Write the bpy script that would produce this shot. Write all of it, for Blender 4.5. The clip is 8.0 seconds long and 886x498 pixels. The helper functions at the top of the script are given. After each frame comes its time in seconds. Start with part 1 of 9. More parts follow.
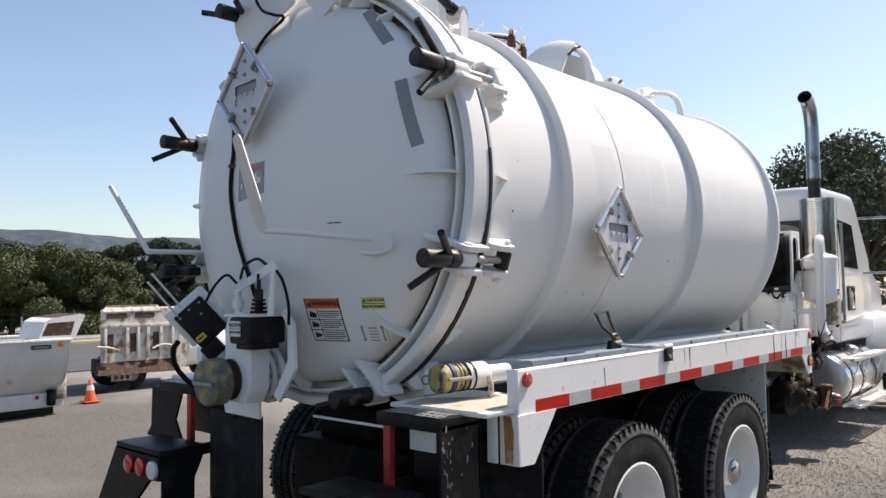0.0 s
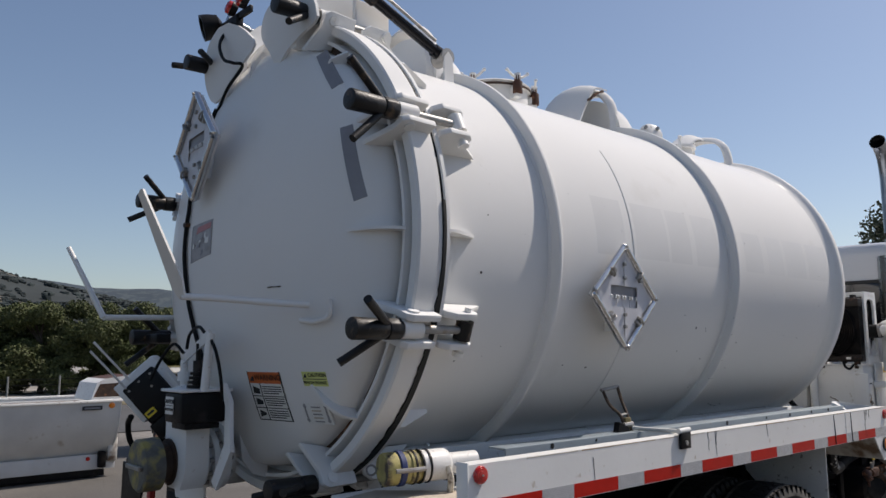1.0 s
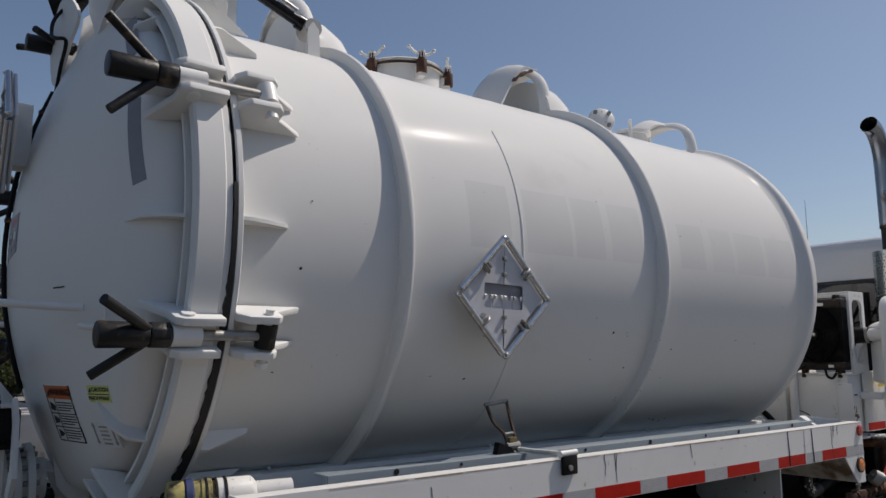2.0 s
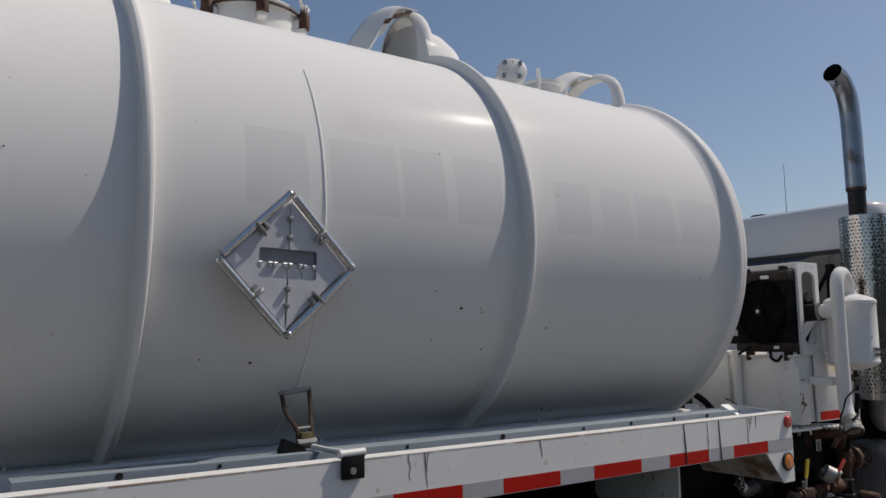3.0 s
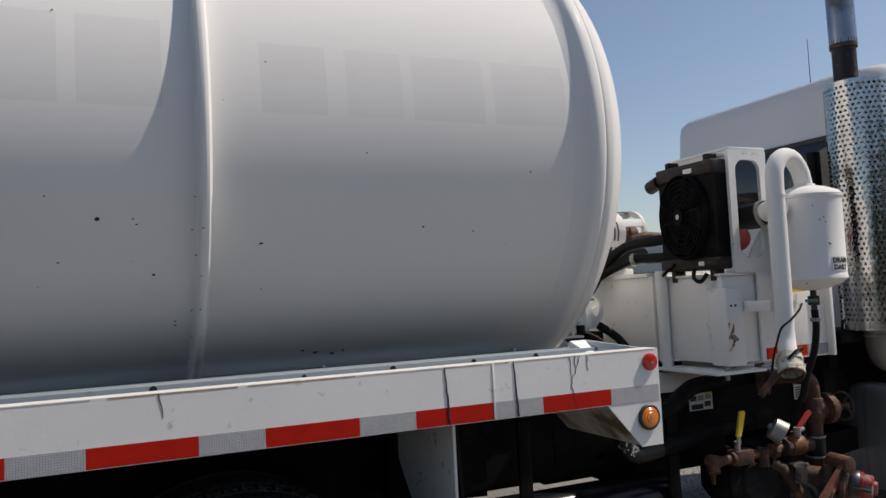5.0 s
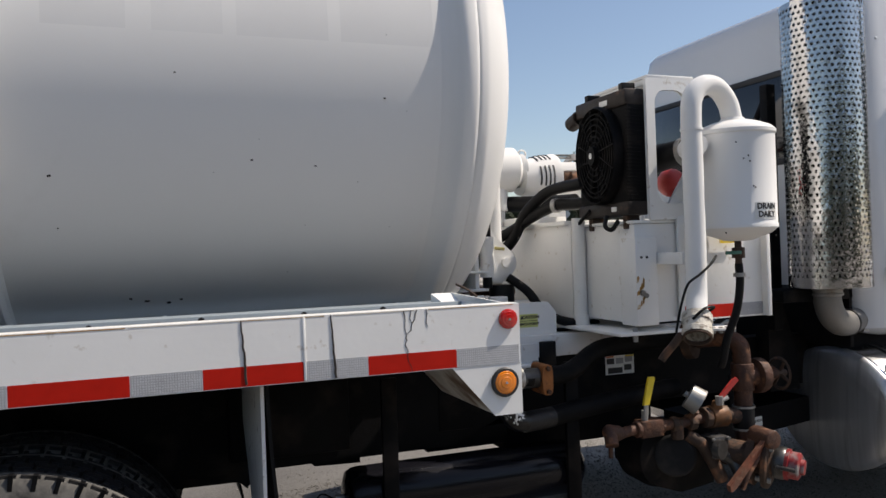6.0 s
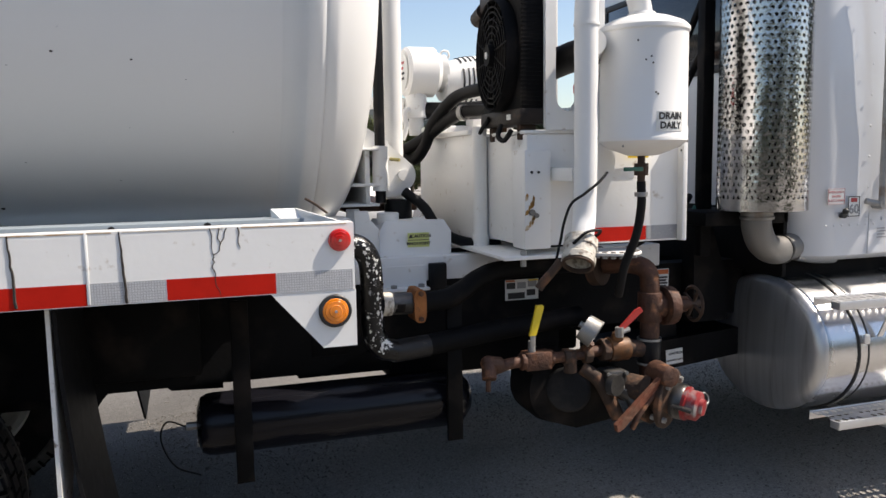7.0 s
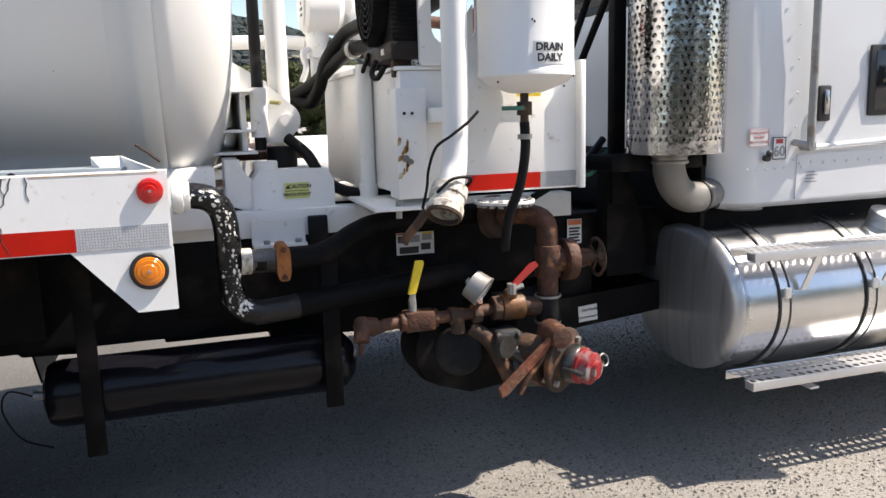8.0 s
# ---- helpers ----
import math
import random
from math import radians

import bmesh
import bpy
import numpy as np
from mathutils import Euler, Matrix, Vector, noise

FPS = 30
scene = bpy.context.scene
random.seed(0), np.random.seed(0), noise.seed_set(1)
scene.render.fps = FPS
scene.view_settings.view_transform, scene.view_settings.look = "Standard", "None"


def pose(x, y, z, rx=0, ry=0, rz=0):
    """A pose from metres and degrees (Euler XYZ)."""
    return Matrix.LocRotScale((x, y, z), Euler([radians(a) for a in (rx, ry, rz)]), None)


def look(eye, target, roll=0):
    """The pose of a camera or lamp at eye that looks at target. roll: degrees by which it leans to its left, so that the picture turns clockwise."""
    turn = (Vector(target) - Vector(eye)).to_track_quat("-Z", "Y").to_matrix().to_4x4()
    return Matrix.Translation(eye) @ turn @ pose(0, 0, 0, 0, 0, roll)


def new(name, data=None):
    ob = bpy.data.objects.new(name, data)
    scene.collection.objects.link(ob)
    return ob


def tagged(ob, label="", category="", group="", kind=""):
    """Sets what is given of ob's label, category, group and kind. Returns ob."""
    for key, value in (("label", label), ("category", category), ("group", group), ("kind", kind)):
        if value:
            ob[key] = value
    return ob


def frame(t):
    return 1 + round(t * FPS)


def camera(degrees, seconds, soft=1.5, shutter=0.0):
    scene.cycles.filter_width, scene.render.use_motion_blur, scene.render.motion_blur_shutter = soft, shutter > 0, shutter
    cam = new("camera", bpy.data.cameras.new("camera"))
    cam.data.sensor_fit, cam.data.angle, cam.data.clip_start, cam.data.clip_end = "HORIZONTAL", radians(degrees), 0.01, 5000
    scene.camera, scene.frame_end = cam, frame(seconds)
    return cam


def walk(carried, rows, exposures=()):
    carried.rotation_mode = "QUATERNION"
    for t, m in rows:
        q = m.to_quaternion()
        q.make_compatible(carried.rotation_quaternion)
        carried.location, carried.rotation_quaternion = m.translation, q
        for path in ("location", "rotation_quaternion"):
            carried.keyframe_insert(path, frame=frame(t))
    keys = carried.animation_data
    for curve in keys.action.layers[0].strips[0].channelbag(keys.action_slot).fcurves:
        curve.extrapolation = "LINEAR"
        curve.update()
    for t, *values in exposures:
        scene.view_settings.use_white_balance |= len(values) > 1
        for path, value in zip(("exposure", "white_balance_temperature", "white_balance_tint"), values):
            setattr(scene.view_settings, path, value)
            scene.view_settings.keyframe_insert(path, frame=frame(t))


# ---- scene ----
cam = camera(59.4, 8.0)
PATH = [
    (0, (-2.28, -3.121, 1.679), (-0.789, -1.792, 1.782), -0.7),
    (0.5, (-1.94, -3.152, 1.699), (-0.525, -1.753, 1.897), 0.2),
    (1, (-1.564, -3.206, 1.733), (-0.248, -1.721, 1.988), -0.3),
    (1.2, (-1.409, -3.242, 1.755), (-0.141, -1.72, 2.026), 0.1),
    (2.3, (-0.312, -3.415, 1.727), (0.876, -1.829, 1.996), -0.6),
    (2.5, (-0.108, -3.447, 1.741), (1.03, -1.823, 2.0), 0.1),
    (3, (0.446, -3.469, 1.71), (1.583, -1.84, 1.944), -0.7),
    (3.5, (0.989, -3.532, 1.676), (2.109, -1.887, 1.875), -1.8),
    (4, (1.452, -3.564, 1.651), (2.492, -1.861, 1.796), -2.5),
    (4.2, (1.625, -3.544, 1.63), (2.651, -1.834, 1.79), -2.3),
    (5.3, (2.552, -3.433, 1.539), (3.315, -1.587, 1.637), -2.7),
    (5.5, (2.711, -3.42, 1.524), (3.475, -1.574, 1.602), -2.2),
    (6, (3.076, -3.374, 1.501), (3.774, -1.5, 1.509), -2.0),
    (6.5, (3.401, -3.338, 1.499), (4.037, -1.444, 1.413), -0.6),
    (7, (3.694, -3.273, 1.492), (4.318, -1.385, 1.271), -0.9),
    (7.5, (3.939, -3.257, 1.465), (4.475, -1.352, 1.176), -1.0),
    (8, (4.171, -3.176, 1.451), (4.777, -1.301, 1.108), -1.6),
]
EXPOSURES = [(0, .46, 7050, 14), (.5, .12, 6950, 14), (1, -.28, 6850, 14), (2.5, -.69, 6850, 13), (4, -.66, 6930, 13), (5.5, -.10, 7020, 13), (6.5, .20, 7080, 13), (7, .47, 7090, 13), (8, .83, 7080, 13)]
walk(cam, [(t, look(eye, target, roll)) for t, eye, target, roll in PATH], EXPOSURES)

scene.world = bpy.data.worlds.new("sky")
scene.world.use_nodes = True
SUN = Vector((0.73, -0.20, 1.0)).normalized()
wn = scene.world.node_tree.nodes
sky = wn.new("ShaderNodeTexSky")
sky.sky_type = "NISHITA"
sky.sun_disc = False
sky.sun_elevation = math.asin(SUN.z)
sky.sun_rotation = math.atan2(SUN.x, SUN.y)
sky.air_density, sky.dust_density, sky.ozone_density = 1.0, 0.9, 2.2
wn["Background"].inputs["Strength"].default_value = 0.13
scene.world.node_tree.links.new(sky.outputs[0], wn["Background"].inputs["Color"])
sun = new("sun", bpy.data.lights.new("sun", "SUN"))
sun.data.energy, sun.data.angle, sun.data.color = 4.9, radians(0.53), (1.0, 0.955, 0.89)
sun.matrix_world = look((20 * SUN.x, 20 * SUN.y, 20 * SUN.z), (0, 0, 0))
scene.view_settings.exposure = 0.0


# ---------------------------------------------------------------- materials
def mat(name, base, rough=0.5, metal=0.0, grain=None, spread=0.12, scale=6.0, bump=0.0, bump_scale=60.0, dirt=None, dirt_amount=0.0, dirt_scale=2.0, coat=0.0, island=0.0, spec=0.5):
    """A painted, metal or earthy surface: base colour varied at two scales, dirt in patches, and fine relief."""
    m = bpy.data.materials.new(name)
    m.use_nodes = True
    nt = m.node_tree
    n, l = nt.nodes, nt.links
    b = n["Principled BSDF"]
    b.inputs["Roughness"].default_value, b.inputs["Metallic"].default_value = rough, metal
    b.inputs["Specular IOR Level"].default_value = spec
    b.inputs["Coat Weight"].default_value = coat
    b.inputs["Coat Roughness"].default_value = 0.06
    tc = n.new("ShaderNodeTexCoord")

    def noise_tex(s, detail=4.0):
        t = n.new("ShaderNodeTexNoise")
        t.inputs["Scale"].default_value, t.inputs["Detail"].default_value = s, detail
        l.new(tc.outputs["Object"], t.inputs["Vector"])
        return t

    def ramp(src, lo, hi):
        r = n.new("ShaderNodeMapRange")
        r.inputs["From Min"].default_value, r.inputs["From Max"].default_value = lo, hi
        l.new(src, r.inputs["Value"])
        return r.outputs["Result"]

    def mix(fac, a, c):
        x = n.new("ShaderNodeMix")
        x.data_type = "RGBA"
        for sock, v in ((x.inputs["Factor"], fac), (x.inputs[6], a), (x.inputs[7], c)):
            if isinstance(v, tuple):
                sock.default_value = (*v, 1)
            else:
                l.new(v, sock)
        return x.outputs[2]

    low = tuple(c * (1 - spread) for c in base)
    col = mix(ramp(noise_tex(scale).outputs["Fac"], 0.3, 0.7), low, base)
    if grain:
        col = mix(ramp(noise_tex(grain[1], 2.0).outputs["Fac"], grain[2], grain[3]), col, grain[0])
    if dirt:
        f = ramp(noise_tex(dirt_scale, 7.0).outputs["Fac"], 0.72 - dirt_amount, 0.78 - 0.5 * dirt_amount)
        col = mix(f, col, dirt)
    if island:
        g = n.new("ShaderNodeNewGeometry")
        r = ramp(g.outputs["Random Per Island"], 0, 1)
        hsv = n.new("ShaderNodeHueSaturation")
        mr = n.new("ShaderNodeMapRange")
        mr.inputs["To Min"].default_value, mr.inputs["To Max"].default_value = 1 - island, 1 + island
        l.new(r, mr.inputs["Value"])
        l.new(mr.outputs[0], hsv.inputs["Value"])
        l.new(col, hsv.inputs["Color"])
        col = hsv.outputs[0]
    l.new(col, b.inputs["Base Color"])
    rv = n.new("ShaderNodeMapRange")
    rv.inputs["To Min"].default_value, rv.inputs["To Max"].default_value = max(0.02, rough - 0.06), min(1, rough + 0.08)
    l.new(noise_tex(scale * 2.3).outputs["Fac"], rv.inputs["Value"])
    l.new(rv.outputs[0], b.inputs["Roughness"])
    if bump:
        bp = n.new("ShaderNodeBump")
        bp.inputs["Strength"].default_value, bp.inputs["Distance"].default_value = bump, 0.01
        l.new(noise_tex(bump_scale, 6.0).outputs["Fac"], bp.inputs["Height"])
        l.new(bp.outputs[0], b.inputs["Normal"])
    return m


WHITE = mat("white_paint", (0.78, 0.775, 0.755), 0.20, spread=0.03, scale=1.3, bump=0.02, bump_scale=7, dirt=(0.70, 0.69, 0.66), dirt_amount=0.10, dirt_scale=2.0, spec=0.004)
WHITE_WORN = mat("worn_white_paint", (0.82, 0.815, 0.79), 0.38, spread=0.05, scale=5, bump=0.05, bump_scale=40, dirt=(0.56, 0.51, 0.44), dirt_amount=0.07, dirt_scale=26, spec=0.35)
CHIPPED = mat("chipped_white_paint", (0.76, 0.755, 0.73), 0.45, spread=0.08, scale=9, bump=0.12, bump_scale=50, dirt=(0.16, 0.12, 0.09), dirt_amount=0.10, dirt_scale=34)
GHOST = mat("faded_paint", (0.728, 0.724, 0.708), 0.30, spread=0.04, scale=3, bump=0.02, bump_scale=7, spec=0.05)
CAB_WHITE = mat("cab_white_paint", (0.66, 0.67, 0.68), 0.18, spread=0.03, scale=2, bump=0.015, bump_scale=8, coat=0.4)
BLACK = mat("black_paint", (0.012, 0.012, 0.013), 0.42, spread=0.4, scale=9, bump=0.1, bump_scale=60, dirt=(0.04, 0.036, 0.033), dirt_amount=0.14, dirt_scale=8, spec=0.18)
FRAME_BLACK = mat("frame_black", (0.006, 0.006, 0.0065), 0.6, spread=0.4, scale=5, bump=0.12, bump_scale=40, dirt=(0.020, 0.016, 0.014), dirt_amount=0.18, dirt_scale=6, spec=0.1)
RUBBER = mat("rubber", (0.014, 0.014, 0.015), 0.72, spread=0.25, scale=12, bump=0.15, bump_scale=90, dirt=(0.032, 0.030, 0.028), dirt_amount=0.22, dirt_scale=9, spec=0.2)
DUSTY_RUBBER = mat("dusty_rubber", (0.135, 0.130, 0.120), 0.85, spread=0.35, scale=14, bump=0.25, bump_scale=70, dirt=(0.035, 0.034, 0.033), dirt_amount=0.2, dirt_scale=18, spec=0.2)
HOSE = mat("hose_rubber", (0.009, 0.009, 0.0095), 0.55, spread=0.2, scale=12, bump=0.05, bump_scale=120, spec=0.15)
STEEL = mat("dull_steel", (0.36, 0.355, 0.34), 0.48, 0.6, spread=0.2, scale=20, bump=0.05, bump_scale=80, dirt=(0.22, 0.17, 0.13), dirt_amount=0.13, dirt_scale=14)
GREASE = mat("greasy_black_steel", (0.016, 0.015, 0.015), 0.45, 0.0, spread=0.4, scale=14, bump=0.2, bump_scale=60, dirt=(0.12, 0.08, 0.05), dirt_amount=0.13, dirt_scale=18, spec=0.35)
GLOSS_BLACK = mat("gloss_black_paint", (0.008, 0.008, 0.011), 0.18, spread=0.3, scale=5, bump=0.03, bump_scale=12, spec=0.22)
PIPE_BLACK = mat("flaking_pipe_black", (0.007, 0.007, 0.008), 0.28, spread=0.4, scale=14, bump=0.25, bump_scale=50, dirt=(0.55, 0.55, 0.55), dirt_amount=0.085, dirt_scale=38, spec=0.4)
THREAD = mat("chipped_thread", (0.62, 0.58, 0.50), 0.55, spread=0.25, scale=30, bump=0.4, bump_scale=80, dirt=(0.11, 0.07, 0.045), dirt_amount=0.20, dirt_scale=42)
ORANGE_RUST = mat("orange_rust", (0.36, 0.13, 0.035), 0.8, spread=0.4, scale=25, bump=0.3, bump_scale=70, dirt=(0.12, 0.05, 0.025), dirt_amount=0.15, dirt_scale=30)
CHROME = mat("chrome", (0.54, 0.535, 0.53), 0.11, 1.0, spread=0.15, scale=12, bump=0.24, bump_scale=26, dirt=(0.16, 0.155, 0.15), dirt_amount=0.10, dirt_scale=6)
ALU = mat("polished_aluminium", (0.66, 0.66, 0.66), 0.24, 1.0, spread=0.08, scale=5, bump=0.03, bump_scale=6)
ALU_END = mat("brushed_aluminium", (0.60, 0.605, 0.61), 0.36, 0.8, spread=0.16, scale=6, bump=0.03, bump_scale=7, dirt=(0.40, 0.40, 0.40), dirt_amount=0.16, dirt_scale=5)
streak = ALU_END.node_tree.nodes.new("ShaderNodeMapping")
streak.inputs["Scale"].default_value = (1.0, 6.0, 0.35)
for link_ in list(ALU_END.node_tree.links):
    if link_.from_node.type == "TEX_COORD":
        ALU_END.node_tree.links.new(streak.outputs[0], link_.to_socket)
ALU_END.node_tree.links.new(ALU_END.node_tree.nodes["Texture Coordinate"].outputs["Object"], streak.inputs[0])
ALU_MATT = mat("matt_aluminium", (0.74, 0.74, 0.74), 0.42, 0.85, spread=0.1, scale=10, bump=0.05, bump_scale=60)
RUST = mat("rusty_iron", (0.100, 0.040, 0.021), 0.65, 0.1, spread=0.6, scale=18, bump=0.45, bump_scale=55, dirt=(0.22, 0.092, 0.040), dirt_amount=0.15, dirt_scale=22)
BRASS = mat("tarnished_brass", (0.235, 0.105, 0.042), 0.5, 0.35, spread=0.4, scale=20, bump=0.2, bump_scale=60, dirt=(0.07, 0.045, 0.03), dirt_amount=0.18, dirt_scale=18)
SCRAPED = mat("scraped_orange_paint", (0.27, 0.085, 0.045), 0.7, spread=0.5, scale=22, bump=0.5, bump_scale=70, dirt=(0.16, 0.075, 0.045), dirt_amount=0.28, dirt_scale=26)
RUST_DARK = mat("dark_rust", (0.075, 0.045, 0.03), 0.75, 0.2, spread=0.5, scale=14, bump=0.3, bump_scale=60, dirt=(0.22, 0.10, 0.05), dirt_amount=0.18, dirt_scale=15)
RED_TAPE = mat("red_reflective_tape", (0.50, 0.016, 0.008), 0.45, spread=0.15, scale=20, bump=0.06, bump_scale=200, spec=0.12)
WHITE_TAPE = mat("silver_reflective_tape", (0.56, 0.57, 0.59), 0.35, 0.2, spread=0.12, scale=40, bump=0.15, bump_scale=260)

def lattice(m, scale=150.0, dark=0.62):
    """Darkens thin lines between small cells, like the honeycomb of reflective sheeting."""
    n, l = m.node_tree.nodes, m.node_tree.links
    b = n["Principled BSDF"]
    col = b.inputs["Base Color"].links[0].from_socket
    v = n.new("ShaderNodeTexVoronoi")
    v.feature = "DISTANCE_TO_EDGE"
    v.inputs["Scale"].default_value, v.inputs["Randomness"].default_value = scale, 0.15
    l.new(n["Texture Coordinate"].outputs["Object"], v.inputs["Vector"])
    tone = n.new("ShaderNodeMapRange")
    tone.inputs["From Min"].default_value, tone.inputs["From Max"].default_value = 0.05, 0.16
    tone.inputs["To Min"].default_value, tone.inputs["To Max"].default_value = dark, 1.0
    l.new(v.outputs["Distance"], tone.inputs["Value"])
    mul = n.new("ShaderNodeMix")
    mul.data_type, mul.blend_type = "RGBA", "MULTIPLY"
    mul.inputs["Factor"].default_value = 1.0
    l.new(col, mul.inputs[6])
    l.new(tone.outputs[0], mul.inputs[7])
    l.new(mul.outputs[2], b.inputs["Base Color"])


lattice(WHITE_TAPE)
RED_LENS = mat("red_lens", (0.55, 0.012, 0.01), 0.12, spread=0.15, scale=30, coat=0.8)
AMBER_LENS = mat("amber_lens", (0.85, 0.23, 0.01), 0.12, spread=0.15, scale=30, coat=0.8)
RED_PAINT = mat("red_paint", (0.42, 0.03, 0.025), 0.45, spread=0.2, scale=15, bump=0.1, bump_scale=40)
WORN_RED = mat("worn_red_paint", (0.29, 0.014, 0.016), 0.5, spread=0.3, scale=15, bump=0.2, bump_scale=40, dirt=(0.26, 0.24, 0.23), dirt_amount=0.24, dirt_scale=22)
PLACARD = mat("placard_grey", (0.60, 0.60, 0.63), 0.42, spread=0.08, scale=12, bump=0.05, bump_scale=80, spec=0.3)
DIRTY_WHITE = mat("dirty_white_paint", (0.64, 0.62, 0.57), 0.6, spread=0.25, scale=7, bump=0.15, bump_scale=40, dirt=(0.16, 0.10, 0.06), dirt_amount=0.24, dirt_scale=7)
YELLOW = mat("yellow_vinyl", (0.80, 0.58, 0.03), 0.4, spread=0.1, scale=15)
YELLOW_GRIME = mat("grimy_yellow_paint", (0.52, 0.45, 0.16), 0.6, spread=0.4, scale=12, bump=0.25, bump_scale=50, dirt=(0.07, 0.055, 0.045), dirt_amount=0.26, dirt_scale=24)
CAP_GRIME = mat("grimy_cap", (0.17, 0.165, 0.145), 0.7, spread=0.4, scale=16, bump=0.35, bump_scale=60, dirt=(0.36, 0.30, 0.09), dirt_amount=0.27, dirt_scale=15)
CAN_STEEL = mat("sooty_steel", (0.12, 0.115, 0.11), 0.35, 0.6, spread=0.45, scale=14, bump=0.1, bump_scale=20, dirt=(0.02, 0.02, 0.02), dirt_amount=0.22, dirt_scale=12)
GREEN_LINE = mat("green_plastic", (0.03, 0.14, 0.10), 0.5, spread=0.2, scale=20)
ORANGE = mat("orange_plastic", (0.66, 0.10, 0.025), 0.5, spread=0.1, scale=9)
LABEL_WHITE = mat("label_white", (0.74, 0.74, 0.71), 0.4, spread=0.06, scale=30)
LABEL_GREY = mat("worn_grey_label", (0.40, 0.39, 0.40), 0.5, spread=0.3, scale=30)
LABEL_GREEN = mat("caution_yellow_green", (0.66, 0.70, 0.25), 0.4, spread=0.1, scale=25)
LABEL_ORANGE = mat("warning_orange", (0.62, 0.15, 0.04), 0.4, spread=0.1, scale=25)
INK = mat("black_ink", (0.02, 0.02, 0.02), 0.5, spread=0.1, scale=30)
RUST_RUN = mat("orange_rust_run", (0.42, 0.22, 0.05), 0.75, spread=0.4, scale=30, bump=0.1, bump_scale=60, dirt=(0.60, 0.50, 0.36), dirt_amount=0.2, dirt_scale=25)
DUST = mat("dusty_cream_paint", (0.56, 0.49, 0.40), 0.8, spread=0.2, scale=9, bump=0.2, bump_scale=50, dirt=(0.24, 0.12, 0.06), dirt_amount=0.13, dirt_scale=9)
PALE_RED = mat("faded_red_ink", (0.50, 0.20, 0.20), 0.5, spread=0.1, scale=30)
PALE_INK = mat("grey_ink", (0.30, 0.30, 0.30), 0.5, spread=0.1, scale=30)
RED_INK = mat("red_ink", (0.45, 0.05, 0.05), 0.5, spread=0.1, scale=30)
GREY_TAPE = mat("grey_tape", (0.26, 0.26, 0.28), 0.5, spread=0.12, scale=14, bump=0.05, bump_scale=50)
# bluer and darker than the white of the rail
SILL = mat("blue_grey_sill", (0.26, 0.305, 0.335), 0.45, spread=0.06, scale=6, bump=0.05, bump_scale=40, dirt=(0.22, 0.21, 0.20), dirt_amount=0.08, dirt_scale=20)
GLASS_DARK = mat("tinted_glass", (0.012, 0.014, 0.016), 0.04, spread=0.1, scale=3, coat=0.5)
BURNT = mat("heat_blued_steel", (0.30, 0.33, 0.38), 0.28, 1.0, spread=0.25, scale=5, bump=0.06, bump_scale=30, dirt=(0.12, 0.09, 0.07), dirt_amount=0.12, dirt_scale=6)
SOOT = mat("soot", (0.01, 0.01, 0.01), 0.9, spread=0.3, scale=15)
BARE = mat("cast_grey", (0.21, 0.20, 0.185), 0.5, 0.35, spread=0.15, scale=8, bump=0.1, bump_scale=60)
COOLER_BROWN = mat("oily_brown_black", (0.022, 0.015, 0.012), 0.5, spread=0.5, scale=16, bump=0.15, bump_scale=50, dirt=(0.07, 0.035, 0.022), dirt_amount=0.14, dirt_scale=18, spec=0.3)
CHIP = mat("paint_chip", (0.03, 0.026, 0.022), 0.8, spread=0.3, scale=80)
CRACK_BLACK = mat("black_tar", (0.012, 0.012, 0.012), 0.7, spread=0.3, scale=50)
TAR_BROWN = mat("old_brown_tar", (0.045, 0.036, 0.030), 0.75, spread=0.5, scale=60, bump=0.3, bump_scale=120)
GRAVEL = mat("gravel_ground", (0.132, 0.123, 0.111), 0.95, spread=0.22, scale=1.1, grain=((0.112, 0.105, 0.095), 130.0, 0.40, 0.68), dirt=(0.160, 0.151, 0.139), dirt_amount=0.2, dirt_scale=0.35)


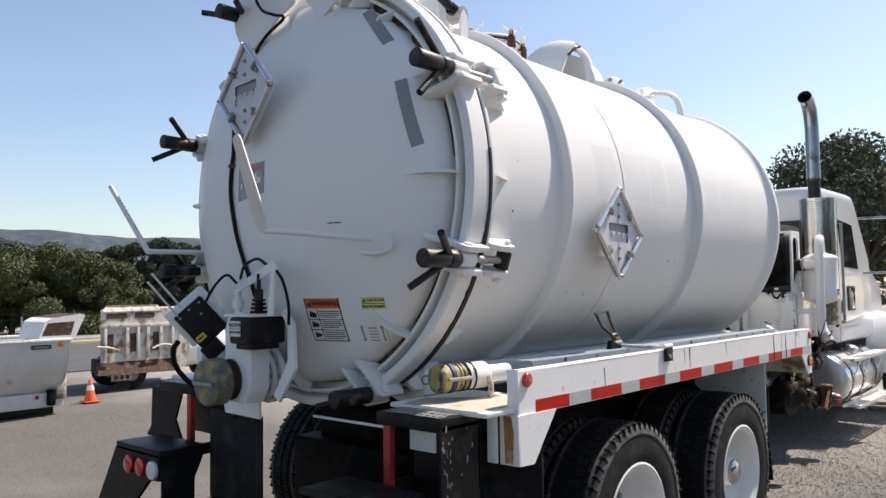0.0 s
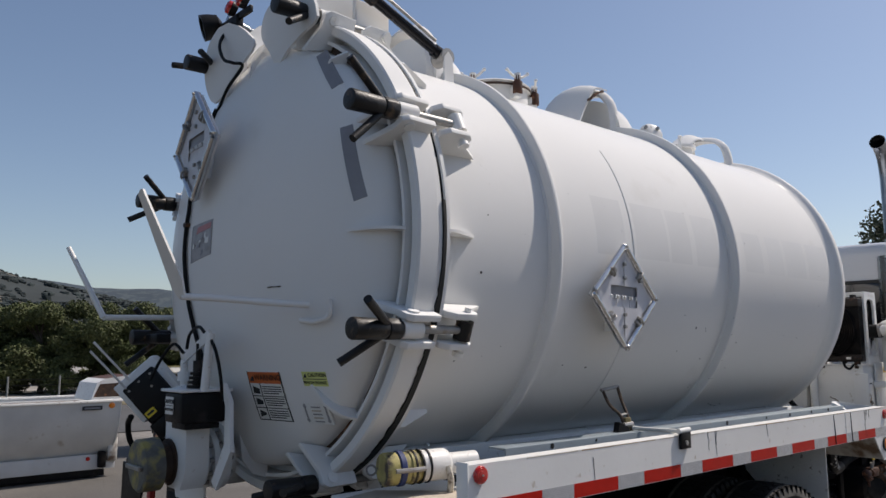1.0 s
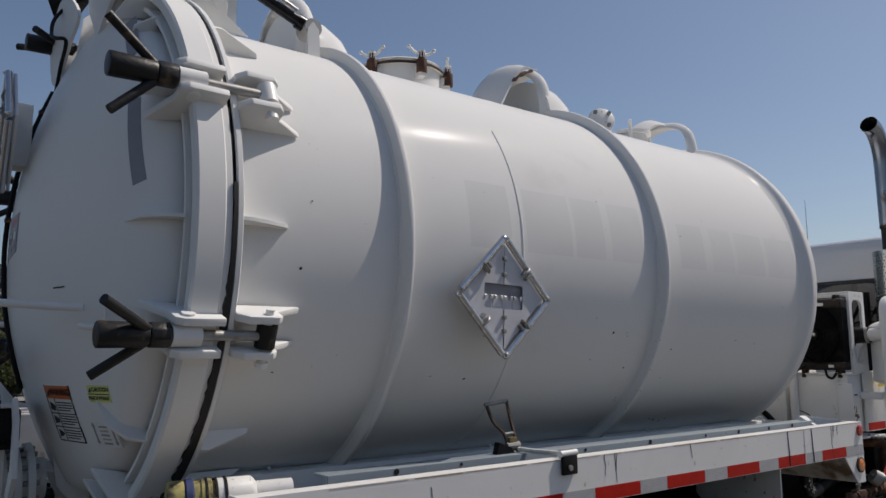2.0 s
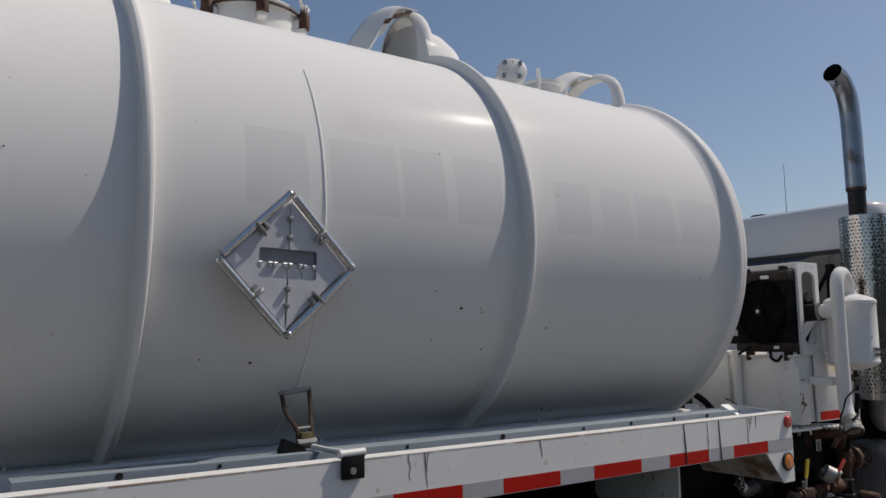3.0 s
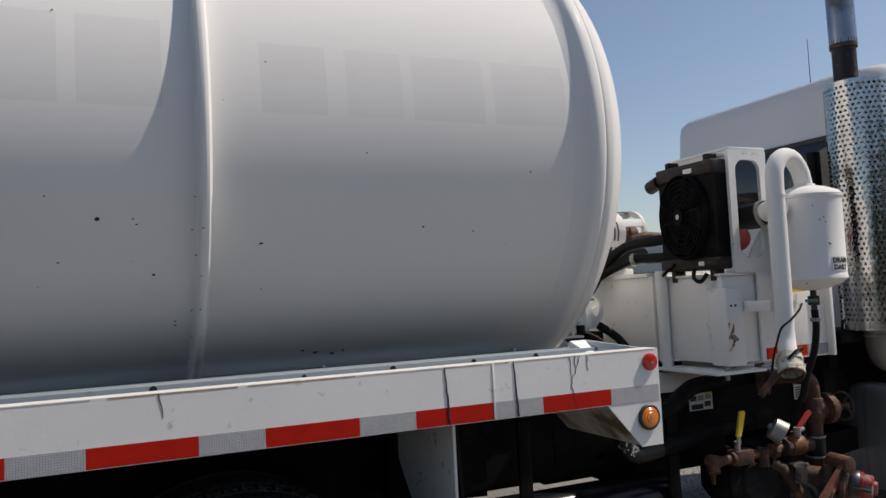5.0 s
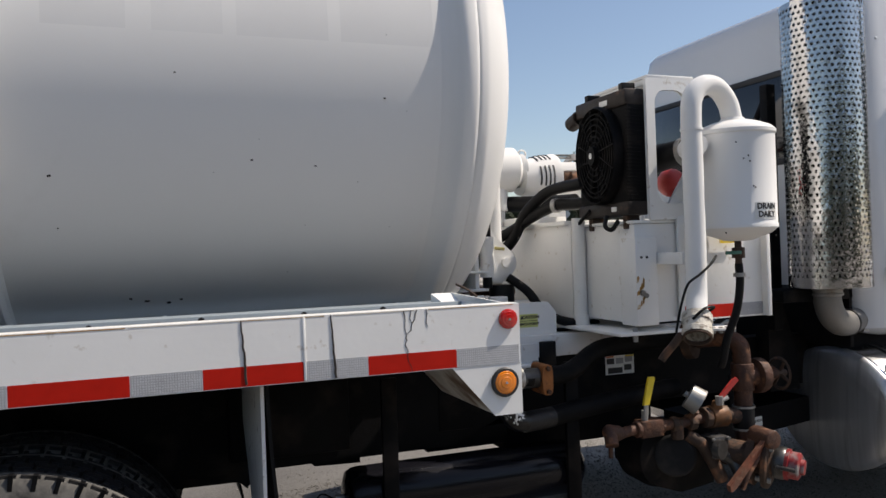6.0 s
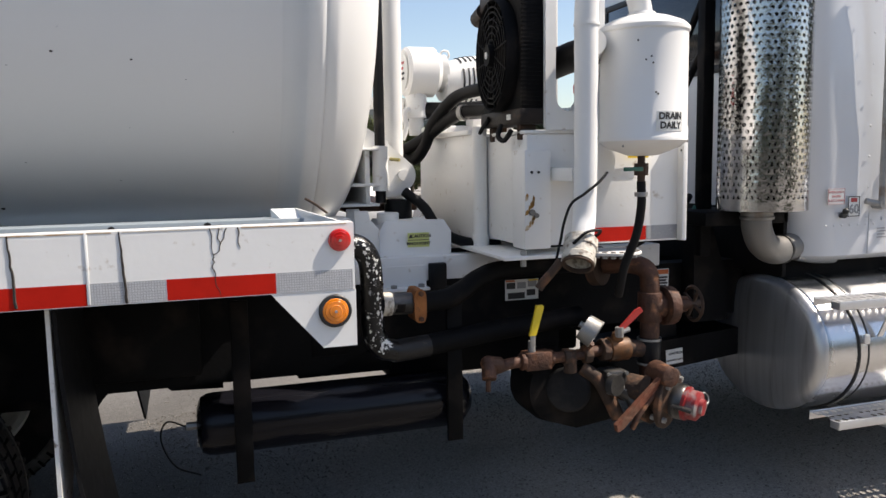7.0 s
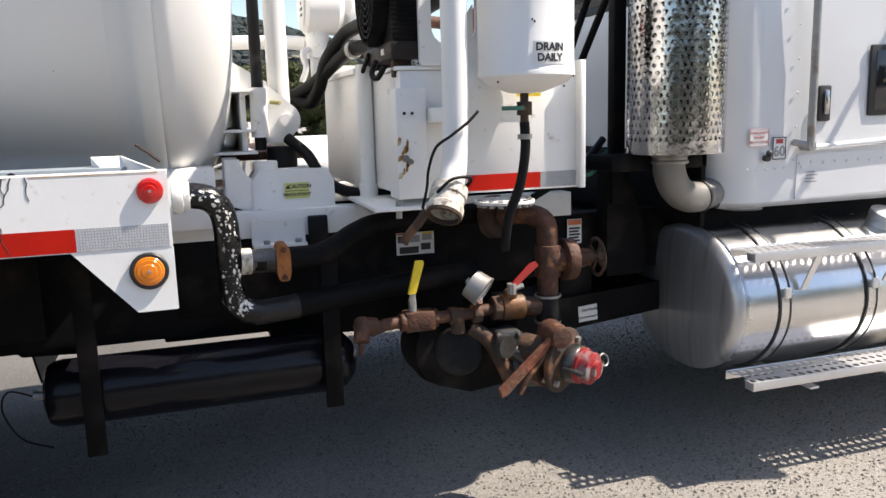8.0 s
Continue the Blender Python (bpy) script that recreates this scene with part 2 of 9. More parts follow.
def chippings(m):
    """Gives a ground crushed-stone relief: angular chips of two sizes, each with its own tone."""
    n, l = m.node_tree.nodes, m.node_tree.links
    b, tc = n["Principled BSDF"], n["Texture Coordinate"]
    col = b.inputs["Base Color"].links[0].from_socket
    height = None
    for scale, lo, hi, weight in ((125.0, 0.80, 1.16, 1.0), (300.0, 0.86, 1.12, 0.5)):
        v = n.new("ShaderNodeTexVoronoi")
        v.inputs["Scale"].default_value = scale
        l.new(tc.outputs["Object"], v.inputs["Vector"])
        sep = n.new("ShaderNodeSeparateColor")
        l.new(v.outputs["Color"], sep.inputs[0])
        tone = n.new("ShaderNodeMapRange")
        tone.inputs["To Min"].default_value, tone.inputs["To Max"].default_value = lo, hi
        l.new(sep.outputs[0], tone.inputs["Value"])
        mul = n.new("ShaderNodeMix")
        mul.data_type, mul.blend_type = "RGBA", "MULTIPLY"
        mul.inputs["Factor"].default_value = 1.0
        l.new(col, mul.inputs[6])
        l.new(tone.outputs[0], mul.inputs[7])
        col = mul.outputs[2]
        k = n.new("ShaderNodeMath")
        k.operation = "MULTIPLY"
        k.inputs[1].default_value = -weight
        l.new(v.outputs["Distance"], k.inputs[0])
        if height:
            add = n.new("ShaderNodeMath")
            l.new(height, add.inputs[0])
            l.new(k.outputs[0], add.inputs[1])
            height = add.outputs[0]
        else:
            height = k.outputs[0]
    # up to 2.4 times paler ahead of the tank, with an uneven edge
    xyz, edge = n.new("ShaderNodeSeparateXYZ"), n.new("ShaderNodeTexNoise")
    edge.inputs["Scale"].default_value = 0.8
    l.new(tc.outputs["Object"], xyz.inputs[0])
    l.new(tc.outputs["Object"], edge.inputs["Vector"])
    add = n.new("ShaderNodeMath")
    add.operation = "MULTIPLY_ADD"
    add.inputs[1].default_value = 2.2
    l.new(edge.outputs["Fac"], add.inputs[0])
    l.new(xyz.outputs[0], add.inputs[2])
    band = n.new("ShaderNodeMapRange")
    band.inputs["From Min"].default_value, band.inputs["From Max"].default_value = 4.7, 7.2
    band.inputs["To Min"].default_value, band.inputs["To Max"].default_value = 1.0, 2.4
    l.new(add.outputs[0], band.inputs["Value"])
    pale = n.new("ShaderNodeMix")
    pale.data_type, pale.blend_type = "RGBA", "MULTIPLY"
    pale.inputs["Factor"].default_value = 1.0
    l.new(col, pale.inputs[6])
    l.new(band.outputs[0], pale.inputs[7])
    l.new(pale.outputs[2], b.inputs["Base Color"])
    bp = n.new("ShaderNodeBump")
    bp.inputs["Strength"].default_value, bp.inputs["Distance"].default_value = 0.55, 0.004
    l.new(height, bp.inputs["Height"])
    l.new(bp.outputs[0], b.inputs["Normal"])


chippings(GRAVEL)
STONE = mat("loose_stone", (0.215, 0.20, 0.18), 0.9, spread=0.3, scale=30, island=0.40)
HILL = mat("far_hill", (0.030, 0.038, 0.037), 1.0, spread=0.4, scale=0.03, grain=((0.19, 0.16, 0.12), 0.012, 0.57, 0.61))
HILL_TREE = mat("far_trees", (0.030, 0.042, 0.042), 1.0, spread=0.35, scale=0.05, island=0.35)
AIRY = mat("far_ridge_haze", (0.026, 0.036, 0.040), 1.0, spread=0.5, scale=0.012, grain=((0.045, 0.055, 0.052), 0.03, 0.5, 0.62))
# a faint blue glow stands in for haze over the distance
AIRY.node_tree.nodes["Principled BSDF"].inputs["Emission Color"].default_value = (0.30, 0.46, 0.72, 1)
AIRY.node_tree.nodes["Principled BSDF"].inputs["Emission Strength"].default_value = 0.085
WEATHERED = mat("weathered_white_paint", (0.64, 0.635, 0.615), 0.55, spread=0.14, scale=3, bump=0.1, bump_scale=30, dirt=(0.42, 0.38, 0.33), dirt_amount=0.06, dirt_scale=5, spec=0.25)
LEAF_OAK = mat("oak_leaves", (0.075, 0.090, 0.048), 0.75, spread=0.4, scale=0.9, island=0.45)
LEAF_BUSH = mat("olive_leaves", (0.085, 0.102, 0.030), 0.75, spread=0.35, scale=0.6, island=0.45)
LEAF_CONIFER = mat("conifer_leaves", (0.048, 0.064, 0.034), 0.8, spread=0.4, scale=0.8, island=0.4)
BARK = mat("bark", (0.10, 0.08, 0.06), 0.9, spread=0.4, scale=8, bump=0.5, bump_scale=20)


# ---------------------------------------------------------------- mesh helpers
def V(*a):
    return Vector(a if len(a) == 3 else a[0])


def thing(name, base, label, category, group="", kind=""):
    """A top-level Empty at its base."""
    ob = new(name)
    ob.location = base
    ob.empty_display_size = 0.1
    tagged(ob, label, category, group, kind)
    return ob


def mesh_of(bm, name, material, smooth=True):
    me = bpy.data.meshes.new(name)
    bmesh.ops.recalc_face_normals(bm, faces=bm.faces)
    bm.to_mesh(me)
    bm.free()
    for m in material if isinstance(material, (list, tuple)) else [material]:
        me.materials.append(m)
    if smooth:
        me.shade_smooth()
        me.set_sharp_from_angle(angle=radians(38))
    return me


def part(name, bm, material, parent, label="", smooth=True):
    """One mesh object under a thing, or under a part of it; its mesh is given in world places."""
    ob = new(name, mesh_of(bm, name, material, smooth) if isinstance(bm, bmesh.types.BMesh) else bm)
    if not ob.data.materials:
        ob.data.materials.append(material)
    ob.parent = parent
    if parent.data is None:
        ob.matrix_parent_inverse = Matrix.Translation(parent.location).inverted()
    if label:
        ob["label"] = label
    return ob


def lone(name, bm, material, label, category, group="", kind="", smooth=True):
    ob = new(name, mesh_of(bm, name, material, smooth))
    return tagged(ob, label, category, group, kind)


def B():
    return bmesh.new()


def basis(d):
    """A turn whose z axis lies along d."""
    return V(d).to_track_quat("Z", "Y").to_matrix().to_4x4()


def box(bm, x0, x1, y0, y1, z0, z1, bevel=0.0, m=None):
    r = bmesh.ops.create_cube(bm, size=1.0)
    vs = r["verts"]
    t = Matrix.Translation(((x0 + x1) / 2, (y0 + y1) / 2, (z0 + z1) / 2)) @ Matrix.Diagonal((abs(x1 - x0), abs(y1 - y0), abs(z1 - z0), 1))
    bmesh.ops.transform(bm, matrix=t, verts=vs)
    if bevel:
        es = list({e for v in vs for e in v.link_edges})
        out = bmesh.ops.bevel(bm, geom=es, offset=bevel, segments=2, profile=0.5, affect="EDGES")
        vs = list({v for f in out["faces"] for v in f.verts} | {v for v in vs if v.is_valid})
    if m is not None:
        bmesh.ops.transform(bm, matrix=m, verts=vs)
    return bm


def cyl(bm, p0, p1, r0, r1=None, seg=20, caps=True):
    p0, p1 = V(p0), V(p1)
    d = p1 - p0
    m = Matrix.Translation((p0 + p1) / 2) @ basis(d)
    bmesh.ops.create_cone(bm, cap_ends=caps, segments=seg, radius1=r0, radius2=r0 if r1 is None else r1, depth=d.length, matrix=m)
    return bm


def ball(bm, c, r, seg=14, squash=(1, 1, 1)):
    bmesh.ops.create_uvsphere(bm, u_segments=seg, v_segments=max(6, seg // 2), radius=1.0, matrix=Matrix.Translation(c) @ Matrix.Diagonal((r * squash[0], r * squash[1], r * squash[2], 1)))
    return bm


def lathe(bm, prof, origin, axis, seg=48, a0=0.0, a1=360.0, closed=False):
    """Turns a profile of (along, radius) about an axis. closed: the profile is a ring of its own."""
    m = Matrix.Translation(origin) @ basis(axis)
    full = abs(a1 - a0) >= 359.9
    n = seg if full else seg + 1
    rings = []
    for i in range(n):
        a = radians(a0 + (a1 - a0) * i / seg)
        rings.append([bm.verts.new(m @ V(r * math.cos(a), r * math.sin(a), s)) for s, r in prof])
    k = len(prof)
    for i in range(seg):
        p, q = rings[i], rings[(i + 1) % n]
        for j in range(k if closed else k - 1):
            a, b, c, d = p[j], p[(j + 1) % k], q[(j + 1) % k], q[j]
            try:
                bm.faces.new((a, b, c, d))
            except ValueError:
                pass
    bmesh.ops.remove_doubles(bm, verts=[v for r in rings for v in r], dist=1e-5)
    return bm


def smooth_path(pts, n=6):
    """Catmull-Rom through the points."""
    p = [V(q) for q in pts]
    p = [2 * p[0] - p[1]] + p + [2 * p[-1] - p[-2]]
    out = []
    for i in range(1, len(p) - 2):
        for j in range(n):
            t = j / n
            out.append(0.5 * (2 * p[i] + (p[i + 1] - p[i - 1]) * t + (2 * p[i - 1] - 5 * p[i] + 4 * p[i + 1] - p[i + 2]) * t * t + (3 * p[i] - p[i - 1] - 3 * p[i + 1] + p[i + 2]) * t**3))
    return out + [p[-2]]


def tube(bm, pts, r, seg=10, n=6, caps=True, smooth=True):
    """A round bar, pipe or hose along a path; r may be a list, one a point of the smoothed path's ends."""
    ps = smooth_path(pts, n) if smooth and len(pts) > 2 else [V(q) for q in pts]
    rings, up = [], None
    for i, p in enumerate(ps):
        d = (ps[min(i + 1, len(ps) - 1)] - ps[max(i - 1, 0)]).normalized()
        if up is None:
            up = d.orthogonal().normalized()
        up = (up - d * up.dot(d)).normalized()
        side = d.cross(up)
        rr = r if not isinstance(r, tuple) else r[0] + (r[1] - r[0]) * i / (len(ps) - 1)
        rings.append([bm.verts.new(p + rr * (up * math.cos(2 * math.pi * k / seg) + side * math.sin(2 * math.pi * k / seg))) for k in range(seg)])
    for a, b in zip(rings, rings[1:]):
        for k in range(seg):
            bm.faces.new((a[k], a[(k + 1) % seg], b[(k + 1) % seg], b[k]))
    if caps:
        bm.faces.new(rings[0][::-1])
        bm.faces.new(rings[-1])
    return bm


def prism(bm, pts, off):
    """A flat plate: the outline pts (3D) pushed out by the vector off."""
    a = [bm.verts.new(V(p)) for p in pts]
    b = [bm.verts.new(V(p) + V(off)) for p in pts]
    bm.faces.new(a[::-1])
    bm.faces.new(b)
    for i in range(len(a)):
        j = (i + 1) % len(a)
        bm.faces.new((a[i], a[j], b[j], b[i]))
    return bm


def rounded(x0, x1, z0, z1, r, n=5):
    out = []
    for cx, cz, a0 in ((x1 - r, z1 - r, 0), (x0 + r, z1 - r, 90), (x0 + r, z0 + r, 180), (x1 - r, z0 + r, 270)):
        out += [(cx + r * math.cos(radians(a0 + 90 * k / n)), cz + r * math.sin(radians(a0 + 90 * k / n))) for k in range(n + 1)]
    return out


def soften(bm, w=0.004, seg=2):
    es = [e for e in bm.edges if len(e.link_faces) == 2 and e.calc_face_angle(0) > 0.6]
    bmesh.ops.bevel(bm, geom=es, offset=w, segments=seg, profile=0.5, affect="EDGES", clamp_overlap=True)
    return bm


def text_mesh(words, height, m, depth=0.0006, bold=0.034):
    """Letters of the built-in font as a mesh, centred, of that capital height, in the pose m."""
    cu = bpy.data.curves.new("letters", "FONT")
    cu.body, cu.align_x, cu.align_y, cu.size, cu.extrude, cu.offset = words, "CENTER", "CENTER", height / 0.7, depth, height * bold
    cu.space_line = 0.95
    cu.resolution_u = 3
    ob = bpy.data.objects.new("letters", cu)
    scene.collection.objects.link(ob)
    me = bpy.data.meshes.new_from_object(ob.evaluated_get(bpy.context.evaluated_depsgraph_get()))
    bpy.data.objects.remove(ob)
    me.transform(m)
    me.materials.clear()
    return me


def perforated(bm, at, nu, nv, hole=0.62, sides=8):
    """A sheet of nu by nv cells, each with a round hole, staggered; at(u, v) gives the place for u, v in cells."""
    ang = [2 * math.pi * (k + 0.5) / sides for k in range(sides)]
    for j in range(nv):
        for i in range(nu):
            o = 0.5 * (j % 2)
            inner = [bm.verts.new(at(i + 0.5 + o + 0.5 * hole * math.cos(a), j + 0.5 + 0.5 * hole * math.sin(a))) for a in ang]
            rim = []
            for a in ang:
                c, s = math.cos(a), math.sin(a)
                k = 0.5 / max(abs(c), abs(s))
                rim.append(bm.verts.new(at(i + 0.5 + o + k * c, j + 0.5 + k * s)))
            corner = [bm.verts.new(at(i + 0.5 + o + cx, j + 0.5 + cy)) for cx, cy in ((0.5, 0.5), (-0.5, 0.5), (-0.5, -0.5), (0.5, -0.5))]
            for k in range(sides):
                q = (k + 1) % sides
                if k % 2 == 0:
                    bm.faces.new((inner[k], rim[k], corner[k // 2], rim[q], inner[q]))
                else:
                    bm.faces.new((inner[k], rim[k], rim[q], inner[q]))
    return bm


# ---------------------------------------------------------------- ground and distance
def ground_z(x, y):
    """The yard's height: near level, a little higher under the truck's front."""
    a = min(1.0, max(0.0, (x - 2.6) / 2.2))
    b = min(1.0, max(0.0, (6.0 - y) / 4.0)) * min(1.0, max(0.0, (40 - x) / 20))
    rise = 0.16 * a * a * (3 - 2 * a) * b * b * (3 - 2 * b)
    fine = 0.022 * noise.noise((x * 0.45, y * 0.45, 3.1)) if -14 < x < 22 and -8 < y < 30 else 0.0
    return rise + fine - 0.012


def ground_sheet():
    """Gravel yard that reaches the horizon, with a finer mesh round the truck."""
    bm = B()
    xs = sorted({-4000, -1200, -400, -120, -60, -30, 30, 60, 120, 400, 1200, 4000} | {round(-14 + 0.5 * i, 2) for i in range(73)})
    ys = sorted({-4000, -1200, -400, -120, -60, -20, 60, 120, 400, 1200, 4000} | {round(-8 + 0.5 * i, 2) for i in range(77)})
    grid = {}
    for i, x in enumerate(xs):
        for j, y in enumerate(ys):
            grid[i, j] = bm.verts.new((x, y, ground_z(x, y)))
    for i in range(len(xs) - 1):
        for j in range(len(ys) - 1):
            bm.faces.new((grid[i, j], grid[i + 1, j], grid[i + 1, j + 1], grid[i, j + 1]))
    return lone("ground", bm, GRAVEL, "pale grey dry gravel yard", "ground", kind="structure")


ground_sheet()


HILL_X = (-3000, -600, 0, 79, 130, 186, 250, 301, 360, 420, 540, 900, 3000)
HILL_Z = (90, 122, 117, 104, 91, 76, 60, 48, 35, 27, 20, 14, 10)


def hill_range(side):
    """A long wooded ridge, higher to one side, with an uneven crest, far behind the yard; side -1 adds a lower one out
    of view.
    """
    bm = B()
    n, rows = 150, 14
    g = {}
    for i in range(n + 1):
        u = i / n * 2 - 1
        x = 240 + 2600 * u * (0.25 + 0.75 * abs(u))
        crest = (1.0 if side > 0 else 0.45) * float(np.interp(x, HILL_X, HILL_Z)) * (1 + 0.035 * noise.noise((x * 0.012, 4.0, 1.3))) + 1.4 * noise.noise((x * 0.11, 4.0, 2.3))
        for j in range(rows + 1):
            k = j / rows
            z = -2 + crest * math.sin(k * math.pi / 2) ** 1.3 + (3.5 * noise.noise((x * 0.03, j * 0.9, 7.0)) if 0 < j < rows else 0)
            g[i, j] = bm.verts.new((x, side * (420 + 480 * k), z))
    for i in range(n):
        for j in range(rows):
            bm.faces.new((g[i, j], g[i + 1, j], g[i + 1, j + 1], g[i, j + 1]))
    return lone("hill", bm, HILL, "hazy wooded hillside with dry grass patches", "hill", kind="structure")


hill_range(1)
# unseen second ridge, added to put a dark horizon into reflections
hill_range(-1)


def far_ridge():
    """A long ridge kilometres off, as a plain backdrop; the air's blue is put into its colour and glow."""
    bm = B()
    n, rows = 220, 6
    kx = (-6000, -600, 560, 1000, 1400, 1900, 2600, 4000, 9000)
    kz = (350, 294, 248, 231, 220, 222, 230, 205, 140)
    g = {}
    for i in range(n + 1):
        x = -6000 + 15000 * i / n
        crest = float(np.interp(x, kx, kz)) + 10 * noise.noise((x * 0.004, 1.0, 2.0)) + 6 * noise.noise((x * 0.02, 3.0, 5.0))
        for j in range(rows + 1):
            k = j / rows
            g[i, j] = bm.verts.new((x, 2300 + 600 * k + 60 * noise.noise((x * 0.003, k * 3.0, 8.0)), -4 + crest * math.sin(k * math.pi / 2) + (9 * noise.noise((x * 0.006, j * 1.3, 4.0)) if 0 < j < rows else 0)))
    for i in range(n):
        for j in range(rows):
            bm.faces.new((g[i, j], g[i + 1, j], g[i + 1, j + 1], g[i, j + 1]))
    return lone("backdrop", bm, AIRY, "far wooded ridge with blue haze put into its colour", "hills", kind="structure")


far_ridge()


def hill_woods():
    """Rounded far trees over the ridge, in groves with dry grass between."""
    r = np.random.default_rng(31)
    ico = np.array([(0, 0, 1.0)] + [(0.86 * math.cos(a), 0.86 * math.sin(a), 0.62) for a in np.arange(6) * 1.047] + [(0.8 * math.cos(a), 0.8 * math.sin(a), -0.6) for a in np.arange(6) * 1.047 + 0.5])
    tri = np.array([(0, 1 + k, 1 + (k + 1) % 6) for k in range(6)] + [(1 + k, 7 + k, 1 + (k + 1) % 6) for k in range(6)] + [(1 + (k + 1) % 6, 7 + k, 7 + (k + 1) % 6) for k in range(6)])
    places = []
    while len(places) < 17000:
        x, k = r.uniform(-350, 950), r.random() ** 0.8
        grove = noise.noise((x * 0.009, k * 4.0, 5.0)) + 0.5 * noise.noise((x * 0.03, k * 11.0, 9.0)) + 0.45 * k
        if grove > -0.05 + 0.35 * r.random() or r.random() < 0.05:
            z = -2 + float(np.interp(x, HILL_X, HILL_Z)) * math.sin(k * math.pi / 2) ** 1.3
            places.append((x, 420 + 480 * k, z))
    p = np.array(places)
    n = len(p)
    s = r.uniform(1.6, 3.8, (n, 1, 1)) * (1 + 0.25 * r.normal(size=(n, len(ico), 1)).clip(-1, 1))
    v = ico[None] * s * np.array((1.2, 1.2, 0.85)) + p[:, None]
    f = tri[None] + len(ico) * np.arange(n)[:, None, None]
    me = bpy.data.meshes.new("hill_woods")
    me.from_pydata(v.reshape(-1, 3).tolist(), [], f.reshape(-1, 3).tolist())
    me.materials.append(HILL_TREE)
    return tagged(new("hill_woods", me), "dark green woods scattered over the far ridge", "woods", kind="stuff")


hill_woods()


# ---------------------------------------------------------------- the vacuum truck
TX, TZ, TR = 0.40, 2.175, 0.98
truck = thing("vacuum_truck", (2.2, 0, 0), "white vacuum tank truck with ribbed tank, parked on gravel", "truck")


def ring(bm, prof, seg=96):
    """Closed profile of (x, radius) turned about the tank's axis."""
    return lathe(bm, prof, (0, 0, TZ), (1, 0, 0), seg, closed=True)


def on_tank(x, a, r=TR):
    """A place on the tank: a in degrees up from the side that faces the camera."""
    return V(x, -r * math.cos(radians(a)), TZ + r * math.sin(radians(a)))


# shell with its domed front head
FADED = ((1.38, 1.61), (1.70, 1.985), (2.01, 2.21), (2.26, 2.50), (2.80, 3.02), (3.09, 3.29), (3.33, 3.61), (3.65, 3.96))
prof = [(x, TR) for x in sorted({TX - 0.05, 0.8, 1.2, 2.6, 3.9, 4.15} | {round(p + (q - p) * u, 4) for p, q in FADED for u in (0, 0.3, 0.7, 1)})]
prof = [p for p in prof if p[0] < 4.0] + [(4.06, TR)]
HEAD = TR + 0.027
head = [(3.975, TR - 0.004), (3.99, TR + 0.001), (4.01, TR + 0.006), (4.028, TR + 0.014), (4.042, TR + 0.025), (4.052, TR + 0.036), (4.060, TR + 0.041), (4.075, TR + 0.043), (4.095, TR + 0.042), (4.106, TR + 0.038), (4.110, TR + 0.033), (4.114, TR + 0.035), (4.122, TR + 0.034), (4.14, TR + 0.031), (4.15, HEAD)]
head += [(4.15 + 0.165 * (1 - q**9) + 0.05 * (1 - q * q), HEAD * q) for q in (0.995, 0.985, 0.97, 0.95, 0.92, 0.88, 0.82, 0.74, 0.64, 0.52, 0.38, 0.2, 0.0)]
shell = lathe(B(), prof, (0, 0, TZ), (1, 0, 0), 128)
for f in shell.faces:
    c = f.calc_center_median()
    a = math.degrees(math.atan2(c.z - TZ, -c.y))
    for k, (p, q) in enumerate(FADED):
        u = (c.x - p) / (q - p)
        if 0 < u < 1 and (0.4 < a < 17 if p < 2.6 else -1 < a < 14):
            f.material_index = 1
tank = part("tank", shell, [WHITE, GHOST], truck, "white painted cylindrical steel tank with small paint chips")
part("front_head", lathe(B(), head, (0, 0, TZ), (1, 0, 0), 128), WHITE, tank, "white domed front head with a rolled edge")
for x in (1.054, 2.619):
    w, h = 0.015, 0.054
    rib = [(x - w - 0.012, TR - 0.012), (x - w - 0.010, TR + 0.003), (x - w - 0.002, TR + 0.010), (x - w, TR + h - 0.010), (x - w + 0.004, TR + h - 0.003), (x - w + 0.012, TR + h)]
    rib += [(2 * x - p, r) for p, r in rib[::-1]]
    part("rib", ring(B(), rib, 128), WHITE, tank)
part("weld_seam", tube(B(), [on_tank(1.672, a, TR - 0.0035) for a in range(36, -62, -4)], 0.0075, 8, 2), WHITE, tank)
part("tank_flange", ring(B(), [(0.345, TR - 0.05), (0.345, 1.062), (0.35, 1.07), (0.366, 1.07), (0.371, 1.062), (0.371, TR - 0.01), (0.345, TR - 0.01)], 128), WHITE, tank)
part("gasket", ring(B(), [(0.335, 1.0), (0.335, 1.063), (0.345, 1.063), (0.345, 1.0)], 128), FRAME_BLACK, tank, "black rubber door gasket")
rs = random.Random(5)
grime = B()
edge = []
for k in range(140):
    a = -86 + 92 * k / 139
    w = 0.001 + 0.028 * max(0.0, min(1.0, (2 - a) / 45)) * (0.45 + 1.1 * abs(noise.noise((a * 0.30, 1.0, 2.0)))) + rs.uniform(0, 0.003)
    edge.append([grime.verts.new(on_tank(x, a, r)) for x, r in ((0.346, 1.058), (0.346, 1.0735), (0.336 - w, 1.0740), (0.336 - w, 1.060))])
for p, q in zip(edge, edge[1:]):
    for c in (0, 1, 2):
        grime.faces.new((p[c], p[c + 1], q[c + 1], q[c]))
part("grease_run", grime, CRACK_BLACK, tank, "black grease along the door seam", smooth=False)
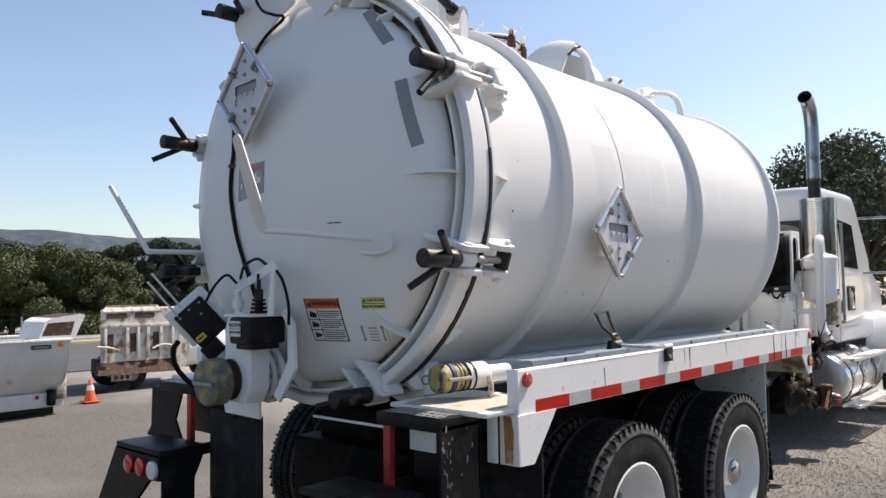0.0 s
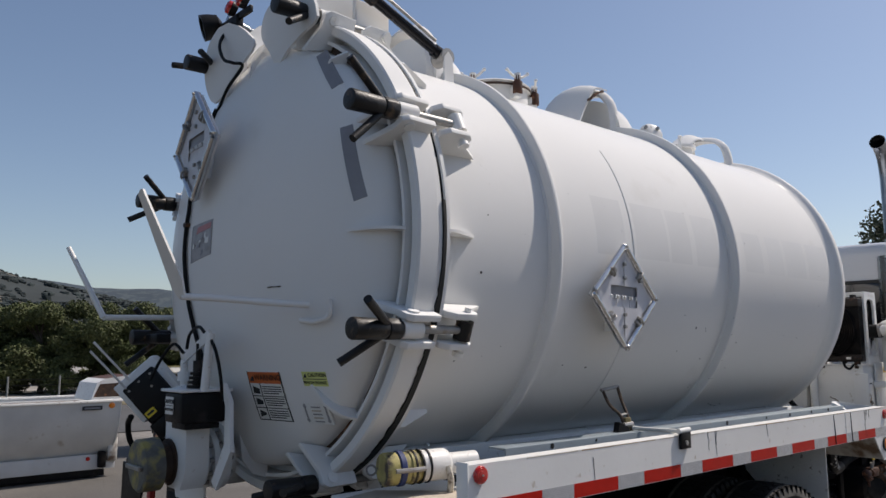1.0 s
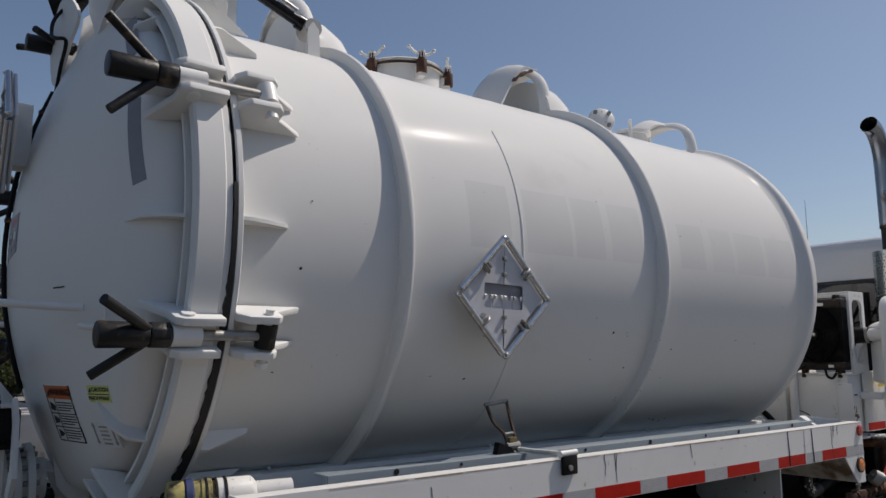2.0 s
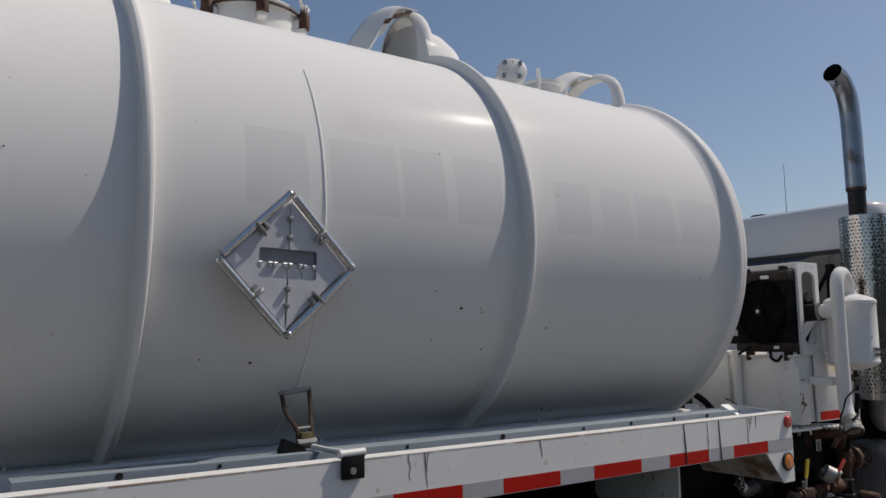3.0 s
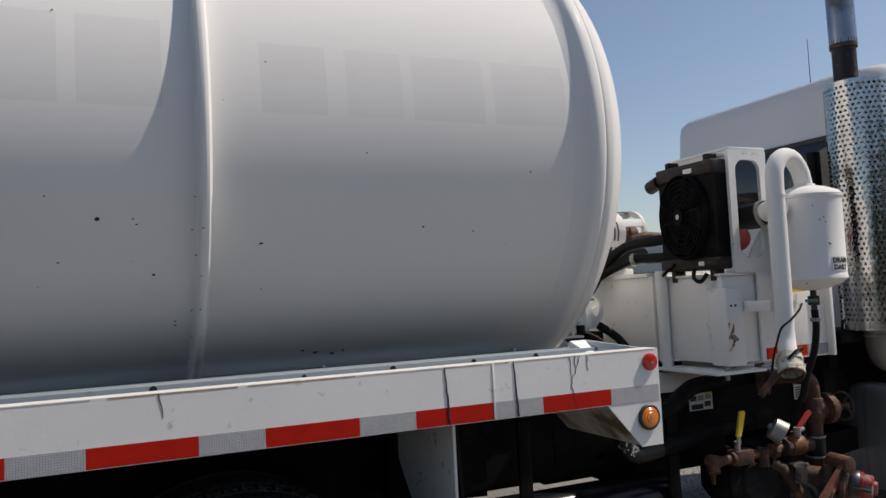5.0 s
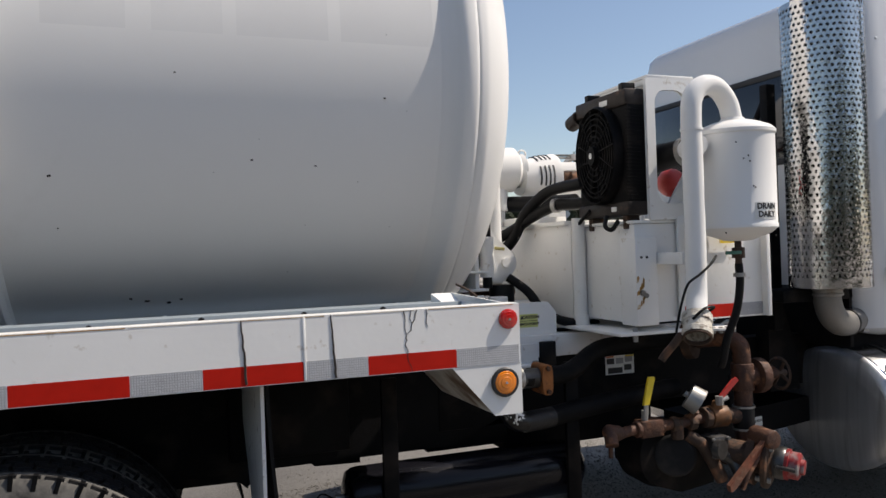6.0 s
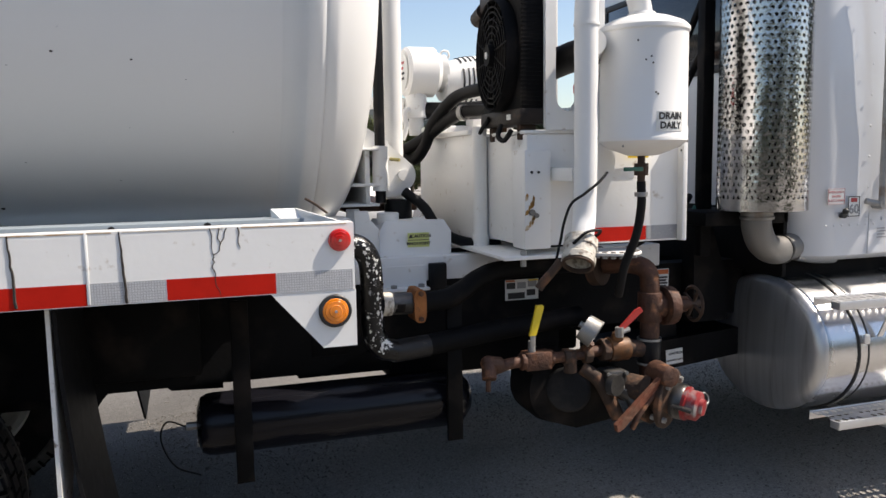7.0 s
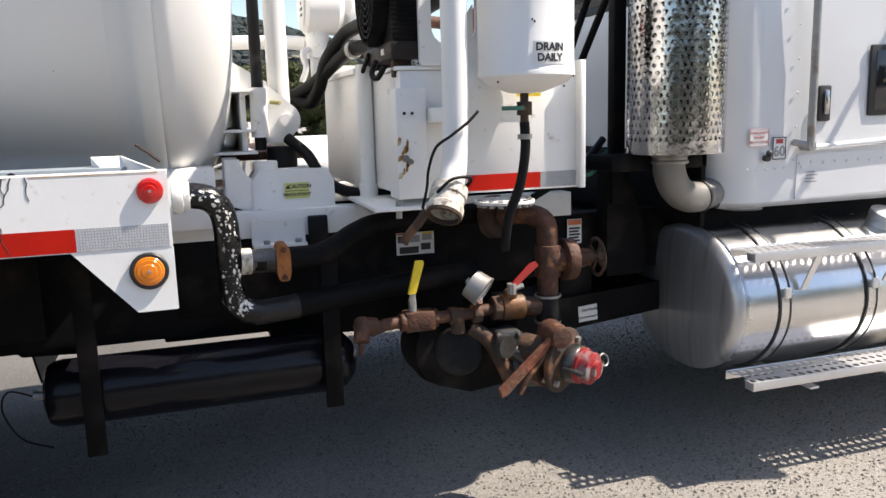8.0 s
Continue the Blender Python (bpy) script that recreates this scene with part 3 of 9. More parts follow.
for a in (0, 45, 90, 135, 180, 225, 270, 315):
    if a >= 0:
        p = [on_tank(0.371, a, TR - 0.004), on_tank(0.371, a, 1.06), on_tank(0.40, a, 1.062), on_tank(0.555, a, TR + 0.02), on_tank(0.565, a, TR - 0.004)]
        t = V(0, math.sin(radians(a)), math.cos(radians(a))) * 0.012
        part("gusset", prism(B(), [q - t / 2 for q in p], t), WHITE, tank)

# rear door: dished head inside a channel ring
dome = [(-0.105 + 1.9 - math.sqrt(1.9**2 - r * r), r) for r in (0.0, 0.12, 0.25, 0.4, 0.55, 0.68, 0.78, 0.86, 0.91)]
dome += [(0.155, 0.935), (0.20, 0.95), (0.30, 0.955)]
door = part("rear_door", lathe(B(), dome, (0, 0, TZ), (1, 0, 0), 128), WHITE, truck, "white dished rear door with warning stickers, clamped shut")
part("door_ring", ring(B(), [(0.335, 0.96), (0.335, 1.060), (0.331, 1.066), (0.312, 1.066), (0.306, 1.072), (0.222, 1.072), (0.214, 1.064), (0.214, 1.03), (0.226, 1.022), (0.285, 1.018), (0.285, 0.96)], 128), WHITE, door)
part("stiffener_ring", ring(B(), [(0.205, 0.985), (0.205, 1.000), (0.29, 1.000), (0.29, 0.985)], 128), WHITE, door)


def wheel(x, y, outer, name="wheel", lift=0.0):
    """A tyre with block tread on a white disc wheel. outer: -1 or 1, the side that its hub faces."""
    r, w = 0.498, 0.27
    zc = r - 0.004 + lift
    hub = part(name, lathe(B(), [(-0.10, 0.0), (-0.10, 0.10), (-0.075, 0.13), (-0.02, 0.20), (0.045, 0.268), (w / 2 - 0.02, 0.283), (w / 2 - 0.004, 0.300), (w / 2, 0.290), (w / 2 - 0.02, 0.262), (0.02, 0.25), (-0.05, 0.19), (-0.12, 0.12), (-0.13, 0.0)], (x, y, zc), (0, outer, 0), 40), LABEL_WHITE, truck, "white painted steel disc wheel")
    t = [(-w / 2 + 0.012, 0.29), (-w / 2, 0.34), (-w / 2 + 0.002, 0.42), (-w / 2 + 0.022, 0.487), (-w / 2 + 0.045, r - 0.014), (0, r - 0.011), (w / 2 - 0.045, r - 0.014), (w / 2 - 0.022, 0.487), (w / 2 - 0.002, 0.42), (w / 2, 0.34), (w / 2 - 0.012, 0.29), (0, 0.27)]
    bm = lathe(B(), t, (x, y, zc), (0, outer, 0), 72, closed=True)
    n = 56
    m0 = Matrix.Translation((x, y, zc)) @ basis((0, outer, 0))
    near = y < -1.0 and x < 4
    tread = B()
    shapes = {}
    for i in range(n):
        for row, (c, half) in enumerate(((-0.095, 0.028), (-0.034, 0.024), (0.034, 0.024), (0.095, 0.028))):
            a = 360 * (i + 0.5 * (row % 2)) / n
            m = m0 @ pose(0, 0, 0, 0, 0, a)
            if not near:
                box(tread, r - 0.022, r - (0.004 if row in (0, 3) else 0.0), -0.0225, 0.0225, c - half, c + half, 0, m)
            elif row not in shapes:
                shapes[row] = part("tread_block", box(B(), r - 0.022, r - (0.004 if row in (0, 3) else 0.0), -0.0225, 0.0225, c - half, c + half), RUBBER, hub, smooth=False)
                shapes[row].matrix_basis = m
            else:
                block = new("tread_block", shapes[row].data)
                block.parent = hub
                block.matrix_basis = m
    if not near:
        tagged(part("tread", tread, RUBBER, hub, "worn block tread of the tyre", smooth=False), kind="stuff")
    if x < 4:
        for s_ in (-1, 1):
            rib_ = lathe(B(), [(s_ * 0.093, r - 0.016), (s_ * 0.093, r - 0.002), (s_ * 0.110, r - 0.003), (s_ * 0.124, r - 0.012), (s_ * 0.132, r - 0.030), (s_ * 0.137, r - 0.056), (s_ * 0.131, r - 0.064)], (x, y, zc), (0, outer, 0), 90)
            part("shoulder_rib", rib_, DUSTY_RUBBER, hub, "dusty worn shoulder of the tyre")
            nb = B()
            for i in range(n):
                box(nb, r - 0.040, r - 0.001, -0.0055, 0.0055, s_ * 0.108, s_ * 0.1345, 0, m0 @ pose(0, 0, 0, 0, 0, 360 * (i + 0.3) / n))
            tagged(part("shoulder_notch", nb, FRAME_BLACK, hub), kind="stuff")
    tyre = part("tyre", bm, RUBBER, hub, "dusty black rubber tyre with block tread")
    part("hub_drum", lathe(B(), [(-0.11, 0.13), (-0.06, 0.128), (0.0, 0.095), (0.06, 0.085), (0.07, 0.078)], (x, y, zc), (0, outer, 0), 28), LABEL_WHITE, hub)
    part("hub_cap", lathe(B(), [(0.06, 0.076), (0.085, 0.074), (0.10, 0.055), (0.105, 0.0)], (x, y, zc), (0, outer, 0), 28), CHROME, hub, "chrome hub cap")
    for k in range(10):
        a = radians(36 * k)
        q = V(x + 0.145 * math.cos(a), y - outer * 0.05, zc + 0.145 * math.sin(a))
        part("wheel_nut", cyl(B(), q - V(0, outer * 0.03, 0), q + V(0, outer * 0.018, 0), 0.017, seg=6), STEEL, hub)
    return hub


for x in (1.32, 2.69):
    for s in (-1, 1):
        wheel(x, s * 1.075, s)
        wheel(x, s * 0.755, -s)

for s in (-1, 1):
    part("chassis_rail", soften(prism(B(), [(0.72, s * 0.47 - 0.045, 0.74), (4.15, s * 0.47 - 0.045, 0.74), (4.35, s * 0.47 - 0.045, 0.825), (9.1, s * 0.47 - 0.045, 0.825), (9.1, s * 0.47 - 0.045, 1.06), (0.72, s * 0.47 - 0.045, 1.06)], (0, 0.09, 0)), 0.008), FRAME_BLACK, truck, "black steel chassis rail")


# ---- fittings on the tank
def turned(a):
    """From (along, radial, tangential) to the world, for a place a degrees up from the camera's side of the tank."""
    c, s = math.cos(radians(a)), math.sin(radians(a))
    return Matrix(((1, 0, 0, 0), (0, -c, s, 0), (0, s, c, TZ), (0, 0, 0, 1)))


def in_frame(bm, m):
    bmesh.ops.transform(bm, matrix=m, verts=bm.verts)
    return bm


def clamp(a, swing):
    """A swing-bolt clamp: lugs on the door and on the flange, an eye bolt and a nut with a grip and two bars."""
    m = turned(a)
    bolt = part("door_clamp", in_frame(cyl(B(), (0.10, 1.085, 0), (0.46, 1.085, 0), 0.017, seg=12), m), STEEL, door, "greased steel swing-bolt door clamp with dark grip")
    for t in (-0.052, 0.052):
        d = 0.013
        p = [(0.322, 0.99), (0.322, 1.118), (0.19, 1.122), (0.165, 1.105), (0.160, 1.05), (0.10, 0.93), (0.19, 0.95)]
        part("door_lug", soften(in_frame(prism(B(), [(x, r, t - d) for x, r in p], (0, 0, 2 * d)), m), 0.004), WHITE, bolt)
        p = [(0.366, 0.985), (0.366, 1.085), (0.40, 1.115), (0.50, 1.115), (0.52, 1.095), (0.52, 1.05), (0.63, 0.985)]
        part("flange_lug", soften(in_frame(prism(B(), [(x, r, t * 1.15 - d) for x, r in p], (0, 0, 2 * d)), m), 0.004), WHITE, bolt)
    part("bolt_eye", in_frame(cyl(B(), (0.475, 1.085, -0.038), (0.475, 1.085, 0.038), 0.034, seg=18), m), GREASE if a == -20 else WHITE_WORN, bolt)
    part("lug_pin", in_frame(cyl(cyl(B(), (0.475, 1.085, -0.09), (0.475, 1.085, 0.09), 0.014, seg=12), (0.475, 1.085, -0.105), (0.475, 1.085, -0.088), 0.022, seg=14), m), WHITE_WORN, bolt)
    for t in (-0.068, 0.068):
        part("trunnion_pin", in_frame(cyl(B(), (0.21, 1.085, t * 0.9), (0.21, 1.085, t * 1.06), 0.022, seg=16), m), WHITE_WORN, bolt)
    part("trunnion", in_frame(cyl(B(), (0.165, 1.085, 0), (0.255, 1.085, 0), 0.036, seg=20), m), WHITE, bolt)
    part("grip", soften(in_frame(cyl(cyl(B(), (-0.045, 1.085, 0), (0.10, 1.085, 0), 0.040, 0.037, 20), (0.10, 1.085, 0), (0.162, 1.085, 0), 0.041, seg=8), m), 0.006), GREASE, bolt, "dark greasy grip")
    for q in ((-0.18, 0.07 + 0.02 * swing, 0.125), (-0.16, -0.04 - 0.02 * swing, -0.14)):
        o = V(0.125, 1.085, 0)
        part("handle_bar", in_frame(cyl(B(), o, o + V(q), 0.0155, seg=12), m), GREASE, bolt)
    return bolt


for a, sw in ((24, 0.4), (-20, 0), (66, 1), (-64, -1), (114, 0.5), (160, -0.5), (200, 1), (250, 0)):
    clamp(a, sw)

# dark rusty sheets stand in for shade in the channel between door and ring
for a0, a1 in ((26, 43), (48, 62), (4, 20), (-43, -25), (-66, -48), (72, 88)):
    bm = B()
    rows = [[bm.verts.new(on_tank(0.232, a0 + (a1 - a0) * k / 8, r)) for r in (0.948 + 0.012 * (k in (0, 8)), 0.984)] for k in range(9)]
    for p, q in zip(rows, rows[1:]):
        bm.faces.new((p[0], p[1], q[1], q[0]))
    part("channel_shade", bm, RUST_DARK, door, "dark sheet in the door channel in place of its shade")

# radial stiffeners on the door's own ring
for a in (0, 52, -45, 90, 135, 180, 225, 270):
    p = [(0.075, 0.80), (0.17, 0.88), (0.215, 0.93), (0.215, 1.0), (0.205, 1.005), (0.145, 0.985), (0.09, 0.92)]
    if a == 52:
        p = [(0.135, 0.90), (0.215, 0.92), (0.215, 1.0), (0.205, 1.005), (0.14, 0.955)]
    part("stiffener", in_frame(prism(B(), [(x, r, -0.006) for x, r in p], (0, 0, 0.012)), turned(a)), WHITE, door)


def door_x(y, z):
    """How far back the door's face lies at a place."""
    return -0.105 + 1.9 - math.sqrt(1.9**2 - y * y - (z - TZ) ** 2)


def door_patch(name, corners, material, parent, lift=0.002, n=6, label=""):
    """A thin sheet that follows the dished door; corners (y, z) in order round it."""
    bm = B()
    g = {}
    a, b, c, d = [Vector(p) for p in corners]
    for i in range(n + 1):
        for j in range(n + 1):
            u, v = i / n, j / n
            q = (a * (1 - u) + b * u) * (1 - v) + (d * (1 - u) + c * u) * v
            for k in (0, 1):
                g[i, j, k] = bm.verts.new((door_x(q.x, q.y) - lift * (1 - k) + 0.004 * k, q.x, q.y))
    for i in range(n):
        for j in range(n):
            for k in (0, 1):
                bm.faces.new([g[p] for p in ((i, j, k), (i + 1, j, k), (i + 1, j + 1, k), (i, j + 1, k))])
    for i in range(n):
        for e in (0, n):
            bm.faces.new([g[p] for p in ((i, e, 0), (i + 1, e, 0), (i + 1, e, 1), (i, e, 1))])
            bm.faces.new([g[p] for p in ((e, i, 0), (e, i + 1, 0), (e, i + 1, 1), (e, i, 1))])
    return part(name, bm, material, parent, label)


def rect(y0, y1, z0, z1):
    return [(y0, z0), (y1, z0), (y1, z1), (y0, z1)]


def door_text(words, y, z, h, parent, material=INK):
    me = text_mesh(words, h, Matrix.Translation((0, y, z)) @ pose(0, 0, 0, 90, 0, -90))
    for v in me.vertices:
        v.co.x = door_x(v.co.y, v.co.z) - 0.0042
    return part("lettering", me, material, parent)


door_patch("tape_patch", [(-0.735, 2.59), (-0.785, 2.60), (-0.885, 2.30), (-0.835, 2.285)], GREY_TAPE, door, label="strip of grey tape")
door_patch("tape_patch", [(-0.485, 2.965), (-0.525, 2.99), (-0.685, 2.80), (-0.645, 2.775)], GREY_TAPE, door, label="strip of grey tape")
warn = door_patch("warning_sticker", rect(-0.23, -0.43, 1.445, 1.645), LABEL_WHITE, door, label="white warning sticker with orange heading and three pictograms")
door_patch("heading", rect(-0.232, -0.428, 1.597, 1.643), LABEL_ORANGE, warn, 0.0028)
for z in (1.545, 1.497):
    door_patch("rule", rect(-0.232, -0.428, z - 0.0018, z + 0.0018), INK, warn, 0.0032, 4)
door_patch("rule", rect(-0.296, -0.300, 1.447, 1.597), INK, warn, 0.0032, 4)
for (y0, y1, z0, z1) in ((-0.23, -0.234, 1.445, 1.645), (-0.426, -0.43, 1.445, 1.645), (-0.23, -0.43, 1.445, 1.449)):
    door_patch("border", rect(y0, y1, z0, z1), INK, warn, 0.0032, 4)
for k, z in enumerate((1.570, 1.522, 1.472)):
    door_patch("pictogram", [(-0.245, z - 0.014), (-0.285, z - 0.016 + 0.006 * k), (-0.288, z + 0.004), (-0.250, z + 0.015)], INK, warn, 0.0032, 3)
    for j in range(4):
        door_patch("text_bar", rect(-0.308, -0.418 + 0.02 * (j == 3), z + 0.012 - 0.009 * j, z + 0.016 - 0.009 * j), INK, warn, 0.0032, 3)
door_text("WARNING", -0.354, 1.620, 0.0225, warn)
part("warning_sign", prism(B(), [(door_x(-0.26, 1.62) - 0.004, y, z) for y, z in ((-0.244, 1.606), (-0.276, 1.606), (-0.26, 1.637))], (0.002, 0, 0)), INK, warn)
caut = door_patch("caution_sticker", rect(-0.545, -0.655, 1.592, 1.648), LABEL_GREEN, door, label="yellow-green pinch point caution sticker")
door_patch("rule", rect(-0.546, -0.654, 1.618, 1.6205), INK, caut, 0.0032, 4)
door_text("CAUTION", -0.616, 1.634, 0.0130, caut)
door_text("PINCH POINT", -0.60, 1.605, 0.0122, caut)
part("warning_sign", prism(B(), [(door_x(-0.56, 1.632) - 0.004, y, z) for y, z in ((-0.551, 1.625), (-0.570, 1.625), (-0.5605, 1.643))], (0.002, 0, 0)), INK, caut)
posts = door_patch("arrow_sticker", rect(-0.505, -0.625, 1.443, 1.525), LABEL_WHITE, door, label="small white sticker with two arrows")
for y in (-0.515, -0.612):
    door_patch("arrow", [(y + 0.004, 1.45), (y - 0.004, 1.45), (y - 0.004, 1.515), (y + 0.004, 1.515)], PALE_INK, posts, 0.0032, 3)
    for z in (1.455, 1.510):
        door_patch("arrow", [(y + 0.009, z), (y - 0.009, z), (y - 0.001, z + 0.012), (y + 0.001, z + 0.012)], PALE_INK, posts, 0.0034, 2)
for j in range(5):
    door_patch("text_bar", rect(-0.545, -0.588, 1.512 - 0.014 * j, 1.506 - 0.014 * j), DUST if j % 2 else PALE_INK, posts, 0.0032, 3)
old = door_patch("worn_sticker", [(0.175, 2.122), (-0.045, 2.146), (-0.05, 2.300), (0.170, 2.291)], LABEL_GREY, door, label="scuffed grey sticker with red heading")
door_patch("heading", [(0.115, 2.248), (-0.035, 2.262), (-0.038, 2.288), (0.10, 2.278)], PALE_RED, old, 0.003)
rs = random.Random(8)
for k in range(16):
    y, z, w, h = rs.uniform(-0.02, 0.15), rs.uniform(2.150, 2.240), rs.uniform(0.006, 0.024), rs.uniform(0.004, 0.013)
    door_patch("worn_patch", [(y + w, z - h), (y - w * 0.7, z - h * 0.7), (y - w, z + h), (y + w * 0.5, z + h * 0.8)], (LABEL_WHITE, PALE_INK, GREY_TAPE)[k % 3], old, 0.003 + 0.0001 * k, 2)
for y in (0.166, -0.040):
    door_patch("sticker_edge", [(y + 0.004, 2.126 - 0.10 * (y - 0.17)), (y - 0.004, 2.126 - 0.10 * (y - 0.17)), (y - 0.008, 2.288), (y, 2.288)], PALE_INK, old, 0.003, 3)


def placard(m, label):
    """A diamond flip-placard holder in metal on a backing plate; m carries its own (across, up, out) to the world."""
    def f(bm):
        return in_frame(bm, m)
    h = 0.245
    dia = [(h, 0), (0, h), (-h, 0), (0, -h)]
    back = part("placard_holder", soften(f(prism(B(), [(x * 0.985, y * 0.985, 0) for x, y in dia], (0, 0, 0.012))), 0.003), ALU_MATT, truck, label)
    for k in range(4):
        (x0, y0), (x1, y1) = dia[k], dia[(k + 1) % 4]
        a, b = V(x0, y0, 0.03), V(x1, y1, 0.03)
        d = (b - a).normalized() * 0.018
        bm = cyl(B(), a + d, b - d, 0.0145, seg=14)
        ball(bm, a + d * 0.6, 0.0165, 10)
        part("rim", f(bm), ALU, back, "bright metal rim tube")
        for t in (0.42, 0.5):
            q = a.lerp(b, t) * 0.86
            part("clip", soften(f(box(B(), q.x - 0.016, q.x + 0.016, q.y - 0.006, q.y + 0.006, 0.018, 0.042, 0, Matrix.Translation(q) @ pose(0, 0, 0, 0, 0, 45 + 90 * (k % 2)) @ Matrix.Translation(-q))), 0.002), STEEL, back)
    inner = 0.88 * h
    win = rounded(-0.104, 0.104, -0.050, 0.050, 0.010)
    for s in (-1, 1):
        half = [(x, y) for x, y in win if s * x > 0]
        top, low = [p for p in half if p[1] > 0], [p for p in half if p[1] <= 0]
        top = sorted(top, key=lambda p: s * p[0] - p[1])
        low = sorted(low, key=lambda p: -s * p[0] - p[1])
        edge_in = [(s * 0.002, 0.050)] + top + low + [(s * 0.002, -0.050)]
        outer_ = [(s * 0.002, -inner), (s * inner, 0.0), (s * 0.002, inner)]
        bm = prism(B(), [(x, y, 0.022 + 0.002 * (s > 0)) for x, y in edge_in + outer_], (0, 0, 0.002))
        part("flip_leaf", f(bm), PLACARD, back)
    # darker grey is painted here for the shade in the window's recess
    part("window_back", f(box(B(), -0.112, 0.112, 0.0, 0.058, 0.013, 0.0150)), GREY_TAPE, back, "recess above the number flaps, its shade put into the grey")
    for k in range(4):
        x0 = -0.106 + 0.0535 * k
        part("number_flap", f(box(B(), x0, x0 + 0.0515, -0.056, 0.002, 0.0150, 0.0165)), PLACARD, back)
        for x in (x0 + 0.008, x0 + 0.042):
            part("flip_tab", f(box(cyl(B(), (x - 0.006, 0.0, 0.0225), (x + 0.006, 0.0, 0.0225), 0.005, seg=8), x - 0.006, x + 0.006, -0.012, 0.002, 0.0165, 0.0260, 0.001)), ALU_MATT, back)
    for y in (0.090, 0.155, -0.085, -0.140):
        part("hinge_clip", f(box(B(), -0.009, 0.009, y - 0.008, y + 0.008, 0.022, 0.036, 0.002)), STEEL, back)
    for k in range(4):
        t = radians(45 + 90 * k)
        c, n_ = V(0.5 * h * math.copysign(1, math.cos(t)), 0.5 * h * math.copysign(1, math.sin(t)), 0.03), V(-math.cos(t), -math.sin(t), 0)
        part("spring_clip", f(tube(B(), [c - n_ * 0.006, c + V(0, 0, 0.016), c + n_ * 0.03 + V(0, 0, 0.020), c + n_ * 0.048 + V(0, 0, 0.004)], 0.005, 6)), STEEL, back, "bent spring clip")
    for x, y in dia:
        part("rivet", f(cyl(B(), (x * 0.97, y * 0.97, 0.03), (x * 0.97, y * 0.97, 0.05), 0.006, seg=8)), STEEL, back)
    return back


placard(Matrix(((1, 0, 0, 1.513), (0, 0, -1, -1.0), (0, 1, 0, 1.973), (0, 0, 0, 1))) @ pose(0, 0, 0, 0, 0, -2), "silver diamond placard holder on the tank's flank")
placard(Matrix(((-0.09, 0, -0.996, -0.13), (-0.996, 0, 0.09, 0.03), (0, 1, 0, 2.63), (0, 0, 0, 1))), "silver diamond placard holder on the rear door")
for x, z in ((1.505, 2.12), (1.505, 1.83)):
    part("placard_stay", box(B(), x - 0.03, x + 0.03, -1.0, -0.93, z - 0.02, z + 0.02, 0.004), WHITE, tank)
part("placard_stay", box(B(), -0.135, -0.06, 0.05, 0.16, 2.50, 2.76, 0.004), WHITE, door)


# small paint chips
rng = random.Random(5)
bm = B()
spots = [(1.46, -33, 9), (1.28, -32, 5), (2.31, -20, 9), (2.17, -16, 5), (2.41, -20, 5), (2.20, -28, 5), (2.54, -43, 6), (2.80, -25, 7), (2.82, 10, 4), (2.20, 17, 4), (3.05, -55, 14), (3.12, -56, 12), (3.0, -54, 10), (3.16, -55, 9), (3.37, -22, 5), (3.57, -23, 5), (3.79, -10, 5), (2.81, -35, 5), (2.54, -42, 5), (2.47, -31, 7), (2.42, -21, 5), (3.15, -7, 4), (0.62, -8, 9), (0.66, 6, 6), (0.58, -30, 5)]
spots += [(rng.uniform(0.5, 4.0), rng.uniform(-50, 20), rng.uniform(1.2, 2.6)) for _ in range(40)]
spots += [(2.60 + rng.uniform(-0.03, 0.01), rng.uniform(-55, -15), 4) for _ in range(9)]
for x, a, mm in spots:
    r = TR + 0.0016 if abs(x - 2.6) > 0.06 else TR + 0.056
    c = on_tank(x, a, r)
    nrm = on_tank(0, a, 1.0) - V(0, 0, TZ)
    k = rng.randint(5, 7)
    t0 = V(1, 0, 0)
    t1 = nrm.cross(t0)
    pts = [c + (t0 * math.cos(2 * math.pi * i / k) * rng.uniform(0.6, 1.4) + t1 * math.sin(2 * math.pi * i / k) * rng.uniform(0.4, 1.0)) * mm * 0.0008 for i in range(k)]
    prism(bm, pts, nrm * 0.0007)
tagged(part("paint_chips", bm, CHIP, tank, "dark chips in the paint", smooth=False), kind="stuff")


# ---- along the top of the tank
def half_band(path, width, across, thick=0.012, crown=0.03):
    """A bent strip with a rounded back along a path; across: the strip's width direction."""
    bm = B()
    ps = smooth_path(path, 7)
    ac = V(across)
    rings = []
    for i, p in enumerate(ps):
        d = (ps[min(i + 1, len(ps) - 1)] - ps[max(i - 1, 0)]).normalized()
        up = ac.cross(d).normalized()
        row = []
        for lift, sgn in ((0, 1), (-thick, -1)):
            for k in range(7):
                u = sgn * (k / 6 * 2 - 1)
                row.append(bm.verts.new(p + ac * width * 0.5 * u + up * (lift + crown * (1 - u * u))))
        rings.append(row)
    n = len(rings[0])
    for a, b in zip(rings, rings[1:]):
        for k in range(n):
            bm.faces.new((a[k], a[(k + 1) % n], b[(k + 1) % n], b[k]))
    bm.faces.new(rings[0])
    bm.faces.new(rings[-1])
    return bm


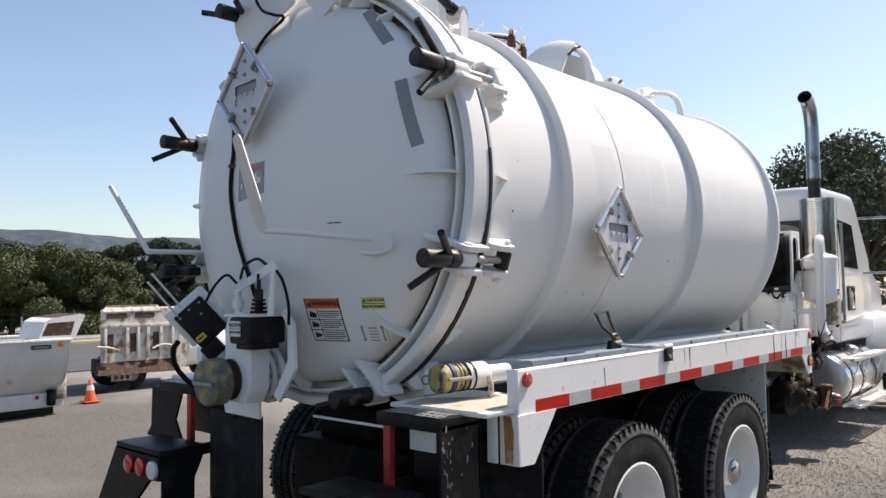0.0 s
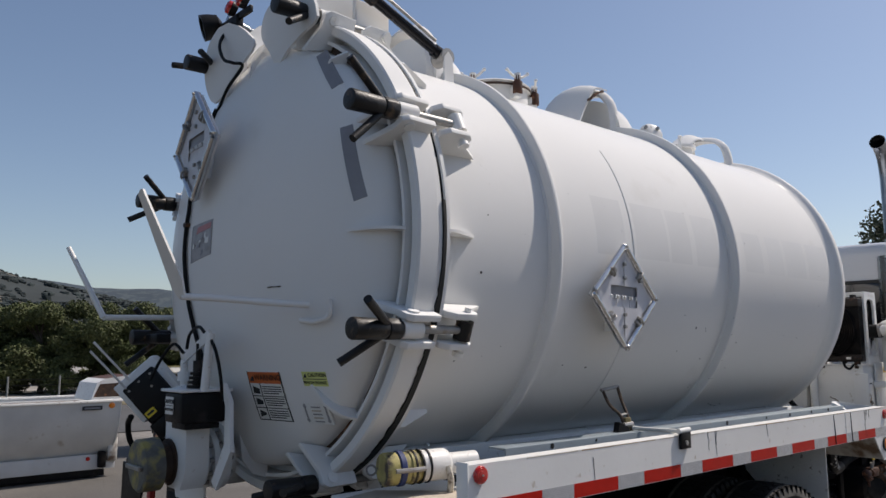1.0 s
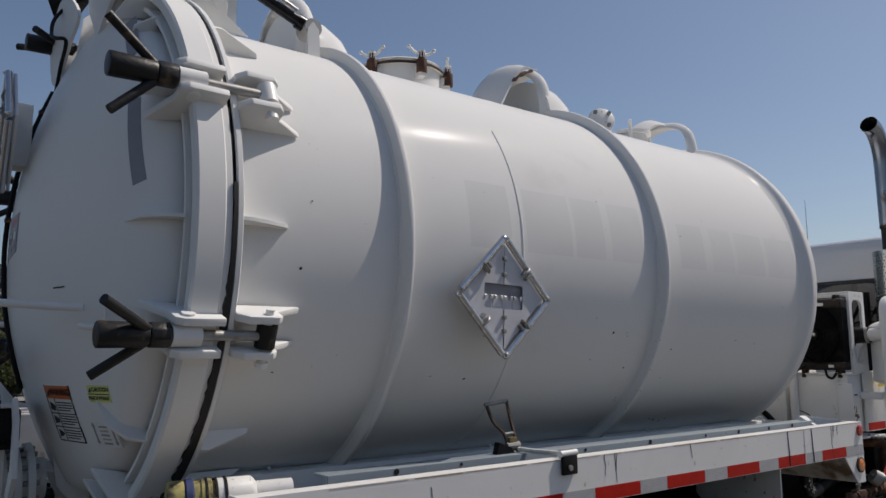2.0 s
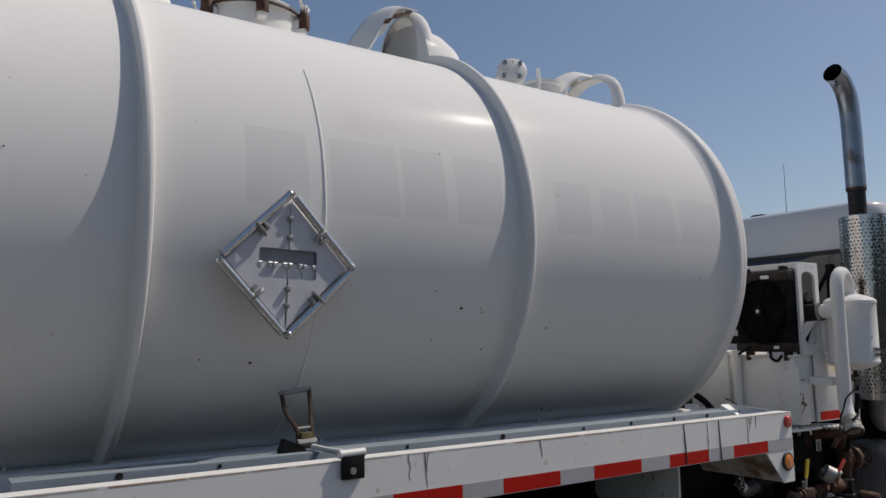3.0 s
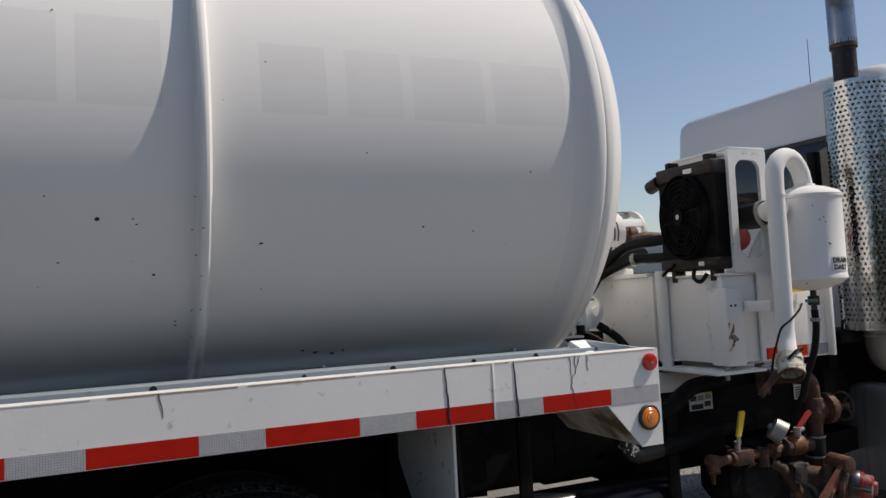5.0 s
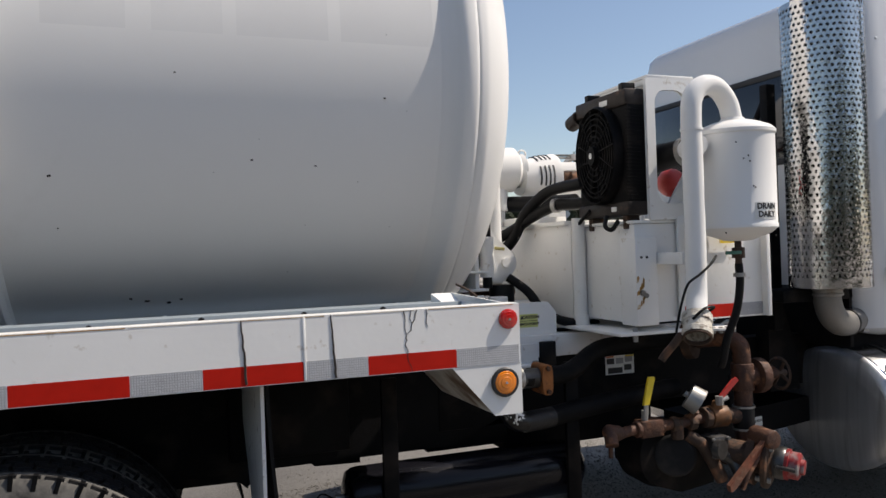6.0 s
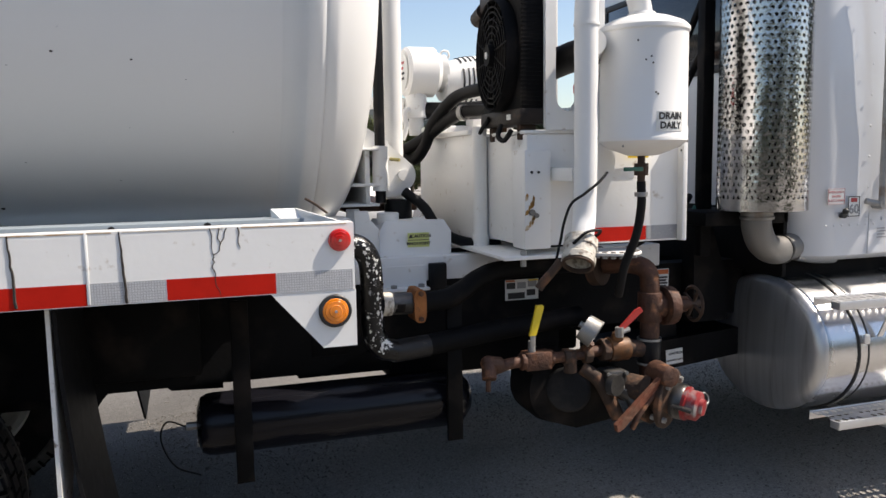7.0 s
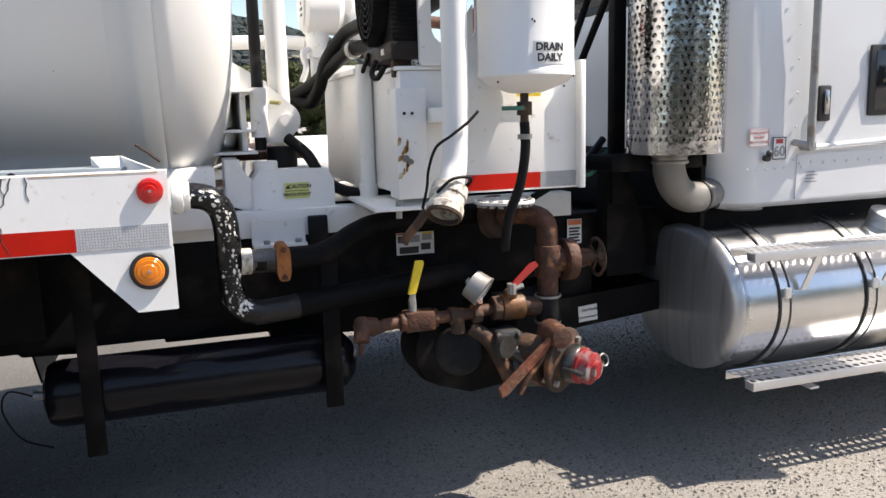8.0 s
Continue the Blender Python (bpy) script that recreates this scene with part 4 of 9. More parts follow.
for x, big, half in ((1.02, 1.15, 0.22), (2.635, 1.12, 0.20), (4.055, 0.82, 0.24)):
    top = TZ + TR
    foot = TZ + math.sqrt(TR * TR - half * half) - 0.01
    hoop = [(x, s_ * half * u, foot + (top + 0.275 * big - foot) * v) for s_, u, v in ((-1, 1.0, 0.0), (-1, 1.0, 0.30), (-1, 0.86, 0.68), (-1, 0.50, 0.92), (1, 0.0, 1.0), (1, 0.50, 0.92), (1, 0.86, 0.68), (1, 1.0, 0.30), (1, 1.0, 0.0))]
    part("guard_hoop", half_band(hoop, 0.10, (1, 0, 0)), WHITE, tank, "white rounded guard hoop")
    if x > 2:
        reach = 0.31 if x < 3 else 0.46
        back = [(x - reach * big, 0.03, top - 0.02), (x - (reach - 0.09) * big, 0.03, top + 0.14 * big), (x - 0.42 * reach * big, 0.03, top + 0.255 * big), (x - 0.02, 0.03, top + 0.27 * big)]
        sc = part("guard_scoop", half_band(back, (0.34 if x < 3 else 0.24) * big, (0, -1, 0), 0.010, 0.05), WHITE, tank, "white curved guard, rusty at the edge")
    if x < 3:
        rad = 0.25 * big
        cowl = [(0.0, 0.0), (0.0, rad * 1.0), (0.06, rad * 1.0), (0.14 * big, rad * 0.94), (0.22 * big, rad * 0.80), (0.29 * big, rad * 0.56), (0.33 * big, rad * 0.28), (0.34 * big, 0.0)]
        part("guard_cowl", lathe(B(), cowl, (x - 0.02, 0.02, top - 0.02), (1, 0, 0), 40), WHITE, tank, "white domed guard ahead of the hoop")
        if x > 2:
            rr = random.Random(8)
            flakes = B()
            for _ in range(26):
                u, v = rr.uniform(-0.24, -0.08), rr.uniform(-0.17, -0.155)
                zc_ = top + 0.05 + 0.24 * (1 - (u / -0.36) ** 1.8)
                w = rr.uniform(0.004, 0.014)
                prism(flakes, [(x + u - w, v, zc_ - w), (x + u + w * 1.4, v, zc_ - w * 0.3), (x + u + w, v, zc_ + w), (x + u - w * 0.5, v, zc_ + w * 0.8)], (0, -0.004, 0))
            tagged(part("rust_flakes", flakes, RUST, sc, "rust flakes at the guard's edge", smooth=False), kind="stuff")

# manway with wing-nut dogs
hx, hy = 1.80, 0.12
hz = TZ + TR
man = part("manway", lathe(B(), [(-0.06, 0.225), (0.155, 0.225), (0.155, 0.245), (0.172, 0.245)], (hx, hy, hz), (0, 0, 1), 40), WHITE, tank, "round white manway with rusty wing-nut dogs")
part("manway_lid", lathe(B(), [(0.178, 0.0), (0.198, 0.02), (0.196, 0.15), (0.185, 0.235), (0.176, 0.245), (0.172, 0.235)], (hx, hy, hz), (0, 0, 1), 40), WHITE, man)
part("manway_seal", lathe(B(), [(0.148, 0.246), (0.150, 0.2475), (0.174, 0.2475), (0.178, 0.244)], (hx, hy, hz), (0, 0, 1), 40), DIRTY_WHITE, man)
part("seal_edge", lathe(B(), [(0.146, 0.2470), (0.148, 0.2490), (0.160, 0.2490), (0.162, 0.2470)], (hx, hy, hz), (0, 0, 1), 40), RUST_DARK, man)
for k in range(6):
    a = radians(60 * k + 20)
    p = V(hx + 0.268 * math.cos(a), hy + 0.268 * math.sin(a), hz + 0.12)
    q = V(hx + 0.24 * math.cos(a), hy + 0.24 * math.sin(a), hz + 0.09)
    part("dog_lug", soften(box(B(), -0.03, 0.04, -0.022, 0.022, -0.02, 0.05, 0, Matrix.Translation(q) @ pose(0, 0, 0, 0, 0, math.degrees(a))), 0.004), CHIPPED, man)
    dog = part("dog", soften(cyl(cyl(B(), p, p + V(0, 0, 0.085), 0.020, seg=10), p - V(0, 0, 0.03), p + V(0, 0, 0.045), 0.030, seg=10), 0.004), RUST, man)
    t = V(-math.sin(a), math.cos(a), 0)
    bm = B()
    for s in (-1, 1):
        tube(bm, [p + V(0, 0, 0.075), p + t * s * 0.035 + V(0, 0, 0.078), p + t * s * 0.075 + V(0, 0, 0.105)], (0.010, 0.007), 8)
        ball(bm, p + t * s * 0.076 + V(0, 0, 0.106), 0.011, 8)
    cyl(bm, p + V(0, 0, 0.055), p + V(0, 0, 0.095), 0.02, seg=8)
    part("wing_nut", bm, CHIPPED, man)

# small inspection port and relief valve
port = part("inspection_port", lathe(B(), [(-0.06, 0.11), (0.04, 0.11), (0.04, 0.135), (0.062, 0.135), (0.075, 0.10), (0.078, 0.0)], (3.52, -0.12, hz), (0, 0, 1), 28), WHITE, tank, "small white inspection port")
for k in range(3):
    a = radians(120 * k - 20)
    p = V(3.52 + 0.15 * math.cos(a), -0.12 + 0.15 * math.sin(a), hz + 0.03)
    part("wing_nut", tube(tube(cyl(B(), p - V(0, 0, 0.05), p + V(0, 0, 0.05), 0.012, seg=8), [p + V(0, 0, 0.04), p + V(0.02, 0.02, 0.09)], 0.009, 8), [p + V(0, 0, 0.04), p + V(-0.02, -0.02, 0.08)], 0.009, 8), WHITE_WORN, port)
ball_valve = part("relief_valve", lathe(B(), [(-0.10, 0.075), (0.08, 0.075), (0.12, 0.06), (0.15, 0.0)], (3.42, 0.10, hz + 0.05), (0, 0, 1), 24), WHITE_WORN, tank, "white relief valve with bolted round cover")
ax = V(-0.55, -0.80, 0.25).normalized()
c0 = V(3.43, 0.05, hz + 0.175)
part("valve_cover", lathe(B(), [(-0.09, 0.04), (0.0, 0.055), (0.0, 0.092), (0.022, 0.092), (0.03, 0.078), (0.034, 0.0)], c0, ax, 28), CHIPPED, ball_valve)
for k in range(4):
    q = c0 + basis(ax) @ V(0.066 * math.cos(radians(90 * k + 40)), 0.066 * math.sin(radians(90 * k + 40)), 0.02)
    part("bolt", cyl(B(), q, q + ax * 0.03, 0.014, seg=6), STEEL, ball_valve)

# door lift: hinge arm, plates and hydraulic rams
for y in (-0.30, 0.30):
    arm = part("door_arm", prism(B(), [(0.22, y, 3.02), (0.15, y, 3.12), (0.16, y, 3.28), (0.28, y, 3.40), (0.42, y, 3.42), (0.55, y, 3.36), (0.52, y, 3.22), (0.32, y, 3.22), (0.29, y, 3.05)], (0, 0.022, 0)), WHITE, door, "white curved hinge plate")
    part("hinge_pin", cyl(B(), (0.50, y - 0.05, 3.30), (0.50, y + 0.07, 3.30), 0.032, seg=16), STEEL, arm)
for y in (-0.36, 0.35):
    part("hinge_bracket", soften(box(B(), 0.42, 0.62, y, y + 0.03, 3.02, 3.36), 0.01), WHITE, tank)
for y in (-0.42, 0.42):
    ram = part("lift_ram", cyl(cyl(B(), (0.46, y, 3.36), (0.93, y * 0.86, 3.22), 0.026, seg=18), (0.90, y * 0.86, 3.23), (0.955, y * 0.86, 3.212), 0.034, seg=18), GLOSS_BLACK, tank, "black hydraulic door ram with chrome rod")
    part("ram_rod", cyl(B(), (0.16, y, 3.45), (0.46, y, 3.36), 0.019, seg=14), CHROME, ram)
    part("ram_line", tube(B(), [(0.50, y - 0.03, 3.375), (0.60, y * 0.97 - 0.035, 3.345), (0.88, y * 0.87 - 0.035, 3.262)], 0.008, 8), STEEL, ram)
    part("ram_gland", cyl(B(), (0.445, y, 3.366), (0.49, y * 0.985, 3.352), 0.034, seg=18), GREASE, ram)
    part("ram_eye", cyl(B(), (0.96, y * 0.86 - 0.045, 3.20), (0.96, y * 0.86 + 0.045, 3.20), 0.042, seg=16), STEEL, ram)
    part("ram_lug", prism(B(), [(0.93, y * 0.86 - 0.05, 3.02), (0.93, y * 0.86 - 0.05, 3.19), (0.955, y * 0.86 - 0.05, 3.225), (0.985, y * 0.86 - 0.05, 3.19), (0.995, y * 0.86 - 0.05, 3.02)], (0, 0.012, 0)), WHITE, tank)
# lamp and plate above the door
plate = part("lamp_plate", soften(prism(B(), smooth_path([(0.06, 0.31, 3.33), (0.06, 0.42, 3.27), (0.06, 0.455, 3.15), (0.06, 0.42, 3.03), (0.06, 0.33, 2.945), (0.06, 0.20, 2.98), (0.06, 0.07, 3.06), (0.06, -0.07, 3.13), (0.06, 0.06, 3.25), (0.06, 0.20, 3.32)], 3), (0.012, 0, 0)), 0.002), WHITE, door, "rounded white plate above the rear door")
part("plate_stay", box(B(), 0.07, 0.22, 0.18, 0.22, 2.95, 3.05, 0.005), WHITE, door)
part("hinge_cheek", soften(prism(B(), smooth_path([(0.10, -0.20, 3.33), (0.10, -0.09, 3.28), (0.10, -0.06, 3.18), (0.10, -0.14, 3.08), (0.10, -0.216, 2.995), (0.10, -0.30, 3.04), (0.10, -0.42, 3.08), (0.10, -0.54, 3.12), (0.10, -0.46, 3.30)], 3), (0.014, 0, 0)), 0.002), WHITE, door, "white rounded hinge cheek")
part("cheek_stay", box(B(), 0.11, 0.24, -0.36, -0.32, 3.04, 3.14, 0.005), WHITE, door)
lamp = part("work_lamp", lathe(B(), [(0.0, 0.02), (0.02, 0.055), (0.07, 0.066), (0.105, 0.068), (0.105, 0.060), (0.098, 0.058)], (0.15, 0.46, 3.42), (-0.85, 0.35, -0.3), 28), BLACK, door, "round black work lamp")
part("lamp_lens", lathe(B(), [(0.092, 0.0), (0.09, 0.058)], (0.15, 0.46, 3.42), (-0.85, 0.35, -0.3), 28), ALU_END, lamp)
part("lamp_bracket", soften(box(B(), 0.13, 0.17, 0.26, 0.48, 3.34, 3.41), 0.004), BLACK, lamp)
for y in (0.20, 0.32):
    red = part("red_lamp", lathe(B(), [(0.0, 0.0), (0.0, 0.030), (0.012, 0.036), (0.03, 0.034), (0.038, 0.022), (0.04, 0.0)], (0.14, y, 3.455), (-0.8, 0.2, 0.3), 18), RED_LENS, door, "small red lamp in a black bracket")
    part("lamp_cup", lathe(B(), [(-0.02, 0.0), (-0.02, 0.034), (0.012, 0.040), (0.014, 0.036)], (0.14, y, 3.455), (-0.8, 0.2, 0.3), 18), BLACK, red)
part("lamp_bar", soften(box(B(), 0.14, 0.16, 0.14, 0.50, 3.385, 3.42), 0.004), BLACK, door, "black slotted lamp bracket")
part("cable", tube(B(), [(0.13, 0.30, 3.37), (0.03, 0.22, 3.22), (0.0, 0.12, 3.10), (0.0, 0.02, 3.05), (0.03, -0.02, 3.03), (0.05, 0.16, 2.98), (0.06, 0.28, 2.90)], 0.008, 8), HOSE, door, "black cable")
run = [(0.28, 2.90), (0.285, 2.72), (0.255, 2.52), (0.226, 2.37), (0.233, 2.30), (0.237, 2.16), (0.202, 1.98), (0.165, 1.85), (0.128, 1.73), (0.11, 1.62)]
part("cable", tube(B(), [(door_x(y, z) - 0.012, y, z) for y, z in run], 0.010, 8), HOSE, door, "black cable clipped to the door")
for y, z in ((0.232, 2.306), (0.282, 2.80)):
    part("cable_clip", soften(box(B(), door_x(y, z) - 0.024, door_x(y, z), y - 0.016, y + 0.016, z - 0.010, z + 0.010), 0.003), RUST_DARK, door)
# locking lever on the door and a bar of the same kind beyond it
lever = part("door_lever", soften(prism(B(), [(-0.610, -0.556, 2.262), (-0.612, -0.575, 2.277), (-0.612, -0.598, 2.277), (-0.610, -0.612, 2.258), (-0.428, -0.512, 1.985), (-0.415, -0.506, 1.932), (-0.418, -0.470, 1.918), (-0.436, -0.448, 1.955)], (0.012, 0.008, 0)), 0.004), WHITE, door, "flat white steel locking lever")
part("lever_bar", tube(B(), [(-0.415, -0.485, 1.925), (-0.30, -0.535, 1.92), (-0.10, -0.63, 1.905), (0.0, -0.68, 1.90)], 0.013, 10), WHITE, lever)
for y0, y1 in ((-0.440, -0.468), (-0.476, -0.508)):
    door_patch("paint_scratch", [(y0, 1.9765), (y1, 1.9775), (y1, 1.9815), (y0, 1.9800)], CHIP, door, 0.003, 2)
part("lever_pad", tube(B(), [(0.01, -0.60, 1.845), (0.03, -0.68, 1.838), (0.045, -0.745, 1.86), (0.04, -0.755, 1.92)], 0.010, 8), WHITE, door)
bar = part("side_bar", tube(B(), [(-0.30, 0.689, 1.891), (-0.06, 0.80, 1.90), (0.17, 0.908, 1.907)], 0.014, 10, smooth=False), WHITE_WORN, door, "white bent steel bar beyond the door")
part("bar_upright", cyl(B(), (-0.30, 0.689, 1.891), (-0.436, 0.829, 2.234), 0.015, 0.012, 10), WHITE_WORN, bar)
part("bar_clamp", soften(box(B(), 0.02, 0.10, 0.84, 1.02, 1.77, 1.82), 0.01), BLACK, bar)

# ---- rear valve, actuator boxes and pipes
c0 = V(-0.34, 0.08, 1.262)
vd = V(1, -0.02, 0.04).normalized()
valve = part("rear_valve", lathe(B(), [(0.16, 0.085), (0.235, 0.085), (0.235, 0.125), (0.262, 0.125), (0.262, 0.095), (0.285, 0.095), (0.285, 0.128), (0.31, 0.128), (0.31, 0.10), (0.33, 0.10), (0.33, 0.14), (0.355, 0.14), (0.355, 0.08), (0.40, 0.08)], c0, vd, 36), WHITE_WORN, truck, "white rear discharge valve with bolted flanges")
cap = part("pipe_cap", lathe(B(), [(0.0, 0.0), (0.0, 0.098), (0.008, 0.107), (0.085, 0.109), (0.09, 0.096), (0.09, 0.0)], c0, vd, 32), CAP_GRIME, truck, "grimy grey pipe cap with yellow paint remains")
part("cap_bar", box(B(), -0.357, -0.343, -0.005, 0.16, 1.250, 1.268, 0.003, Matrix.Translation(c0) @ pose(0, 0, 0, 0, 0, -1) @ Matrix.Translation(-c0)), STEEL, cap)
part("cap_collar", lathe(B(), [(0.088, 0.085), (0.10, 0.080), (0.125, 0.078), (0.13, 0.096), (0.155, 0.096), (0.16, 0.075)], c0, vd, 32), RUST_DARK, cap)
yy = 0.015
part("valve_body", soften(prism(B(), [(-0.205, yy + 0.105, 1.24), (-0.205, yy + 0.105, 1.48)] + [(-0.205, yy + 0.105 * math.cos(radians(t)), 1.48 + 0.105 * math.sin(radians(t))) for t in range(15, 180, 15)] + [(-0.205, yy - 0.105, 1.48), (-0.205, yy - 0.105, 1.24), (-0.205, yy - 0.06, 1.165), (-0.205, yy + 0.06, 1.165)], (0.10, 0, 0)), 0.014), WHITE_WORN, valve, "rounded white knife-gate housing")
for k in range(12):
    q = c0 + basis(vd) @ V(0.115 * math.cos(radians(30 * k)), 0.115 * math.sin(radians(30 * k)), 0.30)
    part("bolt", cyl(B(), q - vd * 0.05, q + vd * 0.07, 0.010, seg=6), STEEL, valve)
act = part("actuator_box", soften(box(B(), -0.265, -0.07, -0.17, 0.0, 1.44, 1.562), 0.014), BLACK, truck, "black actuator box with small white label")
part("label", box(B(), -0.2685, -0.264, -0.095, -0.02, 1.475, 1.545), LABEL_WHITE, act)
for w, z in (("CAUTION", 1.526), ("PINCH POINT", 1.494)):
    part("lettering", text_mesh(w, 0.0150 if z > 1.51 else 0.0098, Matrix(((0, 0, -1, -0.2692), (-1, 0, 0, -0.0575), (0, 1, 0, z), (0, 0, 0, 1))), bold=0.05), INK, act)
part("rule", box(B(), -0.2697, -0.2683, -0.093, -0.022, 1.5085, 1.511), INK, act)
part("actuator_foot", soften(box(B(), -0.24, -0.09, -0.15, -0.02, 1.415, 1.442), 0.006), BLACK, act)
part("actuator_lid", soften(box(B(), -0.27, -0.05, -0.18, 0.03, 1.564, 1.576), 0.003), WHITE_WORN, act)
part("actuator_frame", soften(prism(B(), [(-0.11, -0.17, 1.17), (-0.11, -0.29, 1.33), (-0.11, -0.275, 1.53), (-0.11, -0.215, 1.60), (-0.11, -0.19, 1.58), (-0.11, -0.235, 1.51), (-0.11, -0.235, 1.36), (-0.11, -0.13, 1.20)], (0.016, 0, 0)), 0.006), WHITE_WORN, valve, "white bent bracket")
link = part("actuator_link", tube(B(), [(-0.20, -0.235, 1.57), (-0.195, -0.245, 1.70), (-0.19, -0.25, 1.80)], 0.017, 10, smooth=False), WHITE_WORN, truck, "white linkage arms above the rear valve")
part("link_arm", soften(prism(B(), [(-0.20, -0.25, 1.815), (-0.20, -0.26, 1.775), (-0.145, 0.11, 1.675), (-0.125, 0.14, 1.69), (-0.13, 0.13, 1.715)], (0.02, 0.02, 0)), 0.004), WHITE_WORN, link)
part("link_post", cyl(cyl(B(), (-0.13, 0.13, 1.54), (-0.13, 0.13, 1.69), 0.016, seg=12), (-0.13, 0.13, 1.60), (-0.13, 0.13, 1.64), 0.027, seg=14), WHITE_WORN, link)
boot = B()
for k in range(4):
    cyl(boot, (-0.17, -0.10, 1.578 + 0.018 * k), (-0.17, -0.10, 1.590 + 0.018 * k), 0.042 - 0.004 * k, seg=16)
cyl(cyl(boot, (-0.17, -0.10, 1.576), (-0.17, -0.10, 1.69), 0.020, seg=12), (-0.17, -0.10, 1.69), (-0.17, -0.10, 1.76), 0.010, seg=10)
part("link_rod", boot, BLACK, link, "black pleated rubber boot")
part("hydraulic_hose", tube(B(), [(-0.19, -0.25, 1.78), (-0.19, -0.31, 1.72), (-0.18, -0.335, 1.62), (-0.16, -0.31, 1.53)], 0.007, 8), HOSE, link, "thin black hose")
part("hydraulic_hose", tube(B(), [(-0.17, -0.16, 1.80), (-0.16, -0.07, 1.83), (-0.14, 0.06, 1.80), (-0.13, 0.11, 1.74)], 0.007, 8), HOSE, link, "thin black hose")
part("hydraulic_hose", tube(B(), [(-0.13, 0.14, 1.72), (-0.15, 0.20, 1.76), (-0.17, 0.28, 1.70), (-0.20, 0.33, 1.60)], 0.007, 8), HOSE, link, "thin black hose")
# tilted box that faces out and back: local axes are across, up and out
tm = Matrix(((0.8, 0, -0.6, -0.17), (-0.6, 0, -0.8, 0.41), (0, 1, 0, 1.535), (0, 0, 0, 1))) @ pose(0, 0, 0, 0, 0, 42)
shell = part("control_box", soften(in_frame(box(B(), -0.115, 0.115, -0.08, 0.135, -0.13, -0.03), tm), 0.008), WHITE_WORN, truck, "tilted white box with a black control unit and yellow label")
part("control_unit", soften(in_frame(box(B(), -0.085, 0.085, -0.115, 0.095, -0.07, 0.0), tm), 0.01), BLACK, shell, "black control unit")
part("label", in_frame(box(B(), -0.075, -0.025, -0.085, -0.055, 0.0, 0.002), tm), YELLOW, shell)
part("text_bar", in_frame(box(B(), -0.068, -0.032, -0.075, -0.065, 0.002, 0.003), tm), INK, shell)
part("lower_box", soften(in_frame(box(B(), -0.10, 0.0, -0.195, -0.11, -0.09, -0.01), tm), 0.01), BLACK, shell)
for x, z in ((-0.06, 0.07), (0.0, 0.075), (0.06, 0.07), (0.03, 0.02)):
    part("screw", in_frame(cyl(B(), (x, z, 0.0), (x, z, 0.005), 0.006, seg=8), tm), STEEL, shell)
part("cable", tube(B(), [(-0.18, 0.60, 1.42), (-0.17, 0.66, 1.38), (-0.15, 0.68, 1.30), (-0.10, 0.66, 1.22), (-0.02, 0.62, 1.14)], 0.014, 10), HOSE, shell, "black corrugated cable")
for dy in (0.0, 0.04):
    part("ram_rod", cyl(B(), (-0.43, 0.40 + dy, 1.77 - dy), (-0.26, 0.42 + dy, 1.60 - dy), 0.0055, seg=10), WHITE_WORN, shell)


# ---- side rails, deck and rear bumper
def marker(x, z, lens, r, parent, label, bezel=True):
    """A round side marker lamp proud of the near rail."""
    y = -1.221
    base = part("marker_lamp", lathe(B(), [(0.0, r * 1.02), (0.006, r * 1.02), (0.009, r * 0.95), (0.009, r * 0.80)], (x, y, z), (0, -1, 0), 32), INK if bezel else lens, parent, label)
    k = 0.82 if bezel else 0.99
    prof = [(0.003, r * k), (0.008, r * k), (0.011, r * k * 0.92), (0.0115, r * k * 0.80), (0.013, r * k * 0.76), (0.0135, r * k * 0.5), (0.015, r * k * 0.46), (0.0155, r * k * 0.22), (0.016, 0)]
    part("lens", lathe(B(), prof, (x, y, z), (0, -1, 0), 32), lens, base)
    part("lens_screw", cyl(B(), (x, y - 0.0155, z), (x, y - 0.018, z), 0.004, seg=8), STEEL, base)
    return base


